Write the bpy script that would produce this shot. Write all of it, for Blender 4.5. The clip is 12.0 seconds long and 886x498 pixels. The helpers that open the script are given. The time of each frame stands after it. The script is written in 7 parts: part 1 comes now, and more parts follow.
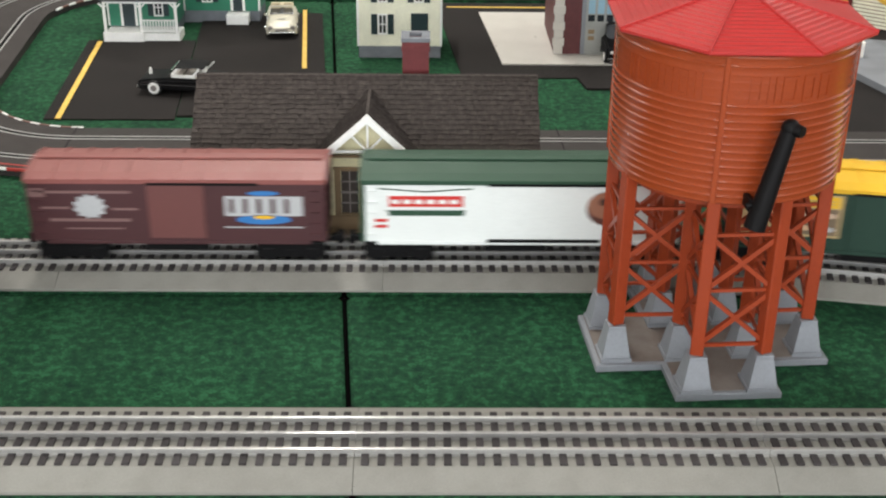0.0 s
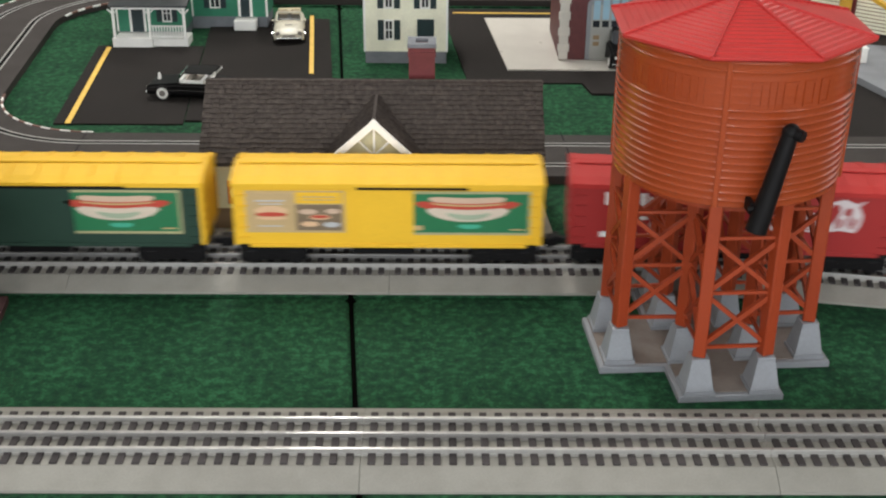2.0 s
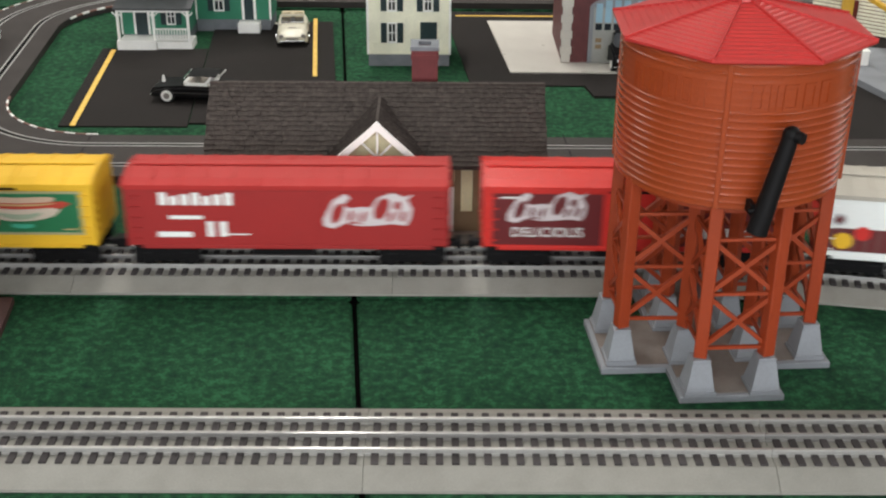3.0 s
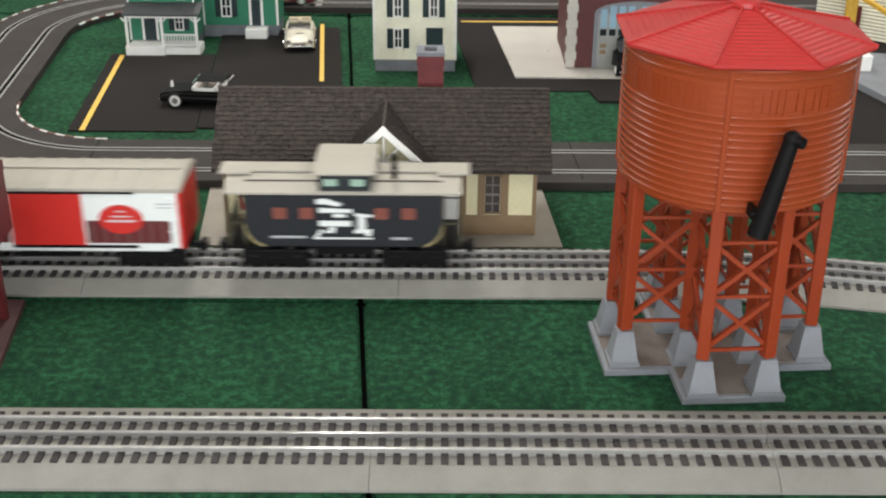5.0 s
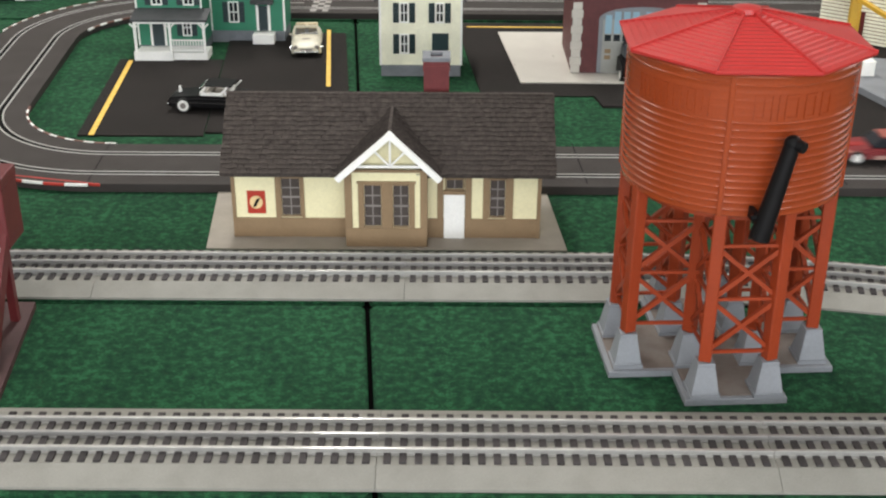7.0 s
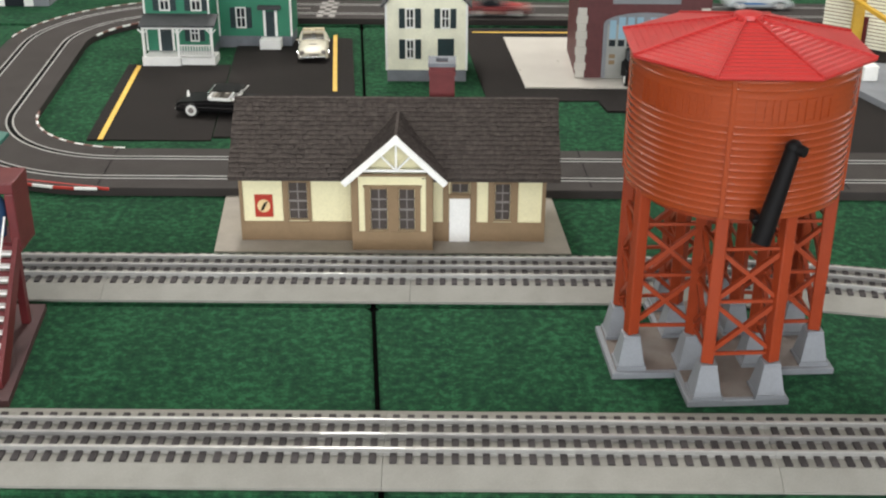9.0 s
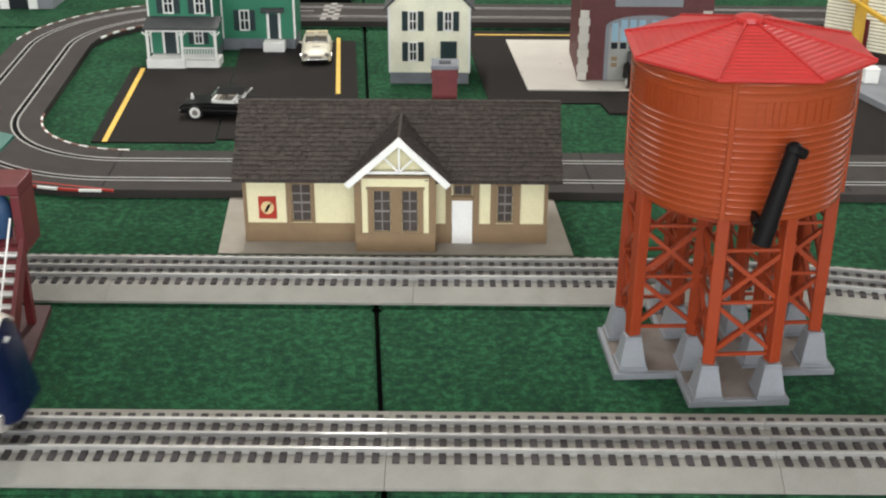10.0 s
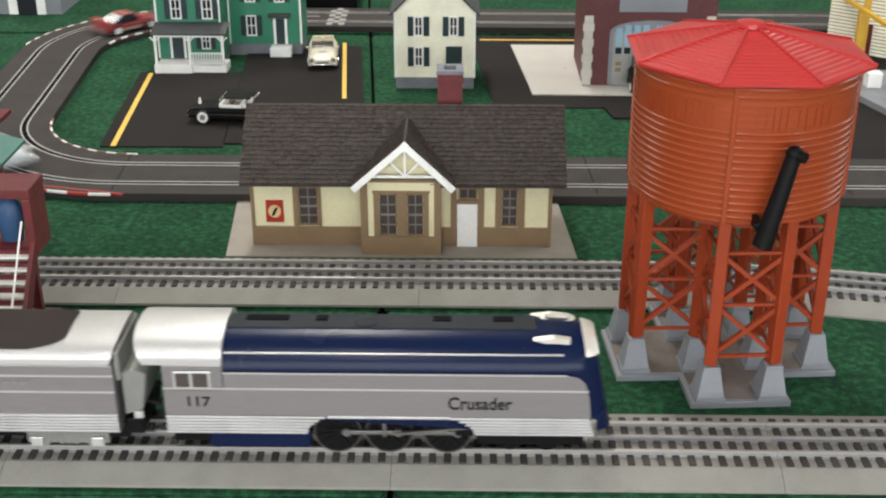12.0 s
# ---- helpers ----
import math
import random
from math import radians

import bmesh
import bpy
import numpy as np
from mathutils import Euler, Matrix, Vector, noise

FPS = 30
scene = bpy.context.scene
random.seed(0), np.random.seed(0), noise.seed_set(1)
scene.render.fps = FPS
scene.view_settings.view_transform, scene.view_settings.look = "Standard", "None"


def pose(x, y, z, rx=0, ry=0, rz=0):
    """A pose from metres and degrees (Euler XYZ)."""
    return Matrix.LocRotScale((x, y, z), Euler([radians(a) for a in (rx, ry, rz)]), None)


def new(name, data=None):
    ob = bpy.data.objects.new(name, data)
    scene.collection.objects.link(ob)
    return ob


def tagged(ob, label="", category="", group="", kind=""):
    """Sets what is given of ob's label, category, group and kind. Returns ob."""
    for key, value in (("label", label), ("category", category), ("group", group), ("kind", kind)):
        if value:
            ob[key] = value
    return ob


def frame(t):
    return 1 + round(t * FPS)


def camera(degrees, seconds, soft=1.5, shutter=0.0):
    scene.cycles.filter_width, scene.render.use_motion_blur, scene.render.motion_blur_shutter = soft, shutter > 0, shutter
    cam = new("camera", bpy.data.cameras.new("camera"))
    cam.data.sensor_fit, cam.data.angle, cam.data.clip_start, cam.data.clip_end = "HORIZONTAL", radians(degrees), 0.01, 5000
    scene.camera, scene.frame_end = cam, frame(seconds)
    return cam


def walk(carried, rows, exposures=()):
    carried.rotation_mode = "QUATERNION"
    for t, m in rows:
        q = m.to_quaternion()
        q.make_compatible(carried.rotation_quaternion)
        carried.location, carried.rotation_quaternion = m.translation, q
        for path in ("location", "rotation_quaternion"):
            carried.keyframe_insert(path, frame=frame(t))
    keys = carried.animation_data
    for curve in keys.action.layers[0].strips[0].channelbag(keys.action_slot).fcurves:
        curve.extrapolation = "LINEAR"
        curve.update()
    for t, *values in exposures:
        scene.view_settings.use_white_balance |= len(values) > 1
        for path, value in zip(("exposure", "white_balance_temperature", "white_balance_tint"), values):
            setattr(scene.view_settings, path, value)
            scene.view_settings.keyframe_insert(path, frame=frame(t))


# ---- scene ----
# The camera: drawn back and turned before the table, fitted to stand in for a zoom.
cam = camera(40.25, 12.0, soft=2.2, shutter=0.5)
# seconds, eye x y z, tilt below the level, turn to the left, roll
PATH = [
   (0, -0.0002, -0.5788, 0.4515, 26.4687, -0.9959, 0.6384),
   (2, -0.0002, -0.5893, 0.4549, 26.2226, -0.6841, 0.5553),
   (4, -0.0001, -0.5999, 0.4585, 25.9850, -0.3770, 0.4672),
   (6, -0.0000, -0.6104, 0.4621, 25.7559, -0.0748, 0.3741),
   (8, 0.0001, -0.6209, 0.4658, 25.5354, 0.2226, 0.2759),
   (10, 0.0003, -0.6314, 0.4695, 25.3235, 0.5151, 0.1728),
   (12, 0.0006, -0.6419, 0.4733, 25.1200, 0.8028, 0.0647),
]
walk(cam, [(t, pose(x, y, z, 90 - tilt, 0, turn) @ pose(0, 0, 0, 0, 0, roll)) for t, x, y, z, tilt, turn, roll in PATH],
     exposures=[(0.0, 0.0), (1.0, -0.07), (2.0, -0.19), (2.8, -0.18), (4.0, -0.11), (5.0, -0.09), (6.0, -0.05), (7.0, -0.03), (12.0, -0.02)])

# ---- light: an assumed hall, out of view, with fluorescent panels in its ceiling ----
world = bpy.data.worlds.new("hall_air")
scene.world = world
world.use_nodes = True
world.node_tree.nodes["Background"].inputs[0].default_value = (0.75, 0.85, 1.0, 1)
world.node_tree.nodes["Background"].inputs[1].default_value = 0.15
# the strip at -0.27, 1.7 follows the rail glints; the others are added fill
LAMPS = [(-0.27, 1.7, 40), (2.2, 1.7, 36), (-2.7, 1.7, 66), (-0.27, -1.6, 10), (2.2, -1.6, 13), (-2.7, -1.6, 18)]
WINDOW_EAST, FILL_SOUTH = 28, 152
LAMP_COLOUR = (1.0, 0.97, 0.92)
CEILING = 1.95


# ---- helpers ----
def tree_of(name):
    m = bpy.data.materials.new(name)
    m.use_nodes = True
    nt = m.node_tree
    return m, nt, nt.nodes["Principled BSDF"]


def surface(name, colour, rough=0.5, metal=0.0, second=None, scale=40.0, mix=0.5, bump=0.1, grain=600.0, stretch=(1, 1, 1), coat=0.0, jitter=0.0, spec=0.5, islands=0.0):
    """A plain surface with two scales of variation: broad stains and fine grain with relief."""
    m, nt, p = tree_of(name)
    n = nt.nodes
    co = n.new("ShaderNodeTexCoord")
    mp = n.new("ShaderNodeMapping")
    mp.inputs["Scale"].default_value = stretch
    nt.links.new(co.outputs["Object"], mp.inputs["Vector"])
    broad = n.new("ShaderNodeTexNoise")
    broad.inputs["Scale"].default_value, broad.inputs["Detail"].default_value = scale, 4
    fine = n.new("ShaderNodeTexNoise")
    fine.inputs["Scale"].default_value, fine.inputs["Detail"].default_value = grain, 3
    for t in (broad, fine):
        nt.links.new(mp.outputs["Vector"], t.inputs["Vector"])
    ramp = n.new("ShaderNodeMapRange")
    ramp.inputs[1].default_value, ramp.inputs[2].default_value = 0.35, 0.65
    nt.links.new(broad.outputs["Fac"], ramp.inputs[0])
    mul = n.new("ShaderNodeMath")
    mul.operation = "MULTIPLY"
    mul.inputs[1].default_value = mix
    nt.links.new(ramp.outputs[0], mul.inputs[0])
    blend = n.new("ShaderNodeMix")
    blend.data_type = "RGBA"
    blend.inputs[6].default_value = (*colour, 1)
    blend.inputs[7].default_value = (*(second or [c * 0.7 for c in colour]), 1)
    nt.links.new(mul.outputs[0], blend.inputs[0])
    hsv = n.new("ShaderNodeHueSaturation")
    nt.links.new(blend.outputs[2], hsv.inputs["Color"])
    val = n.new("ShaderNodeMapRange")
    val.inputs[3].default_value, val.inputs[4].default_value = 0.88, 1.12
    nt.links.new(fine.outputs["Fac"], val.inputs[0])
    out = val.outputs[0]
    if jitter or islands:
        info = n.new("ShaderNodeObjectInfo" if jitter else "ShaderNodeNewGeometry")
        jr = n.new("ShaderNodeMapRange")
        jr.inputs[3].default_value, jr.inputs[4].default_value = 1 - (jitter or islands), 1 + (jitter or islands)
        nt.links.new(info.outputs["Random" if jitter else "Random Per Island"], jr.inputs[0])
        jm = n.new("ShaderNodeMath")
        jm.operation = "MULTIPLY"
        nt.links.new(out, jm.inputs[0])
        nt.links.new(jr.outputs[0], jm.inputs[1])
        out = jm.outputs[0]
    nt.links.new(out, hsv.inputs["Value"])
    nt.links.new(hsv.outputs["Color"], p.inputs["Base Color"])
    rr = n.new("ShaderNodeMapRange")
    rr.inputs[3].default_value, rr.inputs[4].default_value = max(0.03, rough - 0.08), min(1, rough + 0.08)
    nt.links.new(broad.outputs["Fac"], rr.inputs[0])
    nt.links.new(rr.outputs[0], p.inputs["Roughness"])
    p.inputs["Metallic"].default_value = metal
    p.inputs["Specular IOR Level"].default_value = spec
    p.inputs["Coat Weight"].default_value = coat
    if bump:
        b = n.new("ShaderNodeBump")
        b.inputs["Strength"].default_value, b.inputs["Distance"].default_value = bump, 0.0006
        nt.links.new(fine.outputs["Fac"], b.inputs["Height"])
        nt.links.new(b.outputs["Normal"], p.inputs["Normal"])
    return m


def glowing(name, colour, strength):
    m, nt, p = tree_of(name)
    p.inputs["Base Color"].default_value = (0.5, 0.45, 0.42, 1)
    p.inputs["Emission Color"].default_value = (*colour, 1)
    p.inputs["Emission Strength"].default_value = strength
    return m


def box(bm, x0, x1, y0, y1, z0, z1, bev=0.0, m=None):
    made = bmesh.ops.create_cube(bm, size=1.0, matrix=Matrix.Translation(((x0 + x1) / 2, (y0 + y1) / 2, (z0 + z1) / 2)) @ Matrix.Diagonal((x1 - x0, y1 - y0, z1 - z0, 1)))
    vs = made["verts"]
    if bev:
        es = list({e for v in vs for e in v.link_edges})
        r = bmesh.ops.bevel(bm, geom=es, offset=bev, segments=2, profile=0.5, affect="EDGES", clamp_overlap=True)
        vs = list({v for v in vs if v.is_valid} | set(r["verts"]))
    if m is not None:
        bmesh.ops.transform(bm, matrix=m, verts=vs)
    return vs


def cyl(bm, a, b, r0, r1=None, seg=12, caps=True):
    """A rod or cone from point a to point b."""
    a, b = Vector(a), Vector(b)
    d = b - a
    m = Matrix.Translation((a + b) / 2) @ d.to_track_quat("Z", "Y").to_matrix().to_4x4()
    return bmesh.ops.create_cone(bm, cap_ends=caps, segments=seg, radius1=r0, radius2=r0 if r1 is None else r1, depth=d.length, matrix=m)["verts"]


def beam(bm, a, b, w, h):
    """A square bar from a to b, w wide and h deep."""
    a, b = Vector(a), Vector(b)
    d = b - a
    m = Matrix.Translation((a + b) / 2) @ d.to_track_quat("Z", "Y").to_matrix().to_4x4() @ Matrix.Diagonal((w, h, d.length, 1))
    return bmesh.ops.create_cube(bm, size=1.0, matrix=m)["verts"]


def prism(bm, outline, z0, z1, m=None):
    """A plate with the given outline (x, y), from z0 to z1."""
    lo = [bm.verts.new((x, y, z0)) for x, y in outline]
    hi = [bm.verts.new((x, y, z1)) for x, y in outline]
    k = len(outline)
    bm.faces.new(lo[::-1])
    bm.faces.new(hi)
    for i in range(k):
        bm.faces.new((lo[i], lo[(i + 1) % k], hi[(i + 1) % k], hi[i]))
    if m is not None:
        bmesh.ops.transform(bm, matrix=m, verts=lo + hi)
    return lo + hi


def lathe(bm, profile, seg=48, m=None):
    """A turned shape about z from (radius, z) pairs."""
    rings = []
    for r, z in profile:
        rings.append([bm.verts.new((r * math.cos(2 * math.pi * i / seg), r * math.sin(2 * math.pi * i / seg), z)) for i in range(seg)])
    for a, b in zip(rings, rings[1:]):
        for i in range(seg):
            bm.faces.new((a[i], a[(i + 1) % seg], b[(i + 1) % seg], b[i]))
    bm.faces.new(rings[0][::-1])
    bm.faces.new(rings[-1])
    vs = [v for r in rings for v in r]
    if m is not None:
        bmesh.ops.transform(bm, matrix=m, verts=vs)
    return vs


def sweep(bm, section, way):
    """A bar whose section (side, up) follows the way, a list of (x, y, heading)."""
    rings = []
    for x, y, a in way:
        sx, sy = -math.sin(a), math.cos(a)
        rings.append([bm.verts.new((x + sx * u, y + sy * u, v)) for u, v in section])
    k = len(section)
    for a, b in zip(rings, rings[1:]):
        for i in range(k):
            bm.faces.new((a[i], b[i], b[(i + 1) % k], a[(i + 1) % k]))
    bm.faces.new(rings[0])
    bm.faces.new(rings[-1][::-1])


def mesh_of(name, bm, material, smooth=False):
    bmesh.ops.recalc_face_normals(bm, faces=bm.faces)
    me = bpy.data.meshes.new(name)
    bm.to_mesh(me)
    bm.free()
    me.materials.append(material)
    if smooth:
        me.polygons.foreach_set("use_smooth", [True] * len(me.polygons))
        me.set_sharp_from_angle(angle=radians(38))
    return me


def part(name, bm, material, parent, label="", smooth=False, at=None):
    me = bm if isinstance(bm, bpy.types.Mesh) else mesh_of(name, bm, material, smooth)
    ob = new(name, me)
    ob.parent = parent
    if at is not None:
        ob.matrix_basis = at
    if label:
        ob["label"] = label
    return ob


def setting(name, bm, material, label, category="", smooth=False):
    return tagged(new(name, mesh_of(name, bm, material, smooth)), label, category or name.split("_")[0], kind="structure")


def thing(name, m, label, category, group=""):
    ob = new(name)
    ob.empty_display_size = 0.02
    ob.matrix_basis = m
    return tagged(ob, label, category, group)


def boxes(*rows, bev=0.0):
    bm = bmesh.new()
    for r in rows:
        box(bm, *r, bev=bev)
    return bm


def lettering(name, text, size, m, material, parent, depth=0.0002, bold=0.0):
    """Raised letters in the built-in font, turned into a mesh."""
    cu = bpy.data.curves.new(name, "FONT")
    cu.body, cu.size, cu.extrude, cu.align_x = text, size, depth, "CENTER"
    cu.offset = bold
    tmp = bpy.data.objects.new(name, cu)
    scene.collection.objects.link(tmp)
    bpy.context.view_layer.update()
    me = bpy.data.meshes.new_from_object(tmp.evaluated_get(bpy.context.evaluated_depsgraph_get()))
    bpy.data.objects.remove(tmp)
    me.materials.clear()
    me.materials.append(material)
    ob = new(name, me)
    ob.parent = parent
    ob.matrix_basis = m
    return ob


# ---- materials ----
M_FELT, nt, p = tree_of("grass_mat_green")
n = nt.nodes
co = n.new("ShaderNodeTexCoord")
def felt_noise(scale, detail, stretch=(1, 1, 1)):
    mp = n.new("ShaderNodeMapping")
    mp.inputs["Scale"].default_value = stretch
    t = n.new("ShaderNodeTexNoise")
    t.inputs["Scale"].default_value, t.inputs["Detail"].default_value = scale, detail
    t.inputs["Roughness"].default_value = 0.65
    nt.links.new(co.outputs["Object"], mp.inputs["Vector"])
    nt.links.new(mp.outputs["Vector"], t.inputs["Vector"])
    return t
fa, fb, fc = felt_noise(155, 10, (0.9, 0.9, 1)), felt_noise(620, 6, (1.0, 0.9, 1)), felt_noise(16, 4)
add = n.new("ShaderNodeMath"); add.operation = "MULTIPLY_ADD"
add.inputs[1].default_value = 0.55
nt.links.new(fb.outputs["Fac"], add.inputs[0]); nt.links.new(fa.outputs["Fac"], add.inputs[2])
add2 = n.new("ShaderNodeMath"); add2.operation = "MULTIPLY_ADD"
add2.inputs[1].default_value = 0.35
nt.links.new(fc.outputs["Fac"], add2.inputs[0]); nt.links.new(add.outputs[0], add2.inputs[2])
cr = n.new("ShaderNodeValToRGB")
els = cr.color_ramp.elements
els[0].position, els[0].color = 0.22, (0.005, 0.024, 0.014, 1)
els[1].position, els[1].color = 0.80, (0.024, 0.108, 0.047, 1)
e = els.new(0.52); e.color = (0.0110, 0.052, 0.0225, 1)
dv = n.new("ShaderNodeMapRange")
dv.inputs[1].default_value, dv.inputs[2].default_value = 0.65, 1.25
nt.links.new(add2.outputs[0], dv.inputs[0]); nt.links.new(dv.outputs[0], cr.inputs[0]); 
# brown-black fibres and patches scattered through the green
fd, fe = felt_noise(330, 5, (0.9, 0.8, 1)), felt_noise(60, 4)
fk = n.new("ShaderNodeMath"); fk.operation = "MULTIPLY_ADD"
fk.inputs[1].default_value = 0.55
nt.links.new(fe.outputs["Fac"], fk.inputs[0]); nt.links.new(fd.outputs["Fac"], fk.inputs[2])
fr = n.new("ShaderNodeMapRange")
fr.inputs[1].default_value, fr.inputs[2].default_value, fr.inputs[4].default_value = 0.86, 1.04, 0.75
nt.links.new(fk.outputs[0], fr.inputs[0])
fm = n.new("ShaderNodeMix"); fm.data_type = "RGBA"
fm.inputs[7].default_value = (0.012, 0.020, 0.012, 1)
nt.links.new(fr.outputs[0], fm.inputs[0]); nt.links.new(cr.outputs[0], fm.inputs[6]); nt.links.new(fm.outputs[2], p.inputs["Base Color"])
p.inputs["Roughness"].default_value = 0.95
p.inputs["Specular IOR Level"].default_value = 0.15
bmpn = n.new("ShaderNodeBump"); bmpn.inputs["Strength"].default_value, bmpn.inputs["Distance"].default_value = 0.45, 0.0015
nt.links.new(add.outputs[0], bmpn.inputs["Height"]); nt.links.new(bmpn.outputs["Normal"], p.inputs["Normal"])

M_BOARD = surface("black_table_board", (0.0025, 0.0025, 0.0025), 0.95, spec=0.02)
M_BALLAST = surface("grey_roadbed_plastic", (0.236, 0.228, 0.204), 0.8, second=(0.188, 0.178, 0.157), scale=45, grain=900, bump=0.6)
M_TIE = surface("dark_brown_tie_plastic", (0.052, 0.046, 0.047), 0.65, jitter=0.25, spec=0.12)
M_RAIL = surface("nickel_rail", (0.40, 0.39, 0.37), 0.52, 0.6, scale=60, bump=0.0, coat=0.4)
M_RAILDARK = surface("blackened_centre_rail", (0.31, 0.30, 0.29), 0.55, 0.6, scale=60, bump=0.0, coat=0.4)
for m in (M_RAIL, M_RAILDARK):
    m.node_tree.nodes["Principled BSDF"].inputs["Coat Roughness"].default_value = 0.14
    m.node_tree.nodes["Principled BSDF"].inputs["Coat IOR"].default_value = 2.0
M_TANK = surface("orange_tank_plastic", (0.265, 0.046, 0.0125), 0.24, second=(0.22, 0.036, 0.0098), scale=18, mix=0.35, bump=0.03, coat=0.0, spec=0.36)
M_LEG = surface("orange_red_frame_plastic", (0.255, 0.038, 0.012), 0.36, scale=30, mix=0.3, bump=0.03, spec=0.3)
M_ROOFRED = surface("red_roof_plastic", (0.42, 0.028, 0.026), 0.33, scale=25, mix=0.2, bump=0.03, spec=0.36)
M_BASE = surface("grey_base_plastic", (0.205, 0.215, 0.235), 0.6, second=(0.165, 0.170, 0.185), scale=40, bump=0.2)
M_BASEBROWN = surface("dirty_brown_earth_plastic", (0.125, 0.095, 0.078), 0.8, second=(0.185, 0.162, 0.145), scale=50, mix=0.7, bump=0.3)
M_BLACK = surface("black_plastic", (0.0045, 0.004, 0.0045), 0.5, bump=0.03, spec=0.14)
M_DULLBLACK = surface("dull_black", (0.004, 0.004, 0.005), 0.8, bump=0.0, spec=0.08)
M_SHINGLE = surface("dark_brown_shingle", (0.064, 0.052, 0.046), 0.85, second=(0.034, 0.027, 0.024), scale=260, grain=1200, mix=0.8, bump=0.9, jitter=0.13, spec=0.2)
M_SHINGLEMIX = surface("mixed_brown_shingle", (0.064, 0.052, 0.046), 0.85, second=(0.034, 0.027, 0.024), scale=260, grain=1200, mix=0.8, bump=0.9, spec=0.2, islands=0.13)
M_CREAM = surface("cream_wall_plastic", (0.75, 0.69, 0.44), 0.6, second=(0.67, 0.61, 0.38), scale=30, mix=0.4, bump=0.05)
M_TAN = surface("tan_brown_trim_plastic", (0.235, 0.155, 0.083), 0.65, second=(0.19, 0.125, 0.066), scale=50, bump=0.1)
M_WHITE = surface("white_plastic", (0.84, 0.83, 0.80), 0.45, second=(0.7, 0.69, 0.66), scale=40, bump=0.03)
M_IVORY = surface("ivory_car_enamel", (0.60, 0.56, 0.45), 0.35, scale=60, bump=0.0)
M_PLATFORM = surface("beige_platform", (0.30, 0.265, 0.225), 0.75, second=(0.22, 0.20, 0.175), scale=35, bump=0.25)
M_PANE = surface("dark_window_pane", (0.072, 0.059, 0.053), 0.45, scale=60, bump=0.0, spec=0.12)
M_MULLION = surface("grey_mullion", (0.22, 0.195, 0.18), 0.5)
M_ASPHALT = surface("black_asphalt_sheet", (0.0185, 0.0160, 0.0150), 0.85, second=(0.027, 0.0235, 0.022), scale=20, grain=1500, bump=0.4, spec=0.10)
M_SLOT = surface("slot_track_plastic", (0.043, 0.037, 0.0345), 0.7, second=(0.034, 0.029, 0.027), scale=25, grain=1400, bump=0.25, spec=0.18)
M_YELLOWLINE = surface("yellow_road_paint", (0.78, 0.50, 0.09), 0.6, scale=80)
M_CONCRETE = surface("pale_concrete_apron", (0.54, 0.51, 0.46), 0.30, second=(0.44, 0.41, 0.37), scale=18, bump=0.1)
M_STEEL = surface("slot_rail_steel", (0.50, 0.49, 0.47), 0.4, 0.35, bump=0.0)
M_GREENWALL = surface("green_clapboard", (0.024, 0.190, 0.108), 0.5, second=(0.020, 0.16, 0.09), scale=40)
M_GREYFOUND = surface("grey_foundation", (0.17, 0.18, 0.20), 0.7, scale=90, bump=0.3)
M_DARKGREEN = surface("dark_shutter", (0.010, 0.026, 0.030), 0.45)
M_BRICK = surface("dark_red_brick", (0.098, 0.021, 0.022), 0.6, second=(0.070, 0.016, 0.017), scale=160, mix=0.6, bump=0.3)
M_BRICKRED = surface("red_chimney_brick", (0.125, 0.015, 0.016), 0.6, scale=120, bump=0.3)
M_CREAMWALL = surface("cream_clapboard", (0.86, 0.83, 0.66), 0.5, scale=40, bump=0.04)
M_FINISH = surface("grey_road_marking", (0.34, 0.32, 0.30), 0.7)
M_BLUEDOOR = surface("pale_blue_door", (0.25, 0.40, 0.50), 0.45)
M_DOORGREY = surface("pale_grey_door", (0.30, 0.30, 0.28), 0.55)
M_MAROON = surface("maroon_plastic", (0.115, 0.014, 0.016), 0.45, scale=50, mix=0.4, bump=0.05)
M_MAROONROOF = surface("brown_maroon_base", (0.062, 0.024, 0.024), 0.65, scale=50, mix=0.5, bump=0.1)
M_TEAL = surface("teal_roof_plastic", (0.03, 0.14, 0.11), 0.4)
M_BLUE = surface("blue_plastic", (0.016, 0.055, 0.13), 0.6)
M_CHROME = surface("chrome", (0.8, 0.8, 0.8), 0.12, 1.0, bump=0.0)
M_TYRE = surface("black_rubber", (0.012, 0.012, 0.012), 0.7)


# ---- the assumed hall, the table and the mats ----
bm = boxes((-4.5, 4.5, -3.2, 5.2, -0.80, -0.75))
setting("floor", bm, surface("hall_floor", (0.30, 0.28, 0.25), 0.5, scale=2, grain=60), "plain pale hall floor", "floor")
M_HALL = surface("hall_wall_paint", (0.62, 0.60, 0.56), 0.8, scale=1.5, grain=80)
for name, b in (("wall_north", (-4.5, 4.5, 5.2, 5.3, -0.8, 2.05)), ("wall_west", (-4.6, -4.5, -3.3, 5.3, -0.8, 2.05))):
    setting(name, boxes(b), M_HALL, "plain painted hall wall", "wall")
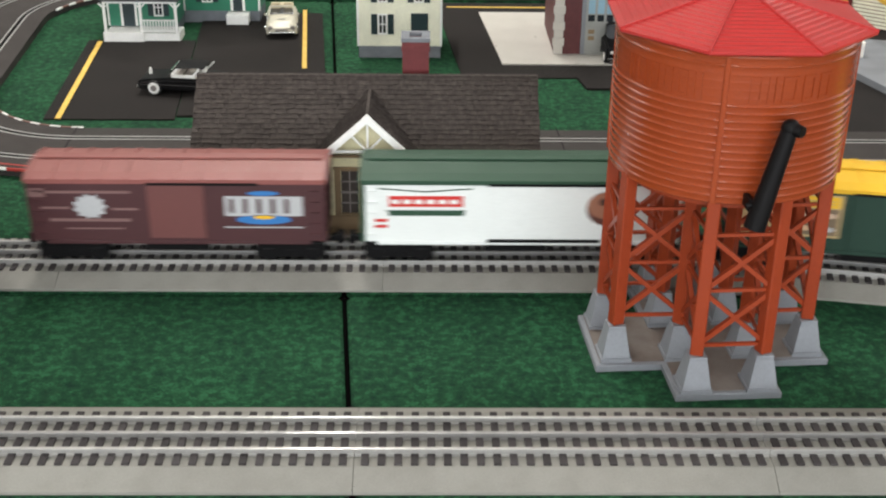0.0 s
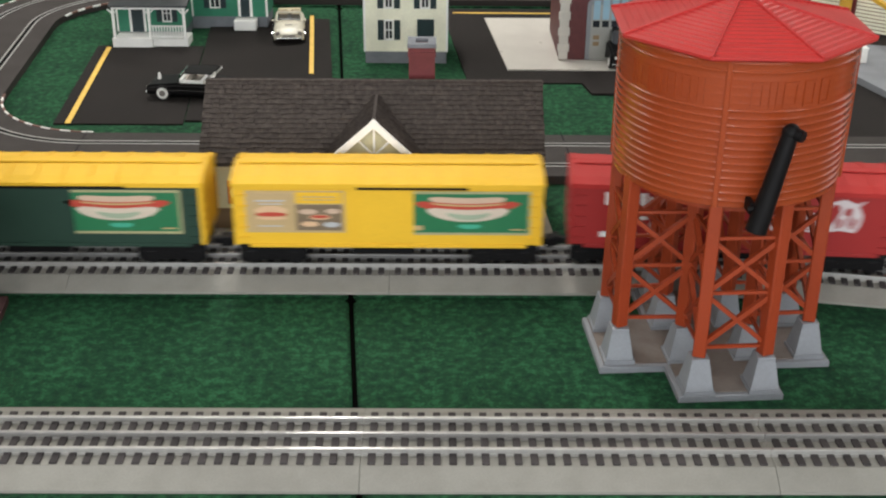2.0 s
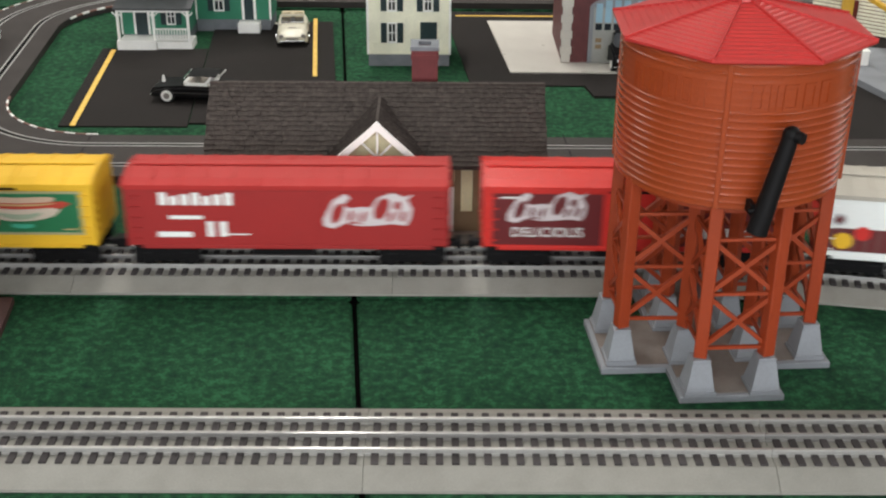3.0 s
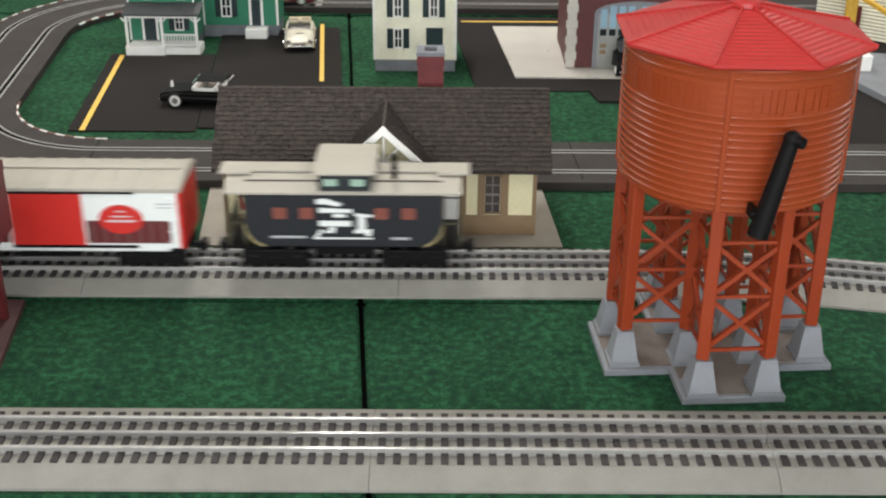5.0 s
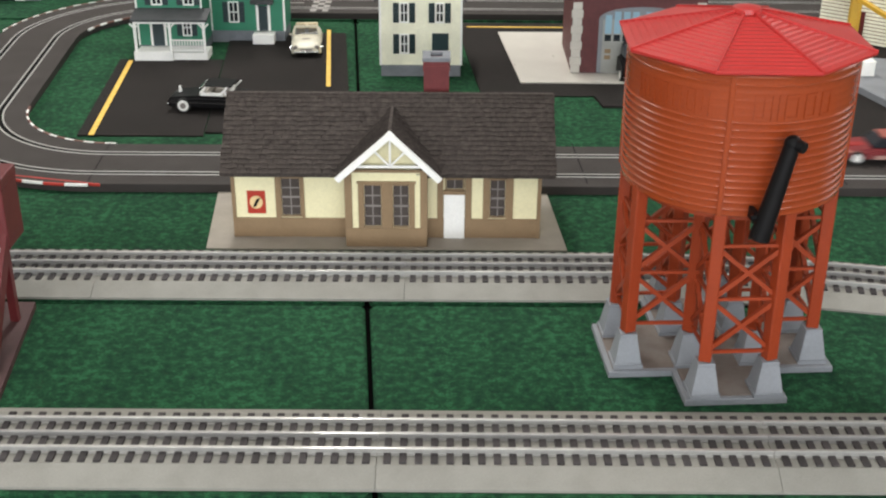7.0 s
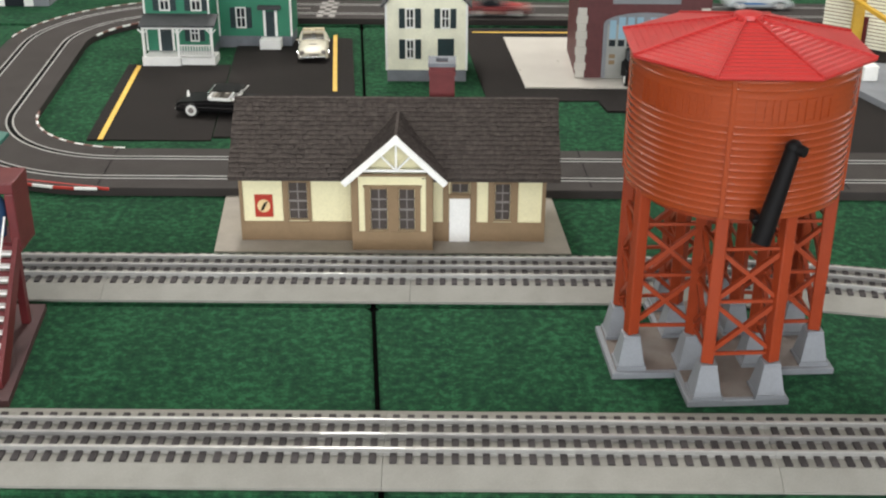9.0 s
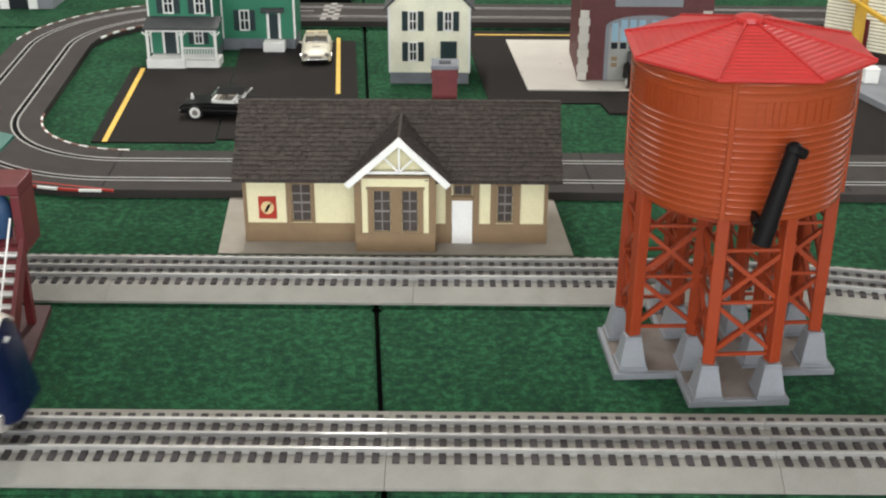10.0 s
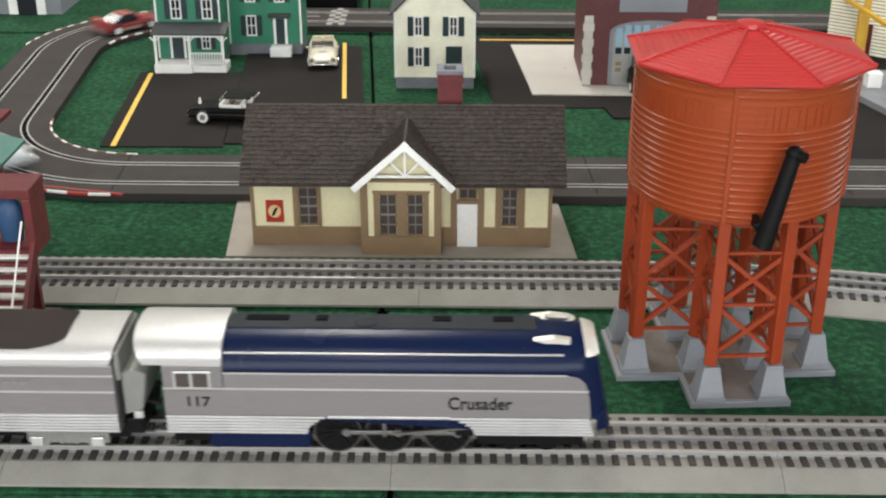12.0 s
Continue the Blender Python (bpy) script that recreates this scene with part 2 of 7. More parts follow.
# two walls get window openings; the south window is added to fill upright faces
setting("wall_south", boxes((-4.5, -2.6, -3.3, -3.2, -0.8, 2.05), (2.6, 4.5, -3.3, -3.2, -0.8, 2.05), (-2.6, 2.6, -3.3, -3.2, -0.8, 0.0), (-2.6, 2.6, -3.3, -3.2, 1.6, 2.05)), M_HALL, "painted hall wall, out of view, with an assumed window", "wall")
setting("wall_east", boxes((4.5, 4.6, -3.3, 0.6, -0.8, 2.05), (4.5, 4.6, 3.0, 5.3, -0.8, 2.05), (4.5, 4.6, 0.6, 3.0, -0.8, 0.1), (4.5, 4.6, 0.6, 3.0, 1.6, 2.05)), M_HALL, "painted hall wall, out of view, with an assumed window", "wall")
for name, m, wd, ht, power in (("window_1", pose(0, -3.24, 0.8, 90, 0, 0), 5.2, 1.6, FILL_SOUTH), ("window_2", pose(4.54, 1.8, 0.85, 90, 0, 90), 2.4, 1.5, WINDOW_EAST)):
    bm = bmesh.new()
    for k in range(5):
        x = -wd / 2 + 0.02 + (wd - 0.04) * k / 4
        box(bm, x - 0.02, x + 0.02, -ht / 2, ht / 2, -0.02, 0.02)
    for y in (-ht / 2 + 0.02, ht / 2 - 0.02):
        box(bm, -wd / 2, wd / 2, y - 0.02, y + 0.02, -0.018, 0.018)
    win = setting(name, bm, M_WHITE, "assumed white-framed window, out of view, with a lamp in it", "window")
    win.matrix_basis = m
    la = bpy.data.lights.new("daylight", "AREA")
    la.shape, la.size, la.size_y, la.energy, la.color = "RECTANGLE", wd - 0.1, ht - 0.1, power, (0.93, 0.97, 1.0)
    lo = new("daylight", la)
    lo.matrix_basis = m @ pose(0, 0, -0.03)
setting("ceiling", boxes((-4.5, 4.5, -3.2, 5.2, CEILING, CEILING + 0.05)), surface("ceiling_tile", (0.7, 0.7, 0.68), 0.85, scale=2, grain=90), "white hall ceiling", "ceiling")
M_TUBE = glowing("lit_diffuser", LAMP_COLOUR, 6.0)
for x, y, power in LAMPS:
    fix = thing("ceiling_light", pose(x, y, CEILING), "assumed white fluorescent ceiling panel, out of view", "ceiling light", "ceiling lights")
    part("frame", boxes((-0.10, 0.10, -0.93, 0.93, -0.03, -0.001), bev=0.004), M_WHITE, fix)
    part("diffuser", boxes((-0.075, 0.075, -0.90, 0.90, -0.036, -0.0305)), M_TUBE, fix)
    la = bpy.data.lights.new("panel_light", "AREA")
    la.shape, la.size, la.size_y, la.energy, la.color = "RECTANGLE", 0.14, 1.8, power, LAMP_COLOUR
    lo = new("panel_light", la)
    lo.matrix_basis = pose(x, y, CEILING - 0.05)

table = thing("layout_table", pose(-0.4, 1.0, -0.75), "black-topped trestle table under the train layout", "table")
part("tabletop", boxes((-3.1, 3.0, -1.010, 1.0, 0.705, 0.7455), bev=0.003), M_BOARD, table)
for x in (-2.9, -1.0, 0.9, 2.8):
    for y in (-0.9, 0.9):
        part("leg", boxes((x - 0.03, x + 0.03, y - 0.03, y + 0.03, 0.0, 0.704)), M_BOARD, table)


def mat(x0, x1, y0, y1, label):
    """A felt mat with round corners; its sides lean to fit the camera's view."""
    pts = []
    r = 0.0065
    for cx, cy, a0 in ((x0 + r, y0 + r, 180), (x1 - r, y0 + r, 270), (x1 - r, y1 - r, 0), (x0 + r, y1 - r, 90)):
        for k in range(5):
            a = radians(a0 + 22.5 * k)
            px, py = cx + r * math.cos(a), cy + r * math.sin(a)
            pts.append((px - 0.080 * (py - 0.24), py))
    bm = bmesh.new()
    prism(bm, pts, -0.0045, 0.0)
    top = [e for e in bm.edges if all(abs(v.co.z) < 1e-6 for v in e.verts)]
    bmesh.ops.bevel(bm, geom=top, offset=0.0022, segments=2, affect="EDGES")
    return tagged(new("grass_mat", mesh_of("grass_mat", bm, M_FELT)), label, "grass mat", "grass mats", "structure")


for y0, y1 in ((-0.0075, 0.246), (0.249, 1.112), (1.120, 1.99)):
    for x0, x1 in ((-3.35, -1.30), (-1.294, -0.0636), (-0.0598, 1.20), (1.206, 2.45)):
        mat(x0, x1, y0, y1, "dark green felt grass mat with rounded corners")

# ---- railway track ----
NEAR_Y, FAR_Y, BEND, RADIUS, TURN = 0.0441, 0.2965, 0.17, 0.914, radians(12)
RAIL_TOP = 0.014


def near_line(s):
    return s, NEAR_Y, 0.0


def far_line(s):
    """Straight, then a curve to the front, and one back again."""
    if s < BEND:
        return s, FAR_Y, 0.0
    arc = RADIUS * TURN
    d = s - BEND
    if d < arc:
        a = d / RADIUS
        return BEND + RADIUS * math.sin(a), FAR_Y - RADIUS * (1 - math.cos(a)), -a
    d -= arc
    x1, y1 = BEND + RADIUS * math.sin(TURN), FAR_Y - RADIUS * (1 - math.cos(TURN))
    if d < arc:
        a = TURN - d / RADIUS
        return x1 + RADIUS * (math.sin(TURN) - math.sin(a)), y1 - RADIUS * (math.cos(a) - math.cos(TURN)), -a
    return x1 + RADIUS * math.sin(TURN) + d - arc, y1 - RADIUS * (1 - math.cos(TURN)), 0.0


TIE = None


def tie_mesh():
    global TIE
    if TIE is None:
        TIE = mesh_of("tie", boxes((-0.00235, 0.00235, -0.0278, 0.0278, 0.0088, 0.0104), bev=0.0003), M_TIE)
    return TIE


def track_section(line, s0, s1, detailed):
    xm, ym, am = line((s0 + s1) / 2)
    base = pose(xm, ym, 0, 0, 0, math.degrees(am))
    back = base.inverted()
    sec = thing("track_section", base, "grey plastic roadbed track with dark ties and three metal rails", "train track", "track sections")
    steps = 1 if line(s0)[2] == line(s1)[2] else 8
    way = []
    for k in range(steps + 1):
        x, y, a = line(s0 + 0.00018 + (s1 - s0 - 0.00036) * k / steps)
        v = back @ Vector((x, y, 0))
        way.append((v.x, v.y, a - am))
    bm = bmesh.new()
    sweep(bm, [(-0.0450, 0.0002), (-0.0447, 0.0020), (-0.0300, 0.0086), (-0.0288, 0.0090), (0.0288, 0.0090), (0.0300, 0.0086), (0.0447, 0.0020), (0.0450, 0.0002)], way)
    part("roadbed", bm, M_BALLAST, sec)
    for u in (-0.01675, 0.0, 0.01675):
        bm = bmesh.new()
        sweep(bm, [(u - 0.0020, 0.0090), (u - 0.0020, 0.0096), (u - 0.0008, 0.0100), (u - 0.0008, 0.0124), (u - 0.00135, 0.0129), (u - 0.0012, 0.0139), (u, 0.0141), (u + 0.0012, 0.0139), (u + 0.00135, 0.0129), (u + 0.0008, 0.0124), (u + 0.0008, 0.0100), (u + 0.0020, 0.0096), (u + 0.0020, 0.0090)], way)
        part("rail", bm, M_RAIL if u else M_RAILDARK, sec, "" if u else "dull centre rail", smooth=True)
    count = max(3, round((s1 - s0 - 0.0134) / 0.01003) + 1)
    joined = bmesh.new()
    for k in range(count):
        s = s0 + 0.0067 + (s1 - s0 - 0.0134) * k / (count - 1)
        x, y, a = line(s)
        m = back @ pose(x, y, 0, 0, 0, math.degrees(a))
        if detailed:
            part("tie", tie_mesh(), M_TIE, sec, at=m)
        else:
            box(joined, -0.00235, 0.00235, -0.0278, 0.0278, 0.0088, 0.0104, m=m)
    if detailed:
        joined.free()
    else:
        tagged(part("ties", joined, M_TIE, sec), kind="stuff")


near_joints = [0.2123 + 0.2547 * k for k in range(-12, 4)]
far_joints = [-0.0326 - 0.2547 * k for k in range(12, -1, -1)] + [0.17, 0.308, 0.50, 0.70, 0.95, 1.2, 1.45, 1.7, 1.95]
for line, joints in ((near_line, near_joints), (far_line, far_joints)):
    for a, b in zip(joints, joints[1:]):
        track_section(line, a, b, b > -0.45 and a < 0.5)

# ---- slot-car road ----


def rounded(corners, r, step=0.012):
    """A closed way through the corners, rounded with radius r: points (x, y, heading)."""
    out = []
    k = len(corners)
    for i in range(k):
        a, b, c = (Vector(corners[(i + j - 1) % k]) for j in range(3))
        u, v = (b - a).normalized(), (c - b).normalized()
        turn = math.atan2(u.x * v.y - u.y * v.x, u.dot(v))
        cut = r * math.tan(abs(turn) / 2)
        side = 1 if turn > 0 else -1
        centre = b - u * cut + Vector((-u.y, u.x)) * r * side
        h0 = math.atan2(u.y, u.x)
        for j in range(17):
            h = h0 + turn * j / 16
            out.append((centre.x + r * side * math.sin(h), centre.y - r * side * math.cos(h), h))
    return out


LOOP = rounded([(-0.5185, 0.5295), (-0.574, 1.185), (0.90, 1.175), (0.95, 0.5295)], 0.185)


def densified(loop, step=0.01):
    out = []
    for (x0, y0, h0), (x1, y1, h1) in zip(loop, loop[1:] + loop[:1]):
        d = math.hypot(x1 - x0, y1 - y0)
        dh = (h1 - h0 + math.pi) % (2 * math.pi) - math.pi
        k = max(1, int(d / step))
        out += [(x0 + (x1 - x0) * j / k, y0 + (y1 - y0) * j / k, h0 + dh * j / k) for j in range(k)]
    return out


def offset_way(way, u):
    return [(x - math.sin(h) * u, y + math.cos(h) * u, h) for x, y, h in way]


def ring_sweep(section, way):
    bm = bmesh.new()
    rings = [[bm.verts.new((x - math.sin(h) * u, y + math.cos(h) * u, v)) for u, v in section] for x, y, h in way]
    k = len(section)
    for a, b in zip(rings, rings[1:] + rings[:1]):
        for i in range(k):
            bm.faces.new((a[i], b[i], b[(i + 1) % k], a[(i + 1) % k]))
    return bm


# the way runs to the left along the front straight, so its left side faces the front
slot_road = tagged(new("slot_road", mesh_of("slot_road", ring_sweep([(-0.055, -0.0037), (-0.055, 0.0046), (-0.0545, 0.005), (0.0545, 0.005), (0.055, 0.0046), (0.055, -0.0037)], LOOP), M_SLOT)), "dark grey slot car road with two lanes of steel strips", "slot track", kind="structure")
slot_road.location.z = 0.004
LANE = 0.027
M_SLOTGAP = surface("open_slot", (0.006, 0.006, 0.006), 0.9, spec=0.05)
for u in (-LANE, LANE):
    part("slot", ring_sweep([(u - 0.0020, 0.0050), (u - 0.0020, 0.00512), (u + 0.0020, 0.00512), (u + 0.0020, 0.0050)], LOOP), M_SLOTGAP, slot_road)
    for w in (-0.0036, 0.0036):
        part("steel_strip", ring_sweep([(u + w - 0.0009, 0.0050), (u + w - 0.0009, 0.0054), (u + w + 0.0009, 0.0054), (u + w + 0.0009, 0.0050)], LOOP), M_STEEL, slot_road, "bright steel contact strip")
M_JOINT = surface("joint_gap", (0.008, 0.008, 0.008), 0.8, spec=0.1)
for x in (-0.355, -0.06, 0.135, 0.39):
    bm = bmesh.new()
    prism(bm, [(x - 0.0006 + 0.005, 0.4826), (x + 0.0006 + 0.005, 0.4826), (x + 0.0006, 0.5924), (x - 0.0006, 0.5924)], 0.00505, 0.0052)
    part("joint", bm, M_JOINT, slot_road)
M_CURBRED = surface("red_curb_paint", (0.42, 0.03, 0.02), 0.5)
M_CURBDARK = surface("brown_curb_paint", (0.17, 0.075, 0.060), 0.5)
DENSE = densified(LOOP, 0.004)
for u, x0, x1, y0, y1, dark in ((0.0565, -0.47, -0.335, 0.46, 0.60, M_CURBRED), (-0.0565, -0.55, -0.345, 0.55, 0.71, M_CURBDARK), (0.0565, -0.70, -0.40, 1.02, 1.26, M_CURBDARK), (-0.0565, -0.53, -0.40, 1.03, 1.15, M_CURBDARK)):
    run, index = [], 0
    for x, y, h in offset_way(DENSE, u):
        if x0 < x < x1 and y0 < y < y1:
            run.append((x, y, h))
            size = sum(math.hypot(b[0] - a[0], b[1] - a[1]) for a, b in zip(run, run[1:]))
            if size > (0.019 if dark is M_CURBRED else 0.011):
                bm = bmesh.new()
                sweep(bm, [(-0.0011, 0.0030), (-0.0011, 0.0053), (0.0011, 0.0053), (0.0011, 0.0030)], run)
                part("curb_piece", bm, dark if index % 2 else M_WHITE, slot_road, "red or brown curb piece" if index % 2 else "white curb piece")
                run, index = [run[-1]], index + 1
# finish marking on the back straight
bm = bmesh.new()
for i in range(8):
    for j in range(3):
        if (i + j) % 2 == 0:
            box(bm, -0.200 + 0.009 * j, -0.191 + 0.009 * j, 1.135 + 0.0125 * i, 1.1475 + 0.0125 * i, 0.00505, 0.0056)
box(bm, -0.250, -0.214, 1.1830, 1.1868, 0.00505, 0.0056)
part("finish_marking", bm, M_FINISH, slot_road, "white chequered finish marking")

# ---- ground sheets ----


def sheet(name, outline, z, material, label, category):
    bm = bmesh.new()
    prism(bm, outline, 0.0003, z)
    return setting(name, bm, material, label, category)


sheet("road_1", [(-0.403, 0.630), (-0.265, 0.630), (-0.290, 0.915), (-0.425, 0.915)], 0.0018, M_ASPHALT, "black asphalt parking sheet on the grass mat", "road")
sheet("road_2", [(-0.2645, 0.640), (-0.104, 0.640), (-0.140, 1.045), (-0.300, 1.045)], 0.0024, M_ASPHALT, "black asphalt driveway sheet on the grass mat", "road")
sheet("road_3", [(0.044, 0.775), (0.42, 0.775), (0.42, 1.105), (0.013, 1.105)], 0.0018, M_ASPHALT, "black asphalt yard sheet round the fire station", "road")
sheet("road_4", [(0.185, 0.735), (0.42, 0.735), (0.42, 0.774), (0.178, 0.774)], 0.0030, M_ASPHALT, "black asphalt strip beside the yard", "road")
sheet("road_5", [(0.4205, 0.600), (1.0, 0.600), (1.0, 1.105), (0.4205, 1.105)], 0.0022, M_ASPHALT, "black asphalt street sheet", "road")
sheet("pavement_1", [(0.093, 0.822), (0.40, 0.822), (0.40, 1.052), (0.0735, 1.052)], 0.0034, M_CONCRETE, "pale concrete apron before the fire station", "pavement")
sheet("pavement_2", [(0.478, 0.862), (0.53, 0.700), (0.75, 0.640), (0.75, 0.86), (0.515, 0.925)], 0.010, M_BASE, "grey concrete pavement slab", "pavement")
for name, pts in (("parking_line", [(-0.3900, 0.628), (-0.3842, 0.628), (-0.4058, 0.905), (-0.4116, 0.905)]), ("parking_line", [(-0.1458, 0.803), (-0.1404, 0.803), (-0.1624, 1.058), (-0.1678, 1.058)])):
    bm = bmesh.new()
    prism(bm, pts, 0.0024, 0.0030)
    tagged(new(name, mesh_of(name, bm, M_YELLOWLINE)), "yellow painted parking line on the asphalt", "road marking", "parking lines", "structure")
bm = boxes((0.03, 0.40, 1.079, 1.0835, 0.0018, 0.0024))
tagged(new("road_line", mesh_of("road_line", bm, M_YELLOWLINE)), "thin yellow line along the yard's edge", "road marking", kind="structure")

# ---- water tower ----
TOWER = (0.2000, 0.1772)
tower = thing("water_tower", pose(*TOWER, 0, 0, 0, 3.6), "orange toy water tower with red octagonal roof and grey base", "water tower")
w, d, a = 0.0828, 0.0760, 0.0362
plus = [(-a, -d), (a, -d), (a, -a), (w, -a), (w, a), (a, a), (a, d), (-a, d), (-a, a), (-w, a), (-w, -a), (-a, -a)]
bm = bmesh.new()
prism(bm, plus, 0.0002, 0.0052)
es = [e for e in bm.edges if all(abs(v.co.z - 0.0052) < 1e-6 for v in e.verts)]
bmesh.ops.bevel(bm, geom=es, offset=0.0008, segments=1, affect="EDGES")
part("base_plate", bm, M_BASE, tower)
bm = bmesh.new()
k = 0.0035
prism(bm, [(x - math.copysign(k, x), y - math.copysign(k, y)) for x, y in plus], 0.0053, 0.0060)
part("ground_patch", bm, M_BASEBROWN, tower, "brown earth-coloured floor of the base")
TANK_LOW, TANK_HIGH = 0.143, 0.2392
# four arms, each carried by two outer legs and sharing the four inner ones
OUTER, INNER = [], []
for q in range(4):
    rot = Matrix.Rotation(q * math.pi / 2, 4, "Z")
    reach = 0.0662 if q % 2 == 0 else 0.0682
    OUTER.append([rot @ Vector((s * 0.0226, -reach, 0)) for s in (-1, 1)])
    INNER.append(rot @ Vector((-0.0232, -0.0245, 0)))
for foot in [v for pair in OUTER for v in pair] + INNER:
    bm = bmesh.new()
    bmesh.ops.create_cone(bm, cap_ends=True, segments=4, radius1=0.0146, radius2=0.0088, depth=0.0232, matrix=pose(foot.x, foot.y, 0.0055 + 0.0116, 0, 0, 45))
    box(bm, foot.x - 0.0108, foot.x + 0.0108, foot.y - 0.0108, foot.y + 0.0108, 0.0053, 0.0085)
    box(bm, foot.x - 0.0062, foot.x + 0.0062, foot.y - 0.0062, foot.y + 0.0062, 0.0270, 0.0316, bev=0.0006)
    part("pier", bm, M_BASE, tower)
    bm = bmesh.new()
    beam(bm, (foot.x, foot.y, 0.0317), (foot.x * 0.985, foot.y * 0.985, TANK_LOW + 0.004), 0.0088, 0.0088)
    bmesh.ops.bevel(bm, geom=list(bm.edges), offset=0.0008, segments=1, affect="EDGES")
    part("leg", bm, M_LEG, tower)
LEVELS = (0.038, 0.079, 0.119)
SIDES = []
for q in range(4):
    SIDES += [(OUTER[q][0], OUTER[q][1]), (OUTER[q][0], INNER[q]), (OUTER[q][1], INNER[(q + 1) % 4])]
for p0, p1 in SIDES:
    for z in LEVELS:
        bm = bmesh.new()
        beam(bm, (p0.x, p0.y, z), (p1.x, p1.y, z), 0.0022, 0.0022)
        part("cross_bar", bm, M_LEG, tower)
    for lo, hi in zip(LEVELS, LEVELS[1:]):
        for a, b, wd in ((p0, p1, 0.0034), (p1, p0, 0.0030)):
            bm = bmesh.new()
            beam(bm, (a.x, a.y, lo + 0.001), (b.x, b.y, hi - 0.001), wd, wd)
            part("brace", bm, M_LEG, tower)
bm = bmesh.new()
lathe(bm, [(0.0050, 0.006), (0.0050, 0.012), (0.0034, 0.014), (0.0034, 0.143)], seg=20)
part("riser_pipe", bm, surface("dark_riser_pipe", (0.016, 0.020, 0.018), 0.5), tower, "thin dark riser pipe", smooth=True)
bm = bmesh.new()
lathe(bm, [(0.060, 0.1375), (0.0665, 0.1375), (0.0665, TANK_LOW), (0.060, TANK_LOW)], seg=48)
for k in range(4):
    box(bm, -0.062, 0.062, -0.0025, 0.0025, 0.1380, 0.1428, m=Matrix.Rotation(k * math.pi / 4 + 0.39, 4, "Z"))
part("ring_beam", bm, M_LEG, tower, smooth=True)
profile = [(0.002, TANK_LOW), (0.0738, TANK_LOW), (0.0752, TANK_LOW + 0.001)]
BANDS = 19
for k in range(BANDS):
    z0 = TANK_LOW + 0.0015 + (TANK_HIGH - TANK_LOW - 0.002) * k / BANDS
    h = (TANK_HIGH - TANK_LOW - 0.002) / BANDS
    r = 0.0752 + 0.0016 * k / BANDS
    d = 0.25 if 0.2065 < z0 + h / 2 < 0.2310 else 0.9
    profile += [(r, z0), (r, z0 + h * 0.52), (r + 0.0005 * d, z0 + h * 0.66), (r + 0.0008 * d, z0 + h * 0.80), (r + 0.0004 * d, z0 + h * 0.95)]
profile += [(0.0768, TANK_HIGH), (0.002, TANK_HIGH + 0.0002)]
bm = bmesh.new()
lathe(bm, profile, seg=96)
tank = part("tank", bm, M_TANK, tower, smooth=True)
for deg in (-110, -20, 70, 160):
    bm = bmesh.new()
    box(bm, 0.0745, 0.0775, -0.0018, 0.0018, TANK_LOW + 0.0005, TANK_HIGH - 0.0005, bev=0.0008, m=Matrix.Rotation(radians(deg), 4, "Z"))
    part("seam_strip", bm, M_TANK, tank)
# raised lettering reduced to plain bars round the tank
for start, widths in ((-162, (4, 6, 5, 5, 5, 4)), (-99, (5.5, 4, 7.5, 6.5, 6.5))):
    ang = start
    for wd in widths:
        bm = bmesh.new()
        for off in (0, wd * 0.8):
            box(bm, 0.0752, 0.0772, -0.00055, 0.00055, 0.2105, 0.2265, m=Matrix.Rotation(radians(ang + off), 4, "Z"))
        for zz in ((0.2105, 0.2122), (0.2248, 0.2265)) if wd != 4 else ():
            box(bm, 0.0752, 0.0771, -0.0005, wd * 0.8 * 0.00135, zz[0], zz[1], m=Matrix.Rotation(radians(ang + 0.5), 4, "Z"))
        part("letter_mark", bm, M_TANK, tank, "raised letter reduced to plain bars in the tank's own orange")
        ang += wd + 2.6
bm = bmesh.new()
ROOF_R, ROOF_LOW, ROOF_TOP, ROWS = 0.0862, 0.2412, 0.2584, 15
prof = [(0.001, ROOF_LOW - 0.001), (ROOF_R - 0.001, ROOF_LOW - 0.001), (ROOF_R, ROOF_LOW), (ROOF_R, ROOF_LOW + 0.0015)]
for k in range(ROWS):
    f = (k + 1) / ROWS
    r = ROOF_R + (0.010 - ROOF_R) * f
    z = ROOF_LOW + 0.0015 + (ROOF_TOP - ROOF_LOW) * f
    prof += [(r, z - 0.0004), (r - 0.0010, z + 0.0005)]
prof += [(0.0095, ROOF_TOP + 0.003), (0.0005, ROOF_TOP + 0.0035)]
lathe(bm, prof, seg=8, m=Matrix.Rotation(radians(-90 + 17.6), 4, "Z"))
roof = part("roof", bm, M_ROOFRED, tower)
for k in range(8):
    c, s = math.cos(radians(-72.4 + 45 * k)), math.sin(radians(-72.4 + 45 * k))
    bm = bmesh.new()
    beam(bm, (ROOF_R * c, ROOF_R * s, ROOF_LOW + 0.0018), (0.0095 * c, 0.0095 * s, ROOF_TOP + 0.0022), 0.0017, 0.0017)
    part("hip_strip", bm, M_ROOFRED, roof)
bm = bmesh.new()
lathe(bm, [(0.010, ROOF_TOP + 0.0015), (0.0095, ROOF_TOP + 0.0045), (0.004, ROOF_TOP + 0.0058), (0.001, ROOF_TOP + 0.0058)], seg=16)
part("cap", bm, M_ROOFRED, roof, smooth=True)
bm = bmesh.new()
cyl(bm, (0.0105, -0.0880, 0.1985), (-0.0035, -0.0890, 0.1345), 0.0050, 0.0068, 24)
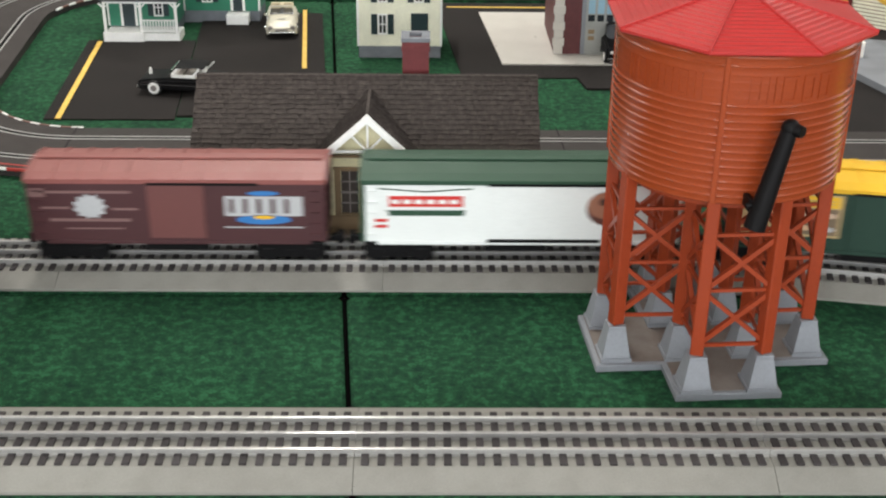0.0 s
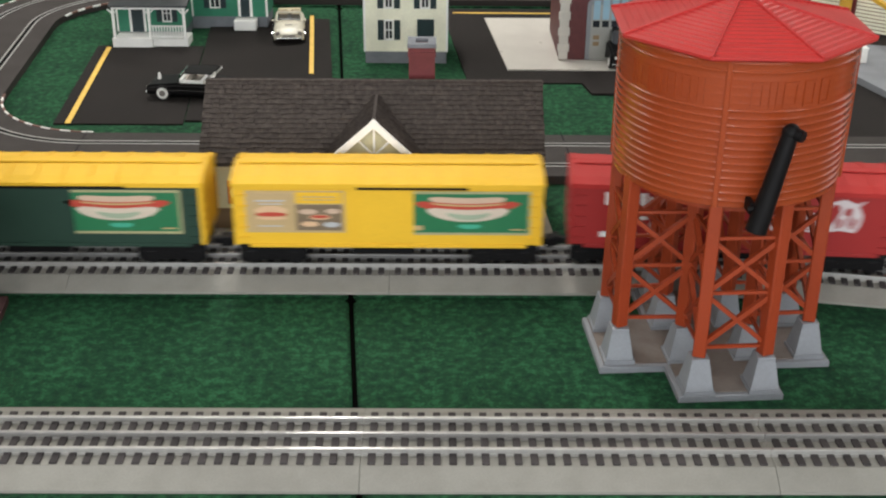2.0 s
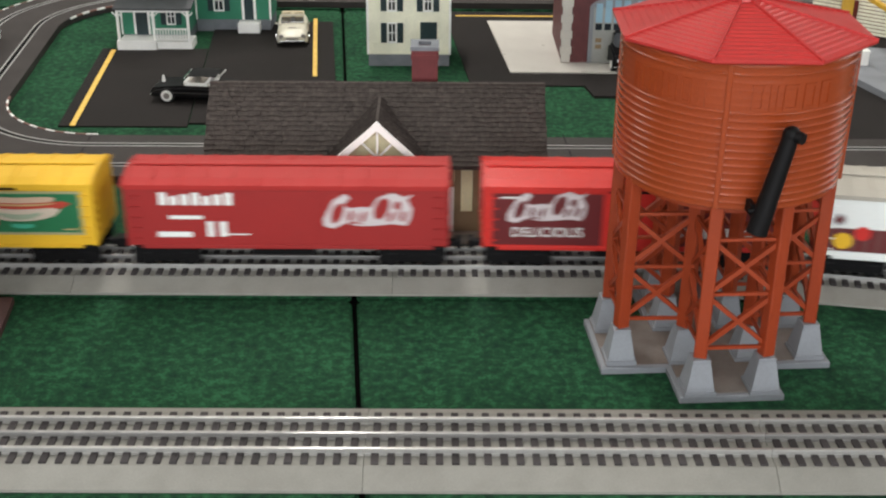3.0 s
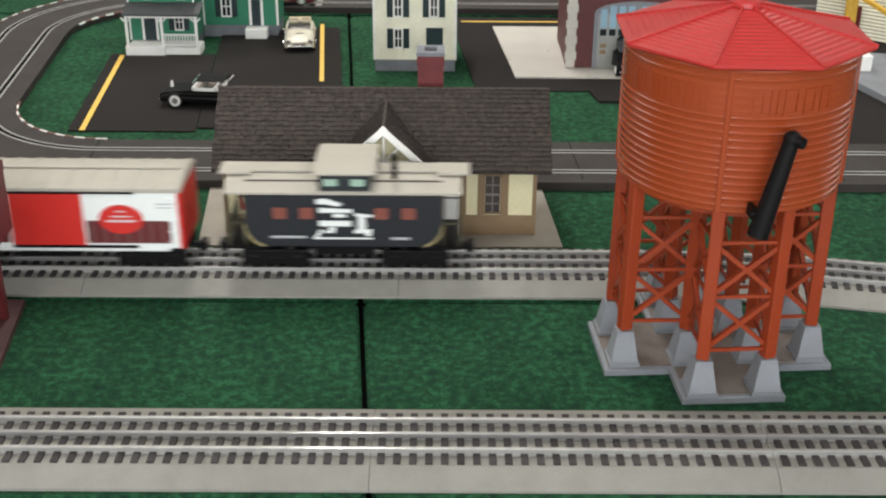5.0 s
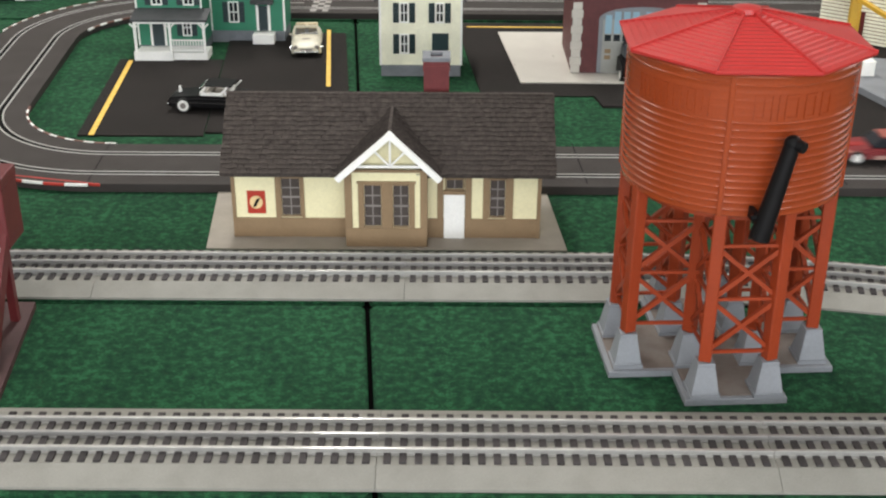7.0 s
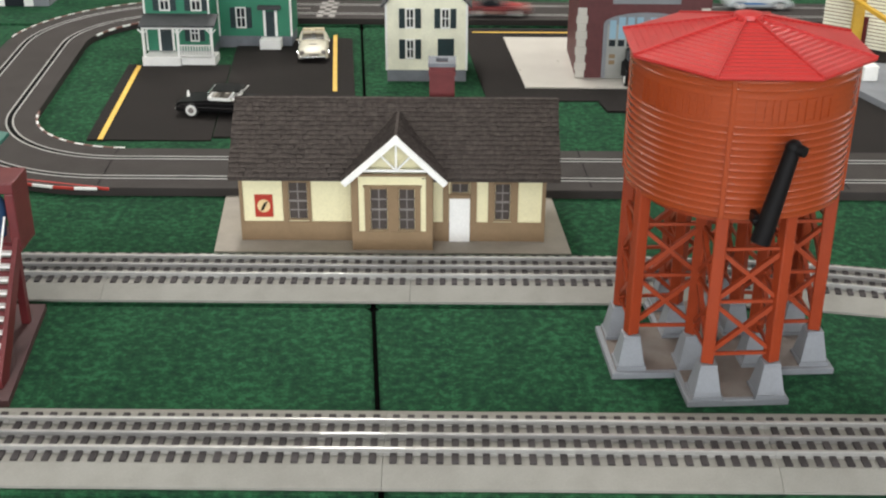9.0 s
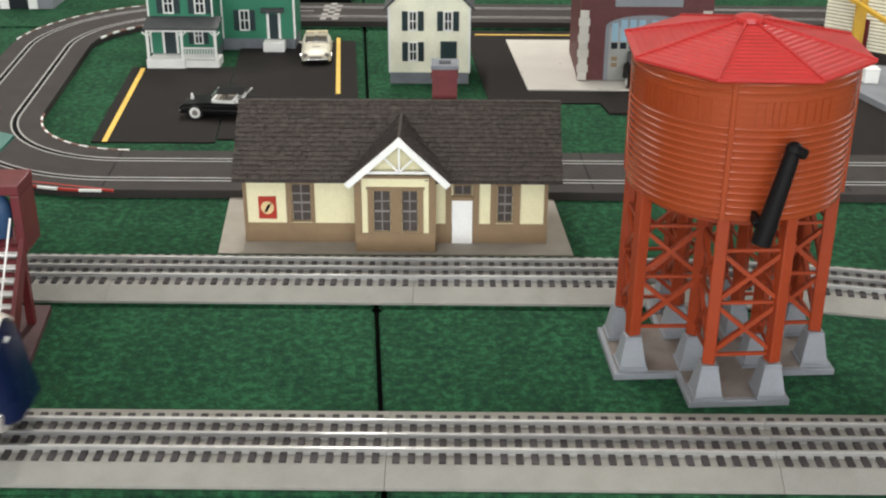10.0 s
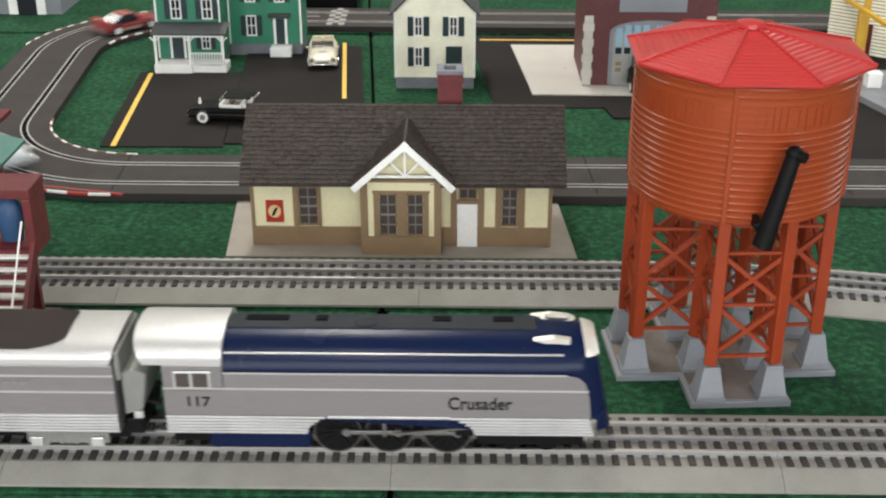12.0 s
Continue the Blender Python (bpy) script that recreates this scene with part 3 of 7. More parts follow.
bmesh.ops.create_uvsphere(bm, u_segments=20, v_segments=12, radius=0.0056, matrix=Matrix.Translation((0.0107, -0.0878, 0.1990)))
cyl(bm, (0.0160, -0.0740, 0.1930), (0.0107, -0.0880, 0.1985), 0.0040, 0.0046, 16)
cyl(bm, (0.0107, -0.0880, 0.1990), (0.0160, -0.0945, 0.1985), 0.0043, 0.0036, 16)
cyl(bm, (-0.0105, -0.0880, 0.1490), (0.0040, -0.0860, 0.1510), 0.0018, 0.0018, 10)
part("spout", bm, M_BLACK, tower, "black swivelling spout", smooth=True)
bm = bmesh.new()
box(bm, -0.0080, -0.0045, -0.0860, -0.0735, 0.1440, 0.1520, bev=0.0006)
part("spout_bracket", bm, M_BLACK, tower)


# ---- railway station ----
FACE = Matrix.Rotation(math.pi / 2, 4, "X")  # turns a flat outline upright, facing the front


def upright(outline, y, thick=0.0006):
    """A thin plate with the outline (x, z), standing proud of the front wall at y."""
    bm = bmesh.new()
    prism(bm, outline, -y, -y + thick, m=FACE)
    return bm


def oval(cx, cz, rx, rz, k=28):
    return [(cx + rx * math.cos(2 * math.pi * i / k), cz + rz * math.sin(2 * math.pi * i / k)) for i in range(k)]


def rect(x0, x1, z0, z1):
    return [(x0, z0), (x1, z0), (x1, z1), (x0, z1)]


def sash(parent, x0, x1, z0, z1, y, cols, rows_, frame_mat, pane_mat, bar, edge, name="window"):
    """A window: frame with its panes and glazing bars, standing on the wall plane y."""
    bm = bmesh.new()
    for r in ((x0, x1, z0, z0 + edge), (x0, x1, z1 - edge, z1), (x0, x0 + edge, z0 + edge, z1 - edge), (x1 - edge, x1, z0 + edge, z1 - edge)):
        box(bm, r[0], r[1], y - 0.0016, y + 0.0008, r[2], r[3])
    win = part(name, bm, frame_mat, parent)
    gx, gz = (x1 - x0 - 2 * edge) / cols, (z1 - z0 - 2 * edge) / rows_
    bar_mat = M_MULLION if frame_mat is M_TAN else frame_mat
    for c in range(1, cols):
        part("glazing_bar", boxes((x0 + edge + gx * c - bar / 2, x0 + edge + gx * c + bar / 2, y - 0.0009, y + 0.0004, z0 + edge, z1 - edge)), bar_mat, win)
    for r in range(1, rows_):
        wide = bar * (1.8 if rows_ == 4 and r == 2 else 1)
        part("glazing_bar", boxes((x0 + edge, x1 - edge, y - 0.0011, y + 0.0004, z0 + edge + gz * r - wide / 2, z0 + edge + gz * r + wide / 2)), bar_mat, win)
    for c in range(cols):
        for r in range(rows_):
            part("pane", boxes((x0 + edge + gx * c + bar * 0.4, x0 + edge + gx * (c + 1) - bar * 0.4, y - 0.0003, y + 0.0003, z0 + edge + gz * r + bar * 0.4, z0 + edge + gz * (r + 1) - bar * 0.4)), pane_mat, win)
    return win


station = thing("railway_station", pose(-0.0525, 0.410, 0), "small cream and brown toy railway station with dark shingle roof", "station")
bm = bmesh.new()
prism(bm, [(-0.158, -0.0635), (0.161, -0.0635), (0.152, 0.069), (-0.170, 0.075)], 0.0002, 0.0013)
part("platform", bm, M_PLATFORM, station)
part("wall", boxes((-0.135, 0.1365, -0.0375, 0.0415, 0.0014, 0.0685)), M_CREAM, station)
for x0, x1 in ((-0.1362, -0.0335), (0.0700, 0.1377), (0.0365, 0.0520)):
    part("wainscot", boxes((x0, x1, -0.0388, -0.0372, 0.0014, 0.0200), bev=0.0003), M_TAN, station, "brown board wainscot")
for x0, x1 in ((-0.1366, -0.1335), (-0.0978, -0.0936), (-0.0745, -0.0722), (0.0460, 0.0513), (0.0707, 0.0763), (0.0865, 0.0915), (0.1075, 0.1133), (0.1347, 0.1381)):
    bm = bmesh.new()
    box(bm, x0, x1, -0.0392, -0.0374, 0.0201 if -0.13 < x0 < 0.13 and not 0.045 < x0 < 0.07 else 0.0014, 0.0685, bev=0.0002)
    part("batten", bm, M_TAN, station, "brown upright batten")
sash(station, -0.0936, -0.0745, 0.0215, 0.0595, -0.0378, 2, 4, M_TAN, M_PANE, 0.0010, 0.0012)
sash(station, 0.0915, 0.1075, 0.0215, 0.0590, -0.0378, 2, 4, M_TAN, M_PANE, 0.0010, 0.0012)
sash(station, 0.0527, 0.0700, 0.0480, 0.0590, -0.0378, 2, 1, M_TAN, M_PANE, 0.0010, 0.0010, "transom_window")
part("door", boxes((0.0518, 0.0703, -0.0404, -0.0376, 0.0014, 0.0440), bev=0.0003), M_WHITE, station, "plain white door")
part("door_header", boxes((0.0514, 0.0706, -0.0412, -0.0376, 0.0443, 0.0478), bev=0.0003), M_TAN, station)
# the sign on the wall
M_SIGN = surface("red_sign", (0.42, 0.035, 0.018), 0.4)
M_SIGNYEL = surface("pale_yellow_disc", (0.75, 0.55, 0.28), 0.5)
sign = part("sign", boxes((-0.1230, -0.1070, -0.0390, -0.0374, 0.0245, 0.0460)), M_SIGN, station, "square red sign with a pale disc")
part("disc", upright(oval(-0.1150, 0.0355, 0.0058, 0.0062), -0.0391), M_SIGNYEL, sign)
part("emblem", upright([(-0.1180, 0.0310), (-0.1150, 0.0320), (-0.1125, 0.0375), (-0.1110, 0.0402), (-0.1145, 0.0385), (-0.1165, 0.0350)], -0.0398), M_BLACK, sign)
# bay window
part("bay_wall", boxes((-0.0335, 0.0363, -0.0575, -0.0378, 0.0014, 0.0745)), M_CREAM, station)
part("bay_wainscot", boxes((-0.0345, 0.0373, -0.0586, -0.0392, 0.0014, 0.0195), bev=0.0004), M_TAN, station, "brown board wainscot")
bm = bmesh.new()
for x0, x1 in ((-0.0347, -0.0282), (0.0312, 0.0375)):
    box(bm, x0, x1, -0.0590, -0.0400, 0.0196, 0.0747, bev=0.0003)
box(bm, -0.0281, 0.0311, -0.0588, -0.0574, 0.0722, 0.0747)
box(bm, -0.0238, 0.0275, -0.0600, -0.0574, 0.0620, 0.0640, bev=0.0003)
box(bm, -0.0228, -0.0188, -0.0592, -0.0574, 0.0200, 0.0619)
box(bm, 0.0226, 0.0264, -0.0592, -0.0574, 0.0200, 0.0619)
box(bm, -0.0015, 0.0063, -0.0592, -0.0574, 0.0200, 0.0619)
part("bay_trim", bm, M_TAN, station, "brown window trim")
sash(station, -0.0188, -0.0015, 0.0205, 0.0618, -0.0578, 2, 4, M_TAN, M_PANE, 0.0010, 0.0012)
sash(station, 0.0063, 0.0226, 0.0205, 0.0618, -0.0578, 2, 4, M_TAN, M_PANE, 0.0010, 0.0012)
# main roof: two slabs with rows of shingles on the front slope
EAVE_Y, EAVE_Z, RIDGE_Y, RIDGE_Z = -0.0560, 0.0694, 0.0050, 0.1222
RX0, RX1 = -0.1425, 0.1490
bm = bmesh.new()
for y0, y1 in ((EAVE_Y, RIDGE_Y), (0.066, RIDGE_Y)):
    prism(bm, [(y0, EAVE_Z), (RIDGE_Y, RIDGE_Z), (RIDGE_Y, RIDGE_Z - 0.003), (y0, EAVE_Z - 0.003)], RX0, RX1, m=Matrix(((0, 0, 1, 0), (1, 0, 0, 0), (0, 1, 0, 0), (0, 0, 0, 1))))
station_roof = part("roof", bm, M_SHINGLE, station, "dark brown shingled roof")
part("gable_wall", boxes((-0.130, 0.132, -0.034, 0.038, 0.0687, 0.0693)), M_CREAM, station)
slope = math.atan2(RIDGE_Z - EAVE_Z, RIDGE_Y - EAVE_Y)
ROWN, COLN = 17, 58
pitch = math.hypot(RIDGE_Z - EAVE_Z, RIDGE_Y - EAVE_Y) / ROWN
wide = (RX1 - RX0) / COLN
rng = random.Random(4)
shingle_me = []
for grow in (0.86, 1.0, 1.12):
    bm = bmesh.new()
    box(bm, -wide * grow / 2 + 0.0001, wide * grow / 2 - 0.0001, -0.0007 * grow, pitch + 0.0008, 0.0, 0.0012 * grow, m=Matrix.Rotation(-0.12, 4, "X"))
    shingle_me.append(mesh_of("shingle", bm, M_SHINGLE))
upper = bmesh.new()
for r in range(ROWN):
    drift = rng.uniform(0, 1)
    for c in range(COLN):
        x = min(max(RX0 + wide * (c + drift) + rng.uniform(-0.0009, 0.0009), RX0 + wide * 0.5), RX1 - wide * 0.45)
        f = (r + rng.uniform(-0.14, 0.10)) * pitch
        m = Matrix.Translation((x, EAVE_Y + f * math.cos(slope), EAVE_Z + f * math.sin(slope) + 0.0006)) @ Matrix.Rotation(slope + rng.uniform(-0.06, 0.02), 4, "X") @ Matrix.Rotation(rng.uniform(-0.05, 0.05), 4, "Z")
        if r < 5:
            part("shingle", rng.choice(shingle_me), M_SHINGLE, station_roof, at=m)
        else:
            g = rng.uniform(0.84, 1.14)
            box(upper, -wide * g / 2 + 0.0001, wide * g / 2 - 0.0001, -0.0007 * g, pitch + 0.0008, 0.0, 0.0012 * g, m=m @ Matrix.Rotation(-0.12, 4, "X"))
tagged(part("upper_shingles", upper, M_SHINGLEMIX, station_roof), kind="stuff")
part("ridge_cap", boxes((RX0, RX1, RIDGE_Y - 0.0025, RIDGE_Y + 0.0025, RIDGE_Z - 0.0005, RIDGE_Z + 0.0014), bev=0.0006), M_SHINGLE, station_roof)
# cross gable over the bay
GX, GZ, GL, GR, GFZ, GY = 0.0058, 0.1118, -0.0400, 0.0485, 0.0708, -0.0705
bm = bmesh.new()
for x0 in (GL, GR):
    s = 1 if x0 > GX else -1
    vs = [(GX, GY + 0.001, GZ + 0.0008), (x0, GY + 0.001, GFZ + 0.0008), (x0, -0.030, GFZ + 0.0008), (GX, 0.000, GZ + 0.0008)]
    hi = [bm.verts.new(v) for v in vs]
    lo = [bm.verts.new((v[0], v[1], v[2] - 0.0026)) for v in vs]
    bm.faces.new(hi)
    bm.faces.new(lo)
    for i in range(4):
        bm.faces.new((hi[i], hi[(i + 1) % 4], lo[(i + 1) % 4], lo[i]))
gable_roof = part("gable_roof", bm, M_SHINGLE, station, "small dark gable roof")
# board courses running down the small gable, ridge cap and valley strips
for x0 in (GL, GR):
    run = Vector((x0 - GX, 0, GFZ - GZ))
    for k in range(11):
        y = GY + 0.003 + 0.0058 * k
        f1 = min(1.0, max(0.08, 1.0 - (y + 0.030) / 0.032)) if y > -0.030 else 1.0
        a = Vector((GX, y, GZ + 0.0014))
        b = a + run * f1
        bm = bmesh.new()
        beam(bm, a, b, 0.0008, 0.0050 + rng.uniform(-0.0006, 0.0006))
        part("board_course", bm, M_SHINGLE, gable_roof)
    # black strip put in for the shade along the valley
    bm = bmesh.new()
    beam(bm, (x0, -0.0310, GFZ + 0.0020), (GX, -0.0010, GZ + 0.0022), 0.0018, 0.0016)
    part("valley_strip", bm, M_DULLBLACK, gable_roof, "dark strip standing in for the valley's shade")
bm = bmesh.new()
beam(bm, (GX, GY + 0.001, GZ + 0.0016), (GX, -0.001, GZ + 0.0016), 0.0022, 0.0020)
part("ridge_strip", bm, M_SHINGLE, gable_roof)
bm = bmesh.new()
for x0 in (GL, GR):
    over = 0.0022 if x0 < GX else -0.0022
    beam(bm, (x0, GY, GFZ - 0.0012), (GX + over, GY + (0.0002 if x0 < GX else 0), GZ - 0.0012 + 0.0022 * (GZ - GFZ) / abs(GX - x0)), 0.0030, 0.0052)
part("bargeboard", bm, M_WHITE, station, "white bargeboard")
bm = upright([(GX, GZ - 0.004), (GL + 0.013, 0.0795), (GR - 0.013, 0.0795)], -0.0585)
part("gable_panel", bm, M_CREAM, station)
bm = bmesh.new()
cz = 0.0815
beam(bm, (GL + 0.014, GY + 0.003, cz), (GR - 0.014, GY + 0.003, cz), 0.0024, 0.0020)
for deg in (46, 90, 134):
    L = 0.028 if deg == 90 else 0.0195
    beam(bm, (GX, GY + 0.003, cz), (GX + L * math.cos(radians(deg)), GY + 0.003, cz + L * math.sin(radians(deg))), 0.0016, 0.0016)
part("gable_fan", bm, M_WHITE, station, "white fan-shaped gable truss")
# chimney behind the ridge
bm = boxes((0.0330, 0.0558, 0.0180, 0.0400, 0.0900, 0.1480), (0.0322, 0.0566, 0.0172, 0.0408, 0.1400, 0.1440))
chimney = part("chimney", bm, M_BRICKRED, station, "red brick chimney")
bm = boxes((0.0318, 0.0570, 0.0168, 0.0225, 0.1482, 0.1515), (0.0318, 0.0570, 0.0355, 0.0412, 0.1482, 0.1515), (0.0318, 0.0390, 0.0226, 0.0354, 0.1482, 0.1515), (0.0498, 0.0570, 0.0226, 0.0354, 0.1482, 0.1515))
part("chimney_cap", bm, M_GREYFOUND, chimney, "grey chimney cap")


# ---- houses ----
def shuttered(parent, x0, x1, z0, z1, y, sw=0.0072):
    sash(parent, x0, x1, z0, z1, y, 2, 2, M_WHITE, M_DARKPANE, 0.0012, 0.0016)
    for s0 in (x0 - sw - 0.0006, x1 + 0.0006):
        bm = boxes((s0, s0 + sw, y - 0.0016, y + 0.0002, z0 + 0.0005, z1 - 0.0005))
        for k in range(5):
            z = z0 + 0.003 + (z1 - z0 - 0.006) * k / 4
            box(bm, s0 + 0.001, s0 + sw - 0.001, y - 0.0021, y - 0.0012, z - 0.0007, z + 0.0007)
        part("shutter", bm, M_DARKGREEN, parent)


def gable_house(parent, x0, x1, y0, y1, z0, eave, peak, wall_mat, roof_mat, front_gable, over=0.006):
    bm = bmesh.new()
    if front_gable:
        prism(bm, [(x0, z0), (x1, z0), (x1, eave), ((x0 + x1) / 2, peak), (x0, eave)], -y1, -y0, m=FACE)
    else:
        prism(bm, [(y0, z0), (y1, z0), (y1, eave), ((y0 + y1) / 2, peak), (y0, eave)], x0, x1, m=Matrix(((0, 0, 1, 0), (1, 0, 0, 0), (0, 1, 0, 0), (0, 0, 0, 1))))
    part("wall", bm, wall_mat, parent)
    bm = bmesh.new()
    if front_gable:
        xm = (x0 + x1) / 2
        k = (peak - eave) / (xm - x0)
        for xe, s in ((x0 - over, 1), (x1 + over, -1)):
            ze = eave - k * over
            prism(bm, [(xe, ze), (xm, peak), (xm, peak + 0.003), (xe, ze + 0.003)], -(y1 + over), -(y0 - over), m=FACE)
    else:
        ym = (y0 + y1) / 2
        k = (peak - eave) / (ym - y0)
        for ye in (y0 - over, y1 + over):
            ze = eave - k * over
            prism(bm, [(ye, ze), (ym, peak), (ym, peak + 0.003), (ye, ze + 0.003)], x0 - over, x1 + over, m=Matrix(((0, 0, 1, 0), (1, 0, 0, 0), (0, 1, 0, 0), (0, 0, 0, 1))))
    part("roof", bm, roof_mat, parent)


def foundation(parent, x0, x1, y0, y1, z1, z0=0.0002):
    part("foundation", boxes((x0, x1, y0, y1, z0, z1)), M_GREYFOUND, parent, "grey stone foundation")


M_DARKPANE = surface("dark_house_pane", (0.02, 0.022, 0.028), 0.2, bump=0.0)
M_GREYROOF = surface("dark_grey_roof", (0.045, 0.047, 0.05), 0.7, scale=80, bump=0.3)

white_house = thing("house", pose(-0.031, 0.893, 0), "two-storey cream toy house with dark green shutters", "house")
foundation(white_house, -0.0498, 0.0498, -0.0395, 0.040, 0.0150)
gable_house(white_house, -0.0505, 0.0505, -0.0405, 0.041, 0.0152, 0.1010, 0.150, M_CREAMWALL, M_GREYROOF, True)
for cx, z0 in ((-0.0205, 0.0298), (-0.0205, 0.0690), (0.0235, 0.0690)):
    shuttered(white_house, cx - 0.0058, cx + 0.0058, z0, z0 + 0.0255, -0.0408)
part("door", boxes((0.0140, 0.0345, -0.0424, -0.0403, 0.0155, 0.0560)), M_DARKGREEN, white_house, "dark green front door")
for x0, x1 in ((-0.0515, -0.0490), (0.0490, 0.0515)):
    part("corner_board", boxes((x0, x1, -0.0418, -0.0400, 0.0153, 0.1000)), M_WHITE, white_house)

green_house = thing("house", pose(-0.36, 0.955, 0.0), "two-storey dark green toy house with white front porch", "house")
foundation(green_house, -0.0440, 0.0400, -0.0100, 0.060, 0.0120)
gable_house(green_house, -0.0450, 0.0405, -0.0110, 0.061, 0.0122, 0.118, 0.165, M_GREENWALL, M_GREYROOF, True)
foundation(green_house, 0.0407, 0.1400, 0.0480, 0.110, 0.0165)
gable_house(green_house, 0.0407, 0.1410, 0.0470, 0.111, 0.0167, 0.120, 0.165, M_GREENWALL, M_GREYROOF, False)
# porch
part("porch_floor", boxes((-0.0440, 0.0500, -0.0425, -0.0102, 0.0002, 0.0110), bev=0.0004), M_WHITE, green_house, "white porch floor with lattice skirt")
part("porch_steps", boxes((-0.0445, 0.0060, -0.0470, -0.0427, 0.0002, 0.0135), bev=0.0004), M_WHITE, green_house, "white porch steps")
bm = bmesh.new()
vs = [(-0.0465, -0.0450, 0.0550), (0.0525, -0.0450, 0.0550), (0.0525, -0.0112, 0.0625), (-0.0465, -0.0112, 0.0625)]
hi, lo = [bm.verts.new(v) for v in vs], [bm.verts.new((v[0], v[1], v[2] - 0.0025)) for v in vs]
bm.faces.new(hi); bm.faces.new(lo)
for i in range(4):
    bm.faces.new((hi[i], hi[(i + 1) % 4], lo[(i + 1) % 4], lo[i]))
part("porch_roof", bm, M_GREYROOF, green_house, "dark grey porch roof")
part("porch_beam", boxes((-0.0435, 0.0495, -0.0425, -0.0400, 0.0495, 0.0533)), M_WHITE, green_house)
for x in (-0.0420, 0.0030, 0.0470):
    bm = boxes((x - 0.0017, x + 0.0017, -0.0428, -0.0396, 0.0111, 0.0494), bev=0.0003)
    for s in (-1, 1):
        beam(bm, (x, -0.0412, 0.0430), (x + s * 0.0065, -0.0412, 0.0494), 0.0016, 0.0016)
    part("porch_post", bm, M_WHITE, green_house)
bm = bmesh.new()
box(bm, 0.0048, 0.0452, -0.0425, -0.0400, 0.0270, 0.0285)
box(bm, 0.0048, 0.0452, -0.0425, -0.0400, 0.0135, 0.0150)
for k in range(11):
    x = 0.0070 + 0.0036 * k
    box(bm, x - 0.0007, x + 0.0007, -0.0420, -0.0406, 0.0150, 0.0270)
part("porch_railing", bm, M_WHITE, green_house, "white baluster railing")
part("door", boxes((-0.0260, -0.0110, -0.0126, -0.0108, 0.0125, 0.0480)), M_DARKGREEN, green_house)
bm = boxes((-0.0290, -0.0262, -0.0130, -0.0108, 0.0125, 0.0500), (-0.0108, -0.0080, -0.0130, -0.0108, 0.0125, 0.0500))
part("door_casing", bm, M_WHITE, green_house)
shuttered(green_house, 0.0135, 0.0255, 0.0250, 0.0480, -0.0112, 0.0065)
for cx in (-0.0175, 0.0240):
    shuttered(green_house, cx - 0.0070, cx + 0.0070, 0.0660, 0.0935, -0.0112, 0.0075)
for cx, z0 in ((0.0720, 0.0280), (0.0720, 0.0750), (0.1120, 0.0750)):
    shuttered(green_house, cx - 0.0070, cx + 0.0070, z0, z0 + 0.0290, 0.0468, 0.0070)
part("door", boxes((0.1060, 0.1180, 0.0448, 0.0472, 0.0170, 0.0510)), M_DARKGREEN, green_house)
bm = boxes((0.1025, 0.1058, 0.0444, 0.0472, 0.0170, 0.0525), (0.1182, 0.1215, 0.0444, 0.0472, 0.0170, 0.0525))
part("door_casing", bm, M_WHITE, green_house)
part("door_hood", boxes((0.0960, 0.1270, 0.0380, 0.0469, 0.0545, 0.0600), bev=0.0008), M_GREYROOF, green_house)
part("front_step", boxes((0.0985, 0.1275, 0.0270, 0.0470, 0.0030, 0.0160), bev=0.0006), M_WHITE, green_house, "white front step")
for b in ((0.0400, 0.0425, 0.0455, 0.0475, 0.0168, 0.1190), (0.1390, 0.1417, 0.0455, 0.0475, 0.0168, 0.1190), (-0.0458, -0.0436, -0.0122, -0.0105, 0.0124, 0.1170), (0.0390, 0.0410, -0.0122, -0.0105, 0.0124, 0.1170)):
    part("corner_board", boxes(b), M_WHITE, green_house)

# ---- fire station ----
fire = thing("fire_station", pose(0.2585, 0.921, 0.0034), "dark red brick toy fire station with pale stone quoins", "building")
bm = boxes((-0.1000, 0.0650, -0.0600, 0.0700, 0.0002, 0.1400))
part("wall", bm, M_BRICK, fire)
for x0 in (-0.1010, 0.0525):
    for k in range(9):
        grow = 0.0015 if k % 2 else 0.0
        part("quoin", boxes((x0 - grow, x0 + 0.0112 + grow, -0.0618, -0.0598, 0.0010 + 0.0100 * k, 0.0106 + 0.0100 * k)), M_CONCRETE, fire)
bm = upright([(-0.0680, 0.0004)] + [(-0.0145 + 0.0535 * math.cos(a), 0.0700 + 0.0150 * math.sin(a)) for a in [math.pi * (1 - i / 14) for i in range(15)]] + [(0.0390, 0.0004)], -0.0598, 0.0020)
part("door_surround", bm, M_BASE, fire, "grey arched door surround")
for k in range(2):
    x0 = -0.0630 + 0.0500 * k
    door = part("door", boxes((x0, x0 + 0.0470, -0.0628, -0.0619, 0.0006, 0.0700)), M_DOORGREY, fire, "pale grey folding door")
    for j in range(4):
        xa = x0 + 0.0025 + 0.0112 * j
        part("door_pane", boxes((xa, xa + 0.0080, -0.0634, -0.0629, 0.0520, 0.0755 + (0.004 if 0 < j + 4 * k < 7 else 0.0))), M_BLUEDOOR, door, "pale blue pane")
        part("door_pane", boxes((xa, xa + 0.0080, -0.0634, -0.0629, 0.0425, 0.0505)), M_DARKPANE, door, "dark lower pane")
        if j in (0, 2):
            for z in (0.0190, 0.0270):
                part("door_panel", boxes((xa + 0.0010, xa + 0.0085, -0.0634, -0.0629, z, z + 0.0052)), M_TAN, door, "small brown panel")
part("name_board", boxes((-0.0580, 0.0260, -0.0622, -0.0602, 0.0960, 0.1140)), M_BASE, fire, "blank grey name board")
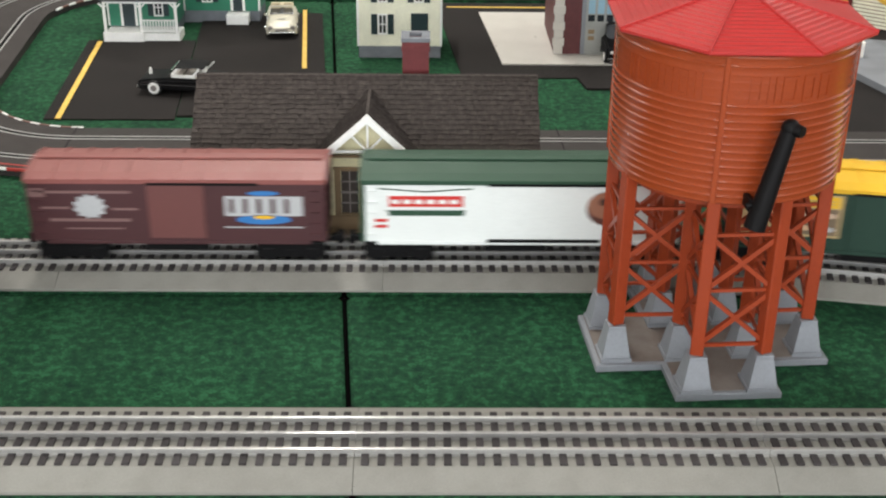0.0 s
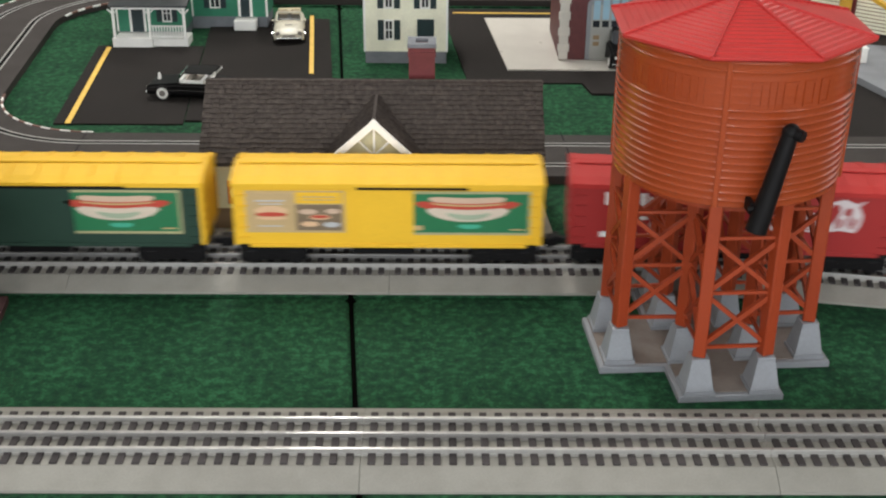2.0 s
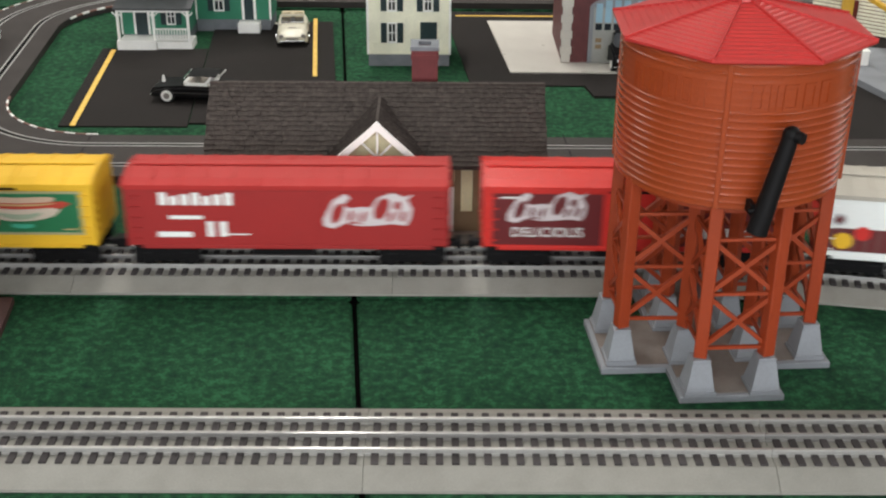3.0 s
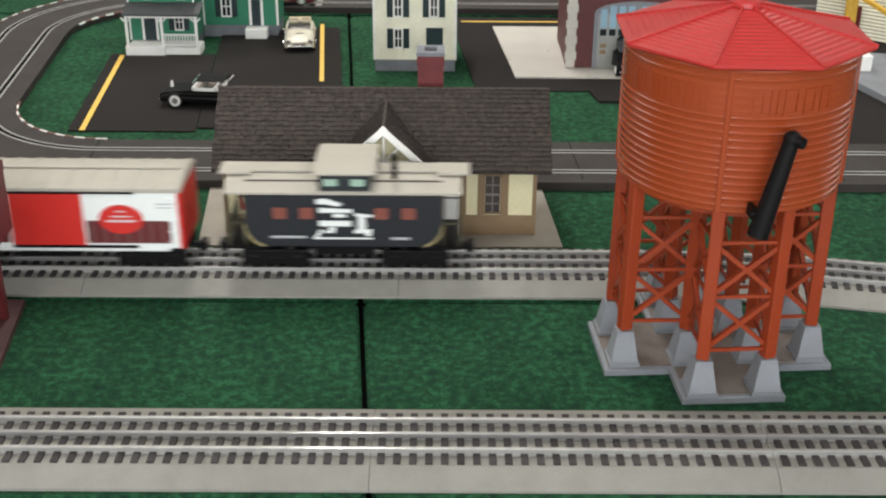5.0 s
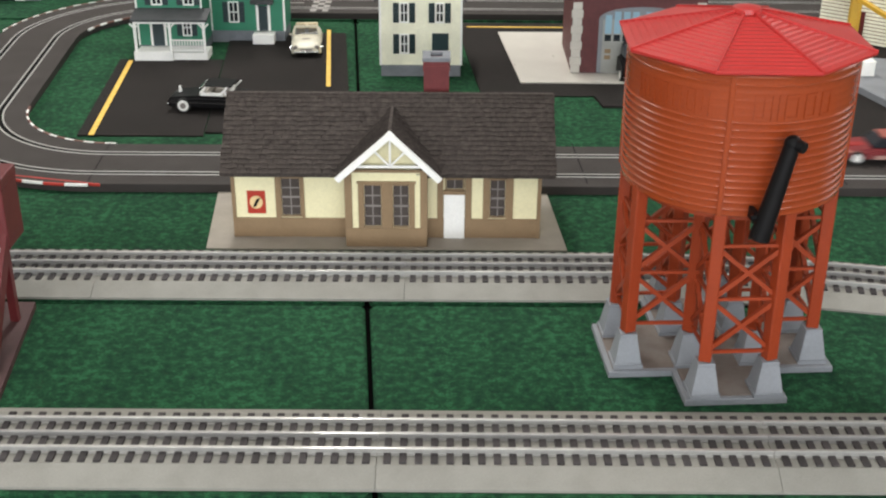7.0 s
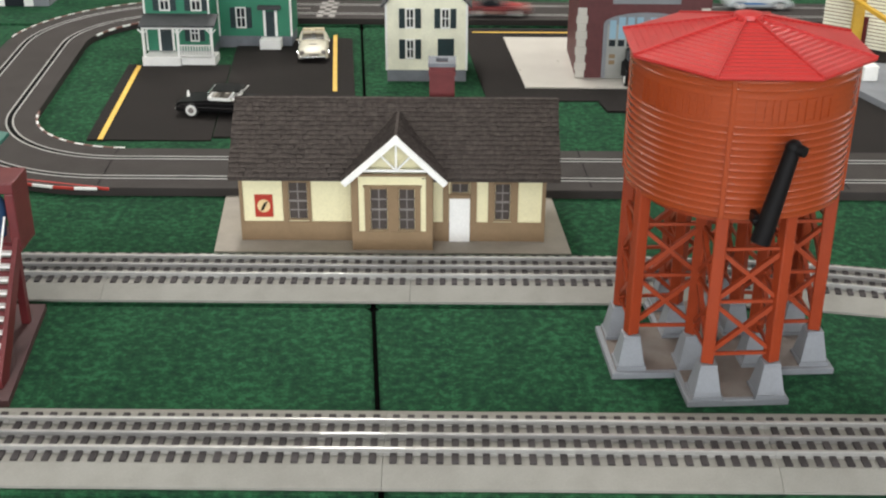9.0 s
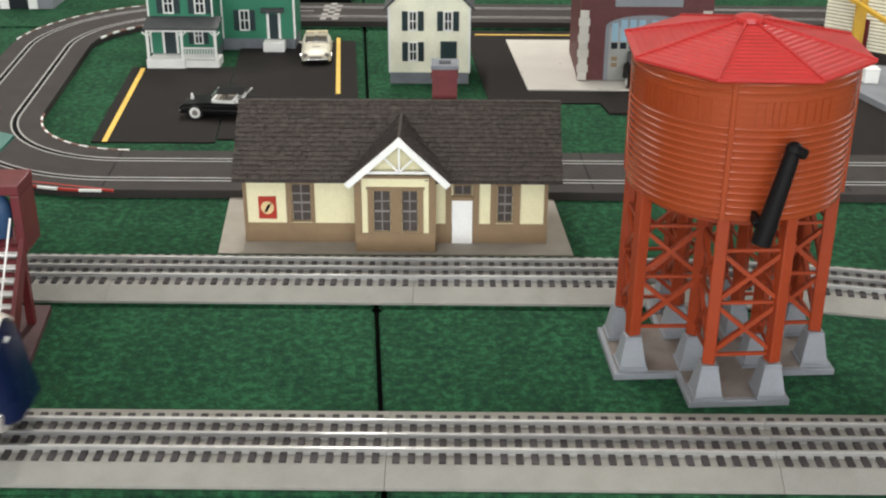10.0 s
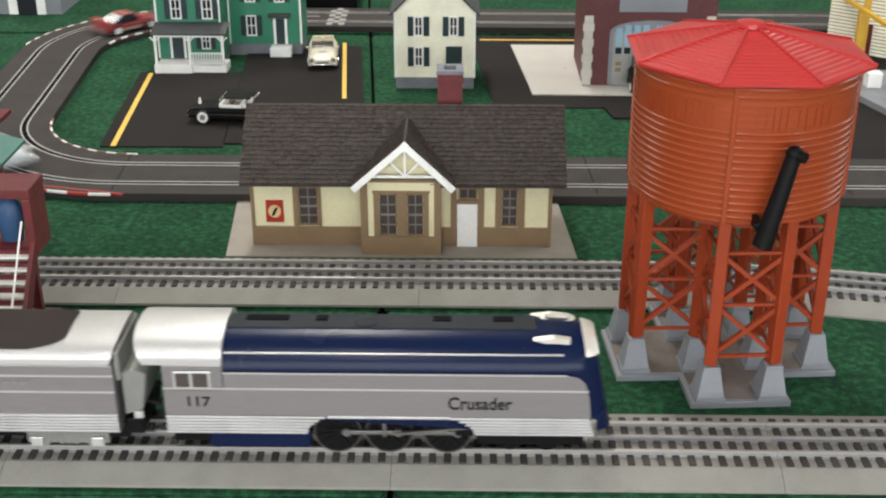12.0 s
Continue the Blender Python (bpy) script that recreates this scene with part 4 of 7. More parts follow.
part("parapet", boxes((-0.1030, 0.0680, -0.0630, 0.0730, 0.1402, 0.1480), bev=0.001), M_CONCRETE, fire)

# ---- small buildings at the edges ----
hut = thing("siding_hut", pose(0.590, 1.045, 0.0022, 0, 0, -38), "cream clapboard hut with a dark red door", "building")
part("wall", boxes((-0.055, 0.075, -0.0396, 0.05, 0.0004, 0.0966)), M_TAN, hut)
for k in range(20):
    bm = bmesh.new()
    box(bm, -0.0555, 0.0755, -0.0014, 0.0002, 0.0, 0.0034, m=Matrix.Translation((0, -0.0396, 0.0006 + 0.0048 * k)) @ Matrix.Rotation(-0.18, 4, "X"))
    part("board", bm, M_CREAMWALL, hut)
part("door", boxes((-0.0080, 0.0080, -0.0430, -0.0412, 0.0010, 0.0440)), M_MAROON, hut)
part("roof", boxes((-0.062, 0.082, -0.047, 0.057, 0.0968, 0.1010), bev=0.001), M_GREYROOF, hut)
bin_ = thing("white_bin", pose(0.5220, 0.8400, 0.0100), "small white box standing on the pavement slab", "box")
part("body", boxes((-0.008, 0.010, -0.008, 0.008, 0.0002, 0.0170), bev=0.0008), M_WHITE, bin_)
part("lid", boxes((-0.0086, 0.0106, -0.0086, 0.0086, 0.0171, 0.0190), bev=0.0006), M_WHITE, bin_)
gantry = thing("yellow_gantry", pose(0.56, 0.98, 0.0022), "yellow toy crane gantry with slanting beam", "crane")
M_YELLOWPAINT = surface("yellow_plastic", (0.62, 0.36, 0.03), 0.4)
for x, y, top in ((-0.0140, 0.0050, 0.0715), (-0.0060, -0.1850, 0.0715)):
    part("post", boxes((x - 0.0045, x + 0.0045, y - 0.0045, y + 0.0045, 0.0002, top), bev=0.0006), M_YELLOWPAINT, gantry)
part("mast", boxes((-0.0085, -0.0005, 0.0120, 0.0200, 0.0002, 0.1300), bev=0.0006), M_YELLOWPAINT, gantry)
bm = bmesh.new()
beam(bm, (-0.0255, 0.0600, 0.0745), (-0.0040, -0.2000, 0.0745), 0.0060, 0.0050)
part("beam", bm, M_YELLOWPAINT, gantry)
shed = thing("grey_shed", pose(-0.680, 1.285, 0.0), "grey toy shed with a white-framed dark door", "building")
part("wall", boxes((-0.070, 0.056, -0.0600, 0.05, 0.0002, 0.080)), M_BASE, shed)
part("door", boxes((-0.0120, 0.0180, -0.0620, -0.0602, 0.0006, 0.0500)), M_DARKPANE, shed, "dark doorway")
for x0 in (-0.0260, 0.0182):
    part("door_casing", boxes((x0, x0 + 0.0138, -0.0628, -0.0602, 0.0006, 0.0560)), M_WHITE, shed)
part("roof", boxes((-0.076, 0.062, -0.067, 0.056, 0.0802, 0.0850), bev=0.001), M_GREYROOF, shed)
dark_hut = thing("black_shed", pose(-0.21, 1.320, 0.0), "low black toy shed behind the slot road", "building")
part("wall", boxes((-0.055, 0.045, -0.045, 0.04, 0.0002, 0.050)), M_BLACK, dark_hut)
part("roof", boxes((-0.060, 0.050, -0.050, 0.045, 0.0502, 0.0540), bev=0.001), M_GREYROOF, dark_hut)

# ---- stair of the footbridge ----
over = thing("footbridge", pose(-0.386, 0.17, 0), "maroon toy footbridge with white stair treads and teal roof", "footbridge")
SIDEWAYS = Matrix(((0, 0, 1, 0), (1, 0, 0, 0), (0, 1, 0, 0), (0, 0, 0, 1)))
bm = bmesh.new()
prism(bm, [(-0.12, -0.0775), (0.0765, -0.0775), (0.0590, 0.0670), (-0.12, 0.0670)], 0.0002, 0.0055)
part("base_slab", bm, M_MAROONROOF, over, "brown-maroon base slab")
for x in (0.012, 0.0640):
    bm = bmesh.new()
    prism(bm, [(-0.0620, 0.0056), (-0.0480, 0.0056), (0.0120, 0.0780), (0.0120, 0.0930), (-0.0620, 0.0120)], x, x + 0.0035, m=SIDEWAYS)
    part("stringer", bm, M_MAROON, over)
for k in range(10):
    f = (k + 0.5) / 10
    y, z = -0.0540 + 0.0640 * f, 0.0090 + 0.0760 * f
    part("riser", boxes((0.0157, 0.0636, y + 0.0010, y + 0.0034, z - 0.0034, z + 0.0042)), M_MAROON, over, "maroon stair riser")
    part("tread", boxes((0.0157, 0.0636, y - 0.0042, y + 0.0008, z - 0.0008, z + 0.0008)), M_WHITE, over, "white stair tread")
bm = bmesh.new()
beam(bm, (0.0600, -0.056, 0.0320), (0.0600, 0.010, 0.1080), 0.0012, 0.0012)
part("handrail", bm, M_WHITE, over, "thin white handrail")
part("portal_side", boxes((0.0615, 0.0685, 0.0105, 0.0430, 0.0790, 0.1255), bev=0.001), M_MAROON, over)
part("portal_side", boxes((-0.0600, -0.0530, 0.0105, 0.0430, 0.0790, 0.1255), bev=0.001), M_MAROON, over)
part("portal_top", boxes((-0.0600, 0.0690, 0.0100, 0.0435, 0.1257, 0.1340), bev=0.001), M_MAROON, over)
part("landing", boxes((-0.0525, 0.0610, 0.0125, 0.0430, 0.0830, 0.0860)), M_MAROON, over)
for x in (-0.056, 0.0500):
    part("post", boxes((x, x + 0.006, 0.0340, 0.0400, 0.0056, 0.0829)), M_MAROON, over)
    part("post", boxes((x - 0.10, x - 0.094, 0.2440, 0.2500, 0.0002, 0.1099)), M_MAROON, over)
part("deck", boxes((-0.1600, -0.0300, 0.0440, 0.2540, 0.1100, 0.1140)), M_MAROON, over)
bm = bmesh.new()
prism(bm, [(-0.120, 0.1290), (-0.050, 0.1480), (0.026, 0.1290), (0.026, 0.1265), (-0.050, 0.1455), (-0.120, 0.1265)], -0.1310, -0.0600, m=FACE)
part("roof", bm, M_TEAL, over, "teal pitched roof")
for y in (0.070, 0.120):
    part("roof_post", boxes((-0.1100, -0.1060, y - 0.002, y + 0.002, 0.1141, 0.1290)), M_MAROON, over)
fig = bmesh.new()
lathe(fig, [(0.002, 0.0), (0.0070, 0.001), (0.0078, 0.010), (0.0098, 0.020), (0.0090, 0.028), (0.0066, 0.033), (0.0030, 0.0362), (0.0008, 0.037)], seg=24, m=Matrix.Diagonal((1.15, 0.8, 1, 1)))
tagged(new("figurine", mesh_of("figurine", fig, M_BLUE, True)), "plain blue toy figure standing on the stair head", "figurine").matrix_basis = pose(-0.385 + 0.045, 0.17 + 0.024, 0.0861)


# ---- toy cars ----
def toy_car(name, m, body_mat, label, length, width, height, top_mat, open_top, seat_mat, wheel_r=0.0065, keyed=False):
    """A die-cast car facing +x, standing on its wheels."""
    car = thing(name, m, label, "toy car")
    L, W = length / 2, width / 2
    zb, zh = wheel_r * 0.7, height * (0.62 if not open_top else 0.68)
    bm = bmesh.new()
    side = [(-L, zb + 0.002), (-L * 0.97, zb), (L * 0.97, zb), (L, zb + 0.002), (L, zh * 0.72), (L * 0.92, zh * 0.86), (L * 0.35, zh), (-L * 0.45, zh), (-L * 0.9, zh * 0.94), (-L, zh * 0.75)]
    prism(bm, side, -W, W, m=FACE)
    es = [e for e in bm.edges if abs(abs(e.verts[0].co.y) - W) < 1e-6 and abs(e.verts[0].co.y - e.verts[1].co.y) < 1e-6]
    bmesh.ops.bevel(bm, geom=es, offset=W * 0.16, segments=3, affect="EDGES", clamp_overlap=True)
    body = part("body", bm, body_mat, car, smooth=True)
    if open_top:
        part("interior", boxes((-L * 0.42, L * 0.22, -W * 0.78, W * 0.78, zh * 0.9, zh + 0.0006), bev=0.0003), seat_mat, car, "dark open interior")
        for x in (-L * 0.34, -L * 0.02):
            part("seat", boxes((x, x + L * 0.10, -W * 0.70, W * 0.70, zh * 0.95, zh + 0.0035), bev=0.0006), seat_mat, car)
        bm = bmesh.new()
        for s in (-1, 1):
            beam(bm, (L * 0.27, s * W * 0.8, zh), (L * 0.20, s * W * 0.76, height), 0.0013, 0.0013)
        beam(bm, (L * 0.20, -W * 0.76, height), (L * 0.20, W * 0.76, height), 0.0013, 0.0013)
        part("windscreen_frame", bm, M_CHROME, car)
    else:
        bm = bmesh.new()
        prism(bm, [(-L * 0.62, zh * 0.96), (L * 0.34, zh * 0.98), (L * 0.10, height), (-L * 0.34, height)], -W * 0.80, W * 0.80, m=FACE)
        bmesh.ops.bevel(bm, geom=list(bm.edges), offset=W * 0.10, segments=2, affect="EDGES", clamp_overlap=True)
        part("cabin", bm, top_mat, car, "dark cabin windows", smooth=True)
        part("roof_panel", boxes((-L * 0.30, L * 0.06, -W * 0.66, W * 0.66, height - 0.0003, height + 0.0008), bev=0.0003), body_mat, car)
    for x in (-L * 0.60, L * 0.62):
        for s in (-1, 1):
            bm = bmesh.new()
            cyl(bm, (x, s * (W * 0.72), wheel_r), (x, s * (W + 0.0004), wheel_r), wheel_r, None, 20)
            wh = part("wheel", bm, M_TYRE, car, smooth=True)
            bm = bmesh.new()
            cyl(bm, (x, s * (W + 0.0005), wheel_r), (x, s * (W + 0.0010), wheel_r), wheel_r * 0.62, None, 16)
            part("hubcap", bm, M_CHROME if open_top else M_WHITE, wh)
    for x0, x1 in ((L, L + 0.0014), (-L - 0.0014, -L)):
        part("bumper", boxes((x0, x1, -W * 0.92, W * 0.92, zb + 0.001, zb + 0.0035), bev=0.0005), M_CHROME, car)
    for s in (-1, 1):
        part("headlight", boxes((L - 0.0005, L + 0.0008, s * W * 0.68 - 0.0018, s * W * 0.68 + 0.0018, zh * 0.55, zh * 0.55 + 0.003), bev=0.0005), M_WHITE, car)
    return car


black_car = toy_car("convertible_car", pose(-0.2685, 0.7225, 0.0018, 0, 0, 174), M_BLACK, "glossy black open toy convertible with white interior trim", 0.098, 0.040, 0.0290, M_BLACK, True, surface("ivory_seat", (0.45, 0.40, 0.34), 0.5), 0.0084)
for s in (-1, 1):
    part("side_trim", boxes((-0.047, 0.047, *sorted((s * 0.0196, s * 0.0206)), 0.0120, 0.0128)), M_CHROME, black_car)
    for x in (-0.0294, 0.0304):
        bm = bmesh.new()
        cyl(bm, (x, s * 0.0205, 0.0084), (x, s * 0.0212, 0.0084), 0.0064, None, 24)
        wall_ = part("whitewall", bm, M_WHITE, black_car, "white tyre wall")
        bm = bmesh.new()
        cyl(bm, (x, s * 0.0213, 0.0084), (x, s * 0.0217, 0.0084), 0.0034, None, 18)
        part("hub", bm, M_MULLION, wall_)
    part("door_card", boxes((-0.0160, 0.0100, *sorted((s * 0.0150, s * 0.0162)), 0.0190, 0.0235), bev=0.0004), M_WHITE, black_car, "white inner door trim")
    bm = bmesh.new()
    beam(bm, (-0.0120, s * 0.0150, 0.0205), (-0.0210, s * 0.0145, 0.0305), 0.0030, 0.0024)
    beam(bm, (-0.0205, s * 0.0150, 0.0205), (-0.0300, s * 0.0145, 0.0300), 0.0016, 0.0016)
    part("roof_pillar", bm, M_WHITE, black_car, "white roof pillar")
part("roof_panel", boxes((-0.0260, 0.0060, -0.0150, 0.0150, 0.0300, 0.0314), bev=0.0005), M_BLACK, black_car, "raised black roof panel")
part("rear_bench", boxes((-0.0225, -0.0165, -0.0140, 0.0140, 0.0190, 0.0255), bev=0.0010), M_WHITE, black_car, "white rear bench")
part("dashboard", boxes((0.0080, 0.0120, -0.0140, 0.0140, 0.0195, 0.0235), bev=0.0008), M_WHITE, black_car, "white dashboard")
bm = bmesh.new()
cyl(bm, (0.0400, -0.0030, 0.0175), (0.0400, -0.0030, 0.0245), 0.0022, 0.0012, 10)
part("bonnet_ornament", bm, M_WHITE, black_car)
white_car = thing("convertible_car", pose(-0.1865, 0.9690, 0.0024, 0, 0, -85), "ivory-white open toy sports car with cream seats", "toy car")
SHAPE = [(-0.047, 0.78, 0.0165, 0.006), (-0.043, 0.93, 0.0195, 0.005), (-0.030, 1.0, 0.0215, 0.0045), (-0.016, 0.98, 0.0210, 0.0045), (0.006, 0.96, 0.0205, 0.0045), (0.020, 1.0, 0.0205, 0.0045), (0.034, 0.98, 0.0185, 0.0045), (0.042, 0.90, 0.0160, 0.005), (0.0465, 0.74, 0.0125, 0.006)]
bm = bmesh.new()
rings = []
for x, wd, top, low in SHAPE:
    ring = []
    for k in range(17):
        a = math.pi * k / 16
        c_, s_ = math.cos(a), math.sin(a)
        crown = 0.0012 * (1 - c_ * c_)
        ring.append(bm.verts.new((x, -0.0205 * wd * math.copysign(abs(c_) ** 0.45, c_), low + (top - low) * abs(s_) ** 0.55 + crown)))
    rings.append(ring)
for a, b in zip(rings, rings[1:]):
    for k in range(16):
        bm.faces.new((a[k], b[k], b[k + 1], a[k + 1]))
    bm.faces.new((a[0], a[-1], b[-1], b[0]))
bm.faces.new(rings[0]); bm.faces.new(rings[-1])
part("body", bm, M_IVORY, white_car, smooth=True)
M_CREAMSEAT = surface("cream_seat", (0.55, 0.46, 0.30), 0.6)
part("interior", boxes((-0.0200, 0.0080, -0.0150, 0.0150, 0.0190, 0.0228), bev=0.0008), M_DARKPANE, white_car, "dark open cockpit")
for s in (-1, 1):
    part("seat", boxes((-0.0195, -0.0150, *sorted((s * 0.0025, s * 0.0140)), 0.0200, 0.0300), bev=0.0012), M_CREAMSEAT, white_car, "cream seat")
    bm = bmesh.new()
    bmesh.ops.create_uvsphere(bm, u_segments=16, v_segments=10, radius=0.0042, matrix=Matrix.Translation((0.0395, s * 0.0140, 0.0135)) @ Matrix.Diagonal((1.5, 1, 1, 1)))
    part("wing_bulge", bm, M_IVORY, white_car, smooth=True)
    bm = bmesh.new()
    cyl(bm, (0.0440, s * 0.0140, 0.0132), (0.0462, s * 0.0140, 0.0130), 0.0033, 0.0030, 16)
    part("headlamp", bm, M_MULLION, white_car, "round grey headlamp")
    part("mirror", boxes((0.0120, 0.0135, *sorted((s * 0.0190, s * 0.0225)), 0.0215, 0.0238), bev=0.0004), M_IVORY, white_car)
    for x in (-0.0285, 0.0285):
        bm = bmesh.new()
        cyl(bm, (x, s * 0.0150, 0.0075), (x, s * 0.0206, 0.0075), 0.0075, None, 20)
        wh = part("wheel", bm, M_TYRE, white_car, smooth=True)
        bm = bmesh.new()
        cyl(bm, (x, s * 0.0207, 0.0075), (x, s * 0.0212, 0.0075), 0.0046, None, 16)
        part("hubcap", bm, M_CHROME, wh)
bm = bmesh.new()
for s in (-1, 1):
    beam(bm, (0.0130, s * 0.0160, 0.0212), (0.0070, s * 0.0150, 0.0315), 0.0016, 0.0016)
beam(bm, (0.0070, -0.0150, 0.0315), (0.0070, 0.0150, 0.0315), 0.0018, 0.0018)
beam(bm, (0.0130, -0.0160, 0.0215), (0.0130, 0.0160, 0.0215), 0.0014, 0.0014)
part("windscreen_frame", bm, M_IVORY, white_car)
part("folded_hood", boxes((-0.0360, -0.0210, -0.0150, 0.0150, 0.0215, 0.0262), bev=0.0016), M_CREAMSEAT, white_car, "cream folded hood")
part("bumper", boxes((0.0458, 0.0480, -0.0165, 0.0165, 0.0062, 0.0090), bev=0.0008), M_CHROME, white_car)
part("bumper", boxes((-0.0490, -0.0468, -0.0165, 0.0165, 0.0068, 0.0095), bev=0.0008), M_CHROME, white_car)
part("grille", boxes((0.0455, 0.0472, -0.0080, 0.0080, 0.0096, 0.0120), bev=0.0004), M_MULLION, white_car)
part("bonnet_badge", boxes((0.0280, 0.0300, -0.0050, 0.0050, 0.0206, 0.0212)), M_MULLION, white_car)
engine = toy_car("toy_truck", pose(0.2360, 0.8480, 0.0034, 0, 0, -88), M_BLACK, "black toy vehicle with chrome front by the fire station", 0.060, 0.040, 0.0420, M_DARKPANE, False, None, 0.0080)


# ---- rolling stock: each car stands on the rail tops, x along the train ----
def truck(parent, x, mat_=None):
    bm = boxes((x - 0.0270, x + 0.0270, -0.0240, -0.0205, 0.0060, 0.0190), (x - 0.0270, x + 0.0270, 0.0205, 0.0240, 0.0060, 0.0190), (x - 0.0060, x + 0.0060, -0.0205, 0.0205, 0.0080, 0.0190), bev=0.0008)
    for s in (-1, 1):
        for k in (-1, 1):
            box(bm, x + k * 0.0170 - 0.0045, x + k * 0.0170 + 0.0045, s * 0.0215 - 0.0030, s * 0.0215 + 0.0034, 0.0040, 0.0140, bev=0.0008)
        for j in range(3):
            box(bm, x - 0.0060 + 0.0045 * j, x - 0.0030 + 0.0045 * j, s * 0.0222 - 0.0022, s * 0.0222 + 0.0022, 0.0055, 0.0125, bev=0.0006)
    tr = part("truck", bm, mat_ or M_BLACK, parent)
    for k in (-1, 1):
        for s in (-1, 1):
            bm = bmesh.new()
            cyl(bm, (x + k * 0.0170, s * 0.0150, 0.0086), (x + k * 0.0170, s * 0.0185, 0.0086), 0.0086, 0.0082, 20)
            part("wheel", bm, M_WHEEL, tr, smooth=True)
    return tr


M_WHEEL = surface("dark_wheel_steel", (0.005, 0.005, 0.005), 0.6, 0.0, bump=0.0, spec=0.12)


def coupler(parent, x, s):
    bm = boxes((min(x, x + s * 0.011), max(x, x + s * 0.011), -0.0030, 0.0030, 0.0100, 0.0150), (min(x + s * 0.0060, x + s * 0.0120), max(x + s * 0.0060, x + s * 0.0120), -0.0052, 0.0052, 0.0085, 0.0170), bev=0.0008)
    part("coupler", bm, M_BLACK, parent)


def decal(parent, name, outline, mat_, level=1, label=""):
    return part(name, upright(outline, -HALF - 0.0003 * level, 0.0003), mat_, parent, label)


HALF = 0.0300
FLOOR, EAVE, ROOF = 0.0228, 0.0735, 0.0806


def boxcar(label, L, side_mat, roof_mat, end_mat, door_mat=None, door=(-0.03, 0.03), slim_sill=None, ribs=True):
    car = thing("boxcar", pose(0, 0, 0), label, "boxcar", "freight train cars")
    L -= 0.005
    h = L / 2
    bm = boxes((-h + 0.001, h - 0.001, -HALF, HALF, FLOOR, EAVE), bev=0.0006)
    body = part("body", bm, side_mat, car)
    for s in (-1, 1):
        bm = boxes((min(s * h, s * (h - 0.0035)), max(s * h, s * (h - 0.0035)), -HALF - 0.0005, HALF + 0.0005, FLOOR - 0.0005, EAVE + 0.001), bev=0.0005)
        end = part("end_wall", bm, end_mat, car)
        for k in range(6):
            z = FLOOR + 0.006 + 0.0075 * k
            part("end_rib", boxes((min(s * (h - 0.0005), s * (h + 0.001)), max(s * (h - 0.0005), s * (h + 0.001)), -0.024, 0.024, z, z + 0.0035)), end_mat, end)
        coupler(car, s * h, s)
        truck(car, s * (h - 0.029))
    bm = bmesh.new()
    prism(bm, [(-HALF - 0.0018, EAVE - 0.0005), (-HALF - 0.0018, EAVE + 0.0016), (-0.0235, EAVE + 0.0046), (-0.0060, ROOF), (0.0060, ROOF), (0.0235, EAVE + 0.0046), (HALF + 0.0018, EAVE + 0.0016), (HALF + 0.0018, EAVE - 0.0005)], -h - 0.001, h + 0.001, m=Matrix(((0, 0, 1, 0), (1, 0, 0, 0), (0, 1, 0, 0), (0, 0, 0, 1))))
    roof_ = part("roof", bm, roof_mat, car)
    if ribs:
        n_ribs = 12
        bm = bmesh.new()
        for k in range(n_ribs + 1):
            x = -h + 0.002 + (L - 0.004) * k / n_ribs
            for s in (-1, 1):
                beam(bm, (x, s * (HALF + 0.001), EAVE + 0.0020), (x, s * 0.0235, EAVE + 0.0050), 0.0016, 0.0012)
                beam(bm, (x, s * 0.0235, EAVE + 0.0050), (x, s * 0.0060, ROOF + 0.0004), 0.0016, 0.0012)
        part("roof_ribs", bm, roof_mat, roof_)
    part("running_board", boxes((-h + 0.004, h - 0.004, -0.0045, 0.0045, ROOF + 0.0006, ROOF + 0.0016)), roof_mat, roof_)
    part("underframe", boxes((-h + 0.006, h - 0.006, -0.012, 0.012, 0.0165, FLOOR - 0.0006), (-0.030, 0.020, -0.024, -0.014, 0.0120, FLOOR - 0.0006), bev=0.0005), M_BLACK, car)
    if door_mat is not None:
        bm = boxes((door[0], door[1], -HALF - 0.0012, -HALF, FLOOR + 0.003, EAVE - 0.003), bev=0.0003)
        part("door", bm, door_mat, car)
        part("door_track", boxes((door[0], door[1] + 0.042, -HALF - 0.0022, -HALF - 0.0002, EAVE - 0.0030, EAVE - 0.0012)), M_BLACK, car, "black door track")
    part("side_sill", boxes((-h + 0.012, h - 0.012, -HALF - 0.0010, -HALF + 0.004, FLOOR - 0.0022, FLOOR + 0.0008), bev=0.0003), side_mat, car)
    for k in range(7):
        x = -h + 0.014 + (L - 0.028) * k / 6
        part("side_rivet_line", boxes((x - 0.0004, x + 0.0004, -HALF - 0.0002, -HALF + 0.001, FLOOR + 0.001, EAVE - 0.001)), side_mat, car)
    part("fascia", boxes((-h, h, -HALF - 0.0014, -HALF + 0.001, EAVE - 0.0022, EAVE - 0.0008)), roof_mat, car)
    for s in (-1, 1):
        x = s * (h - 0.008)
        for k in range(5):
            z = FLOOR + 0.006 + 0.009 * k
            part("grab_iron", boxes((x - 0.0035, x + 0.0035, -HALF - 0.0016, -HALF - 0.0002, z, z + 0.0008)), side_mat, car)
    return car


def paint(name, c, rough=0.42):
    return surface(name, c, rough, second=[v * 0.85 for v in c], scale=25, mix=0.3, bump=0.04)


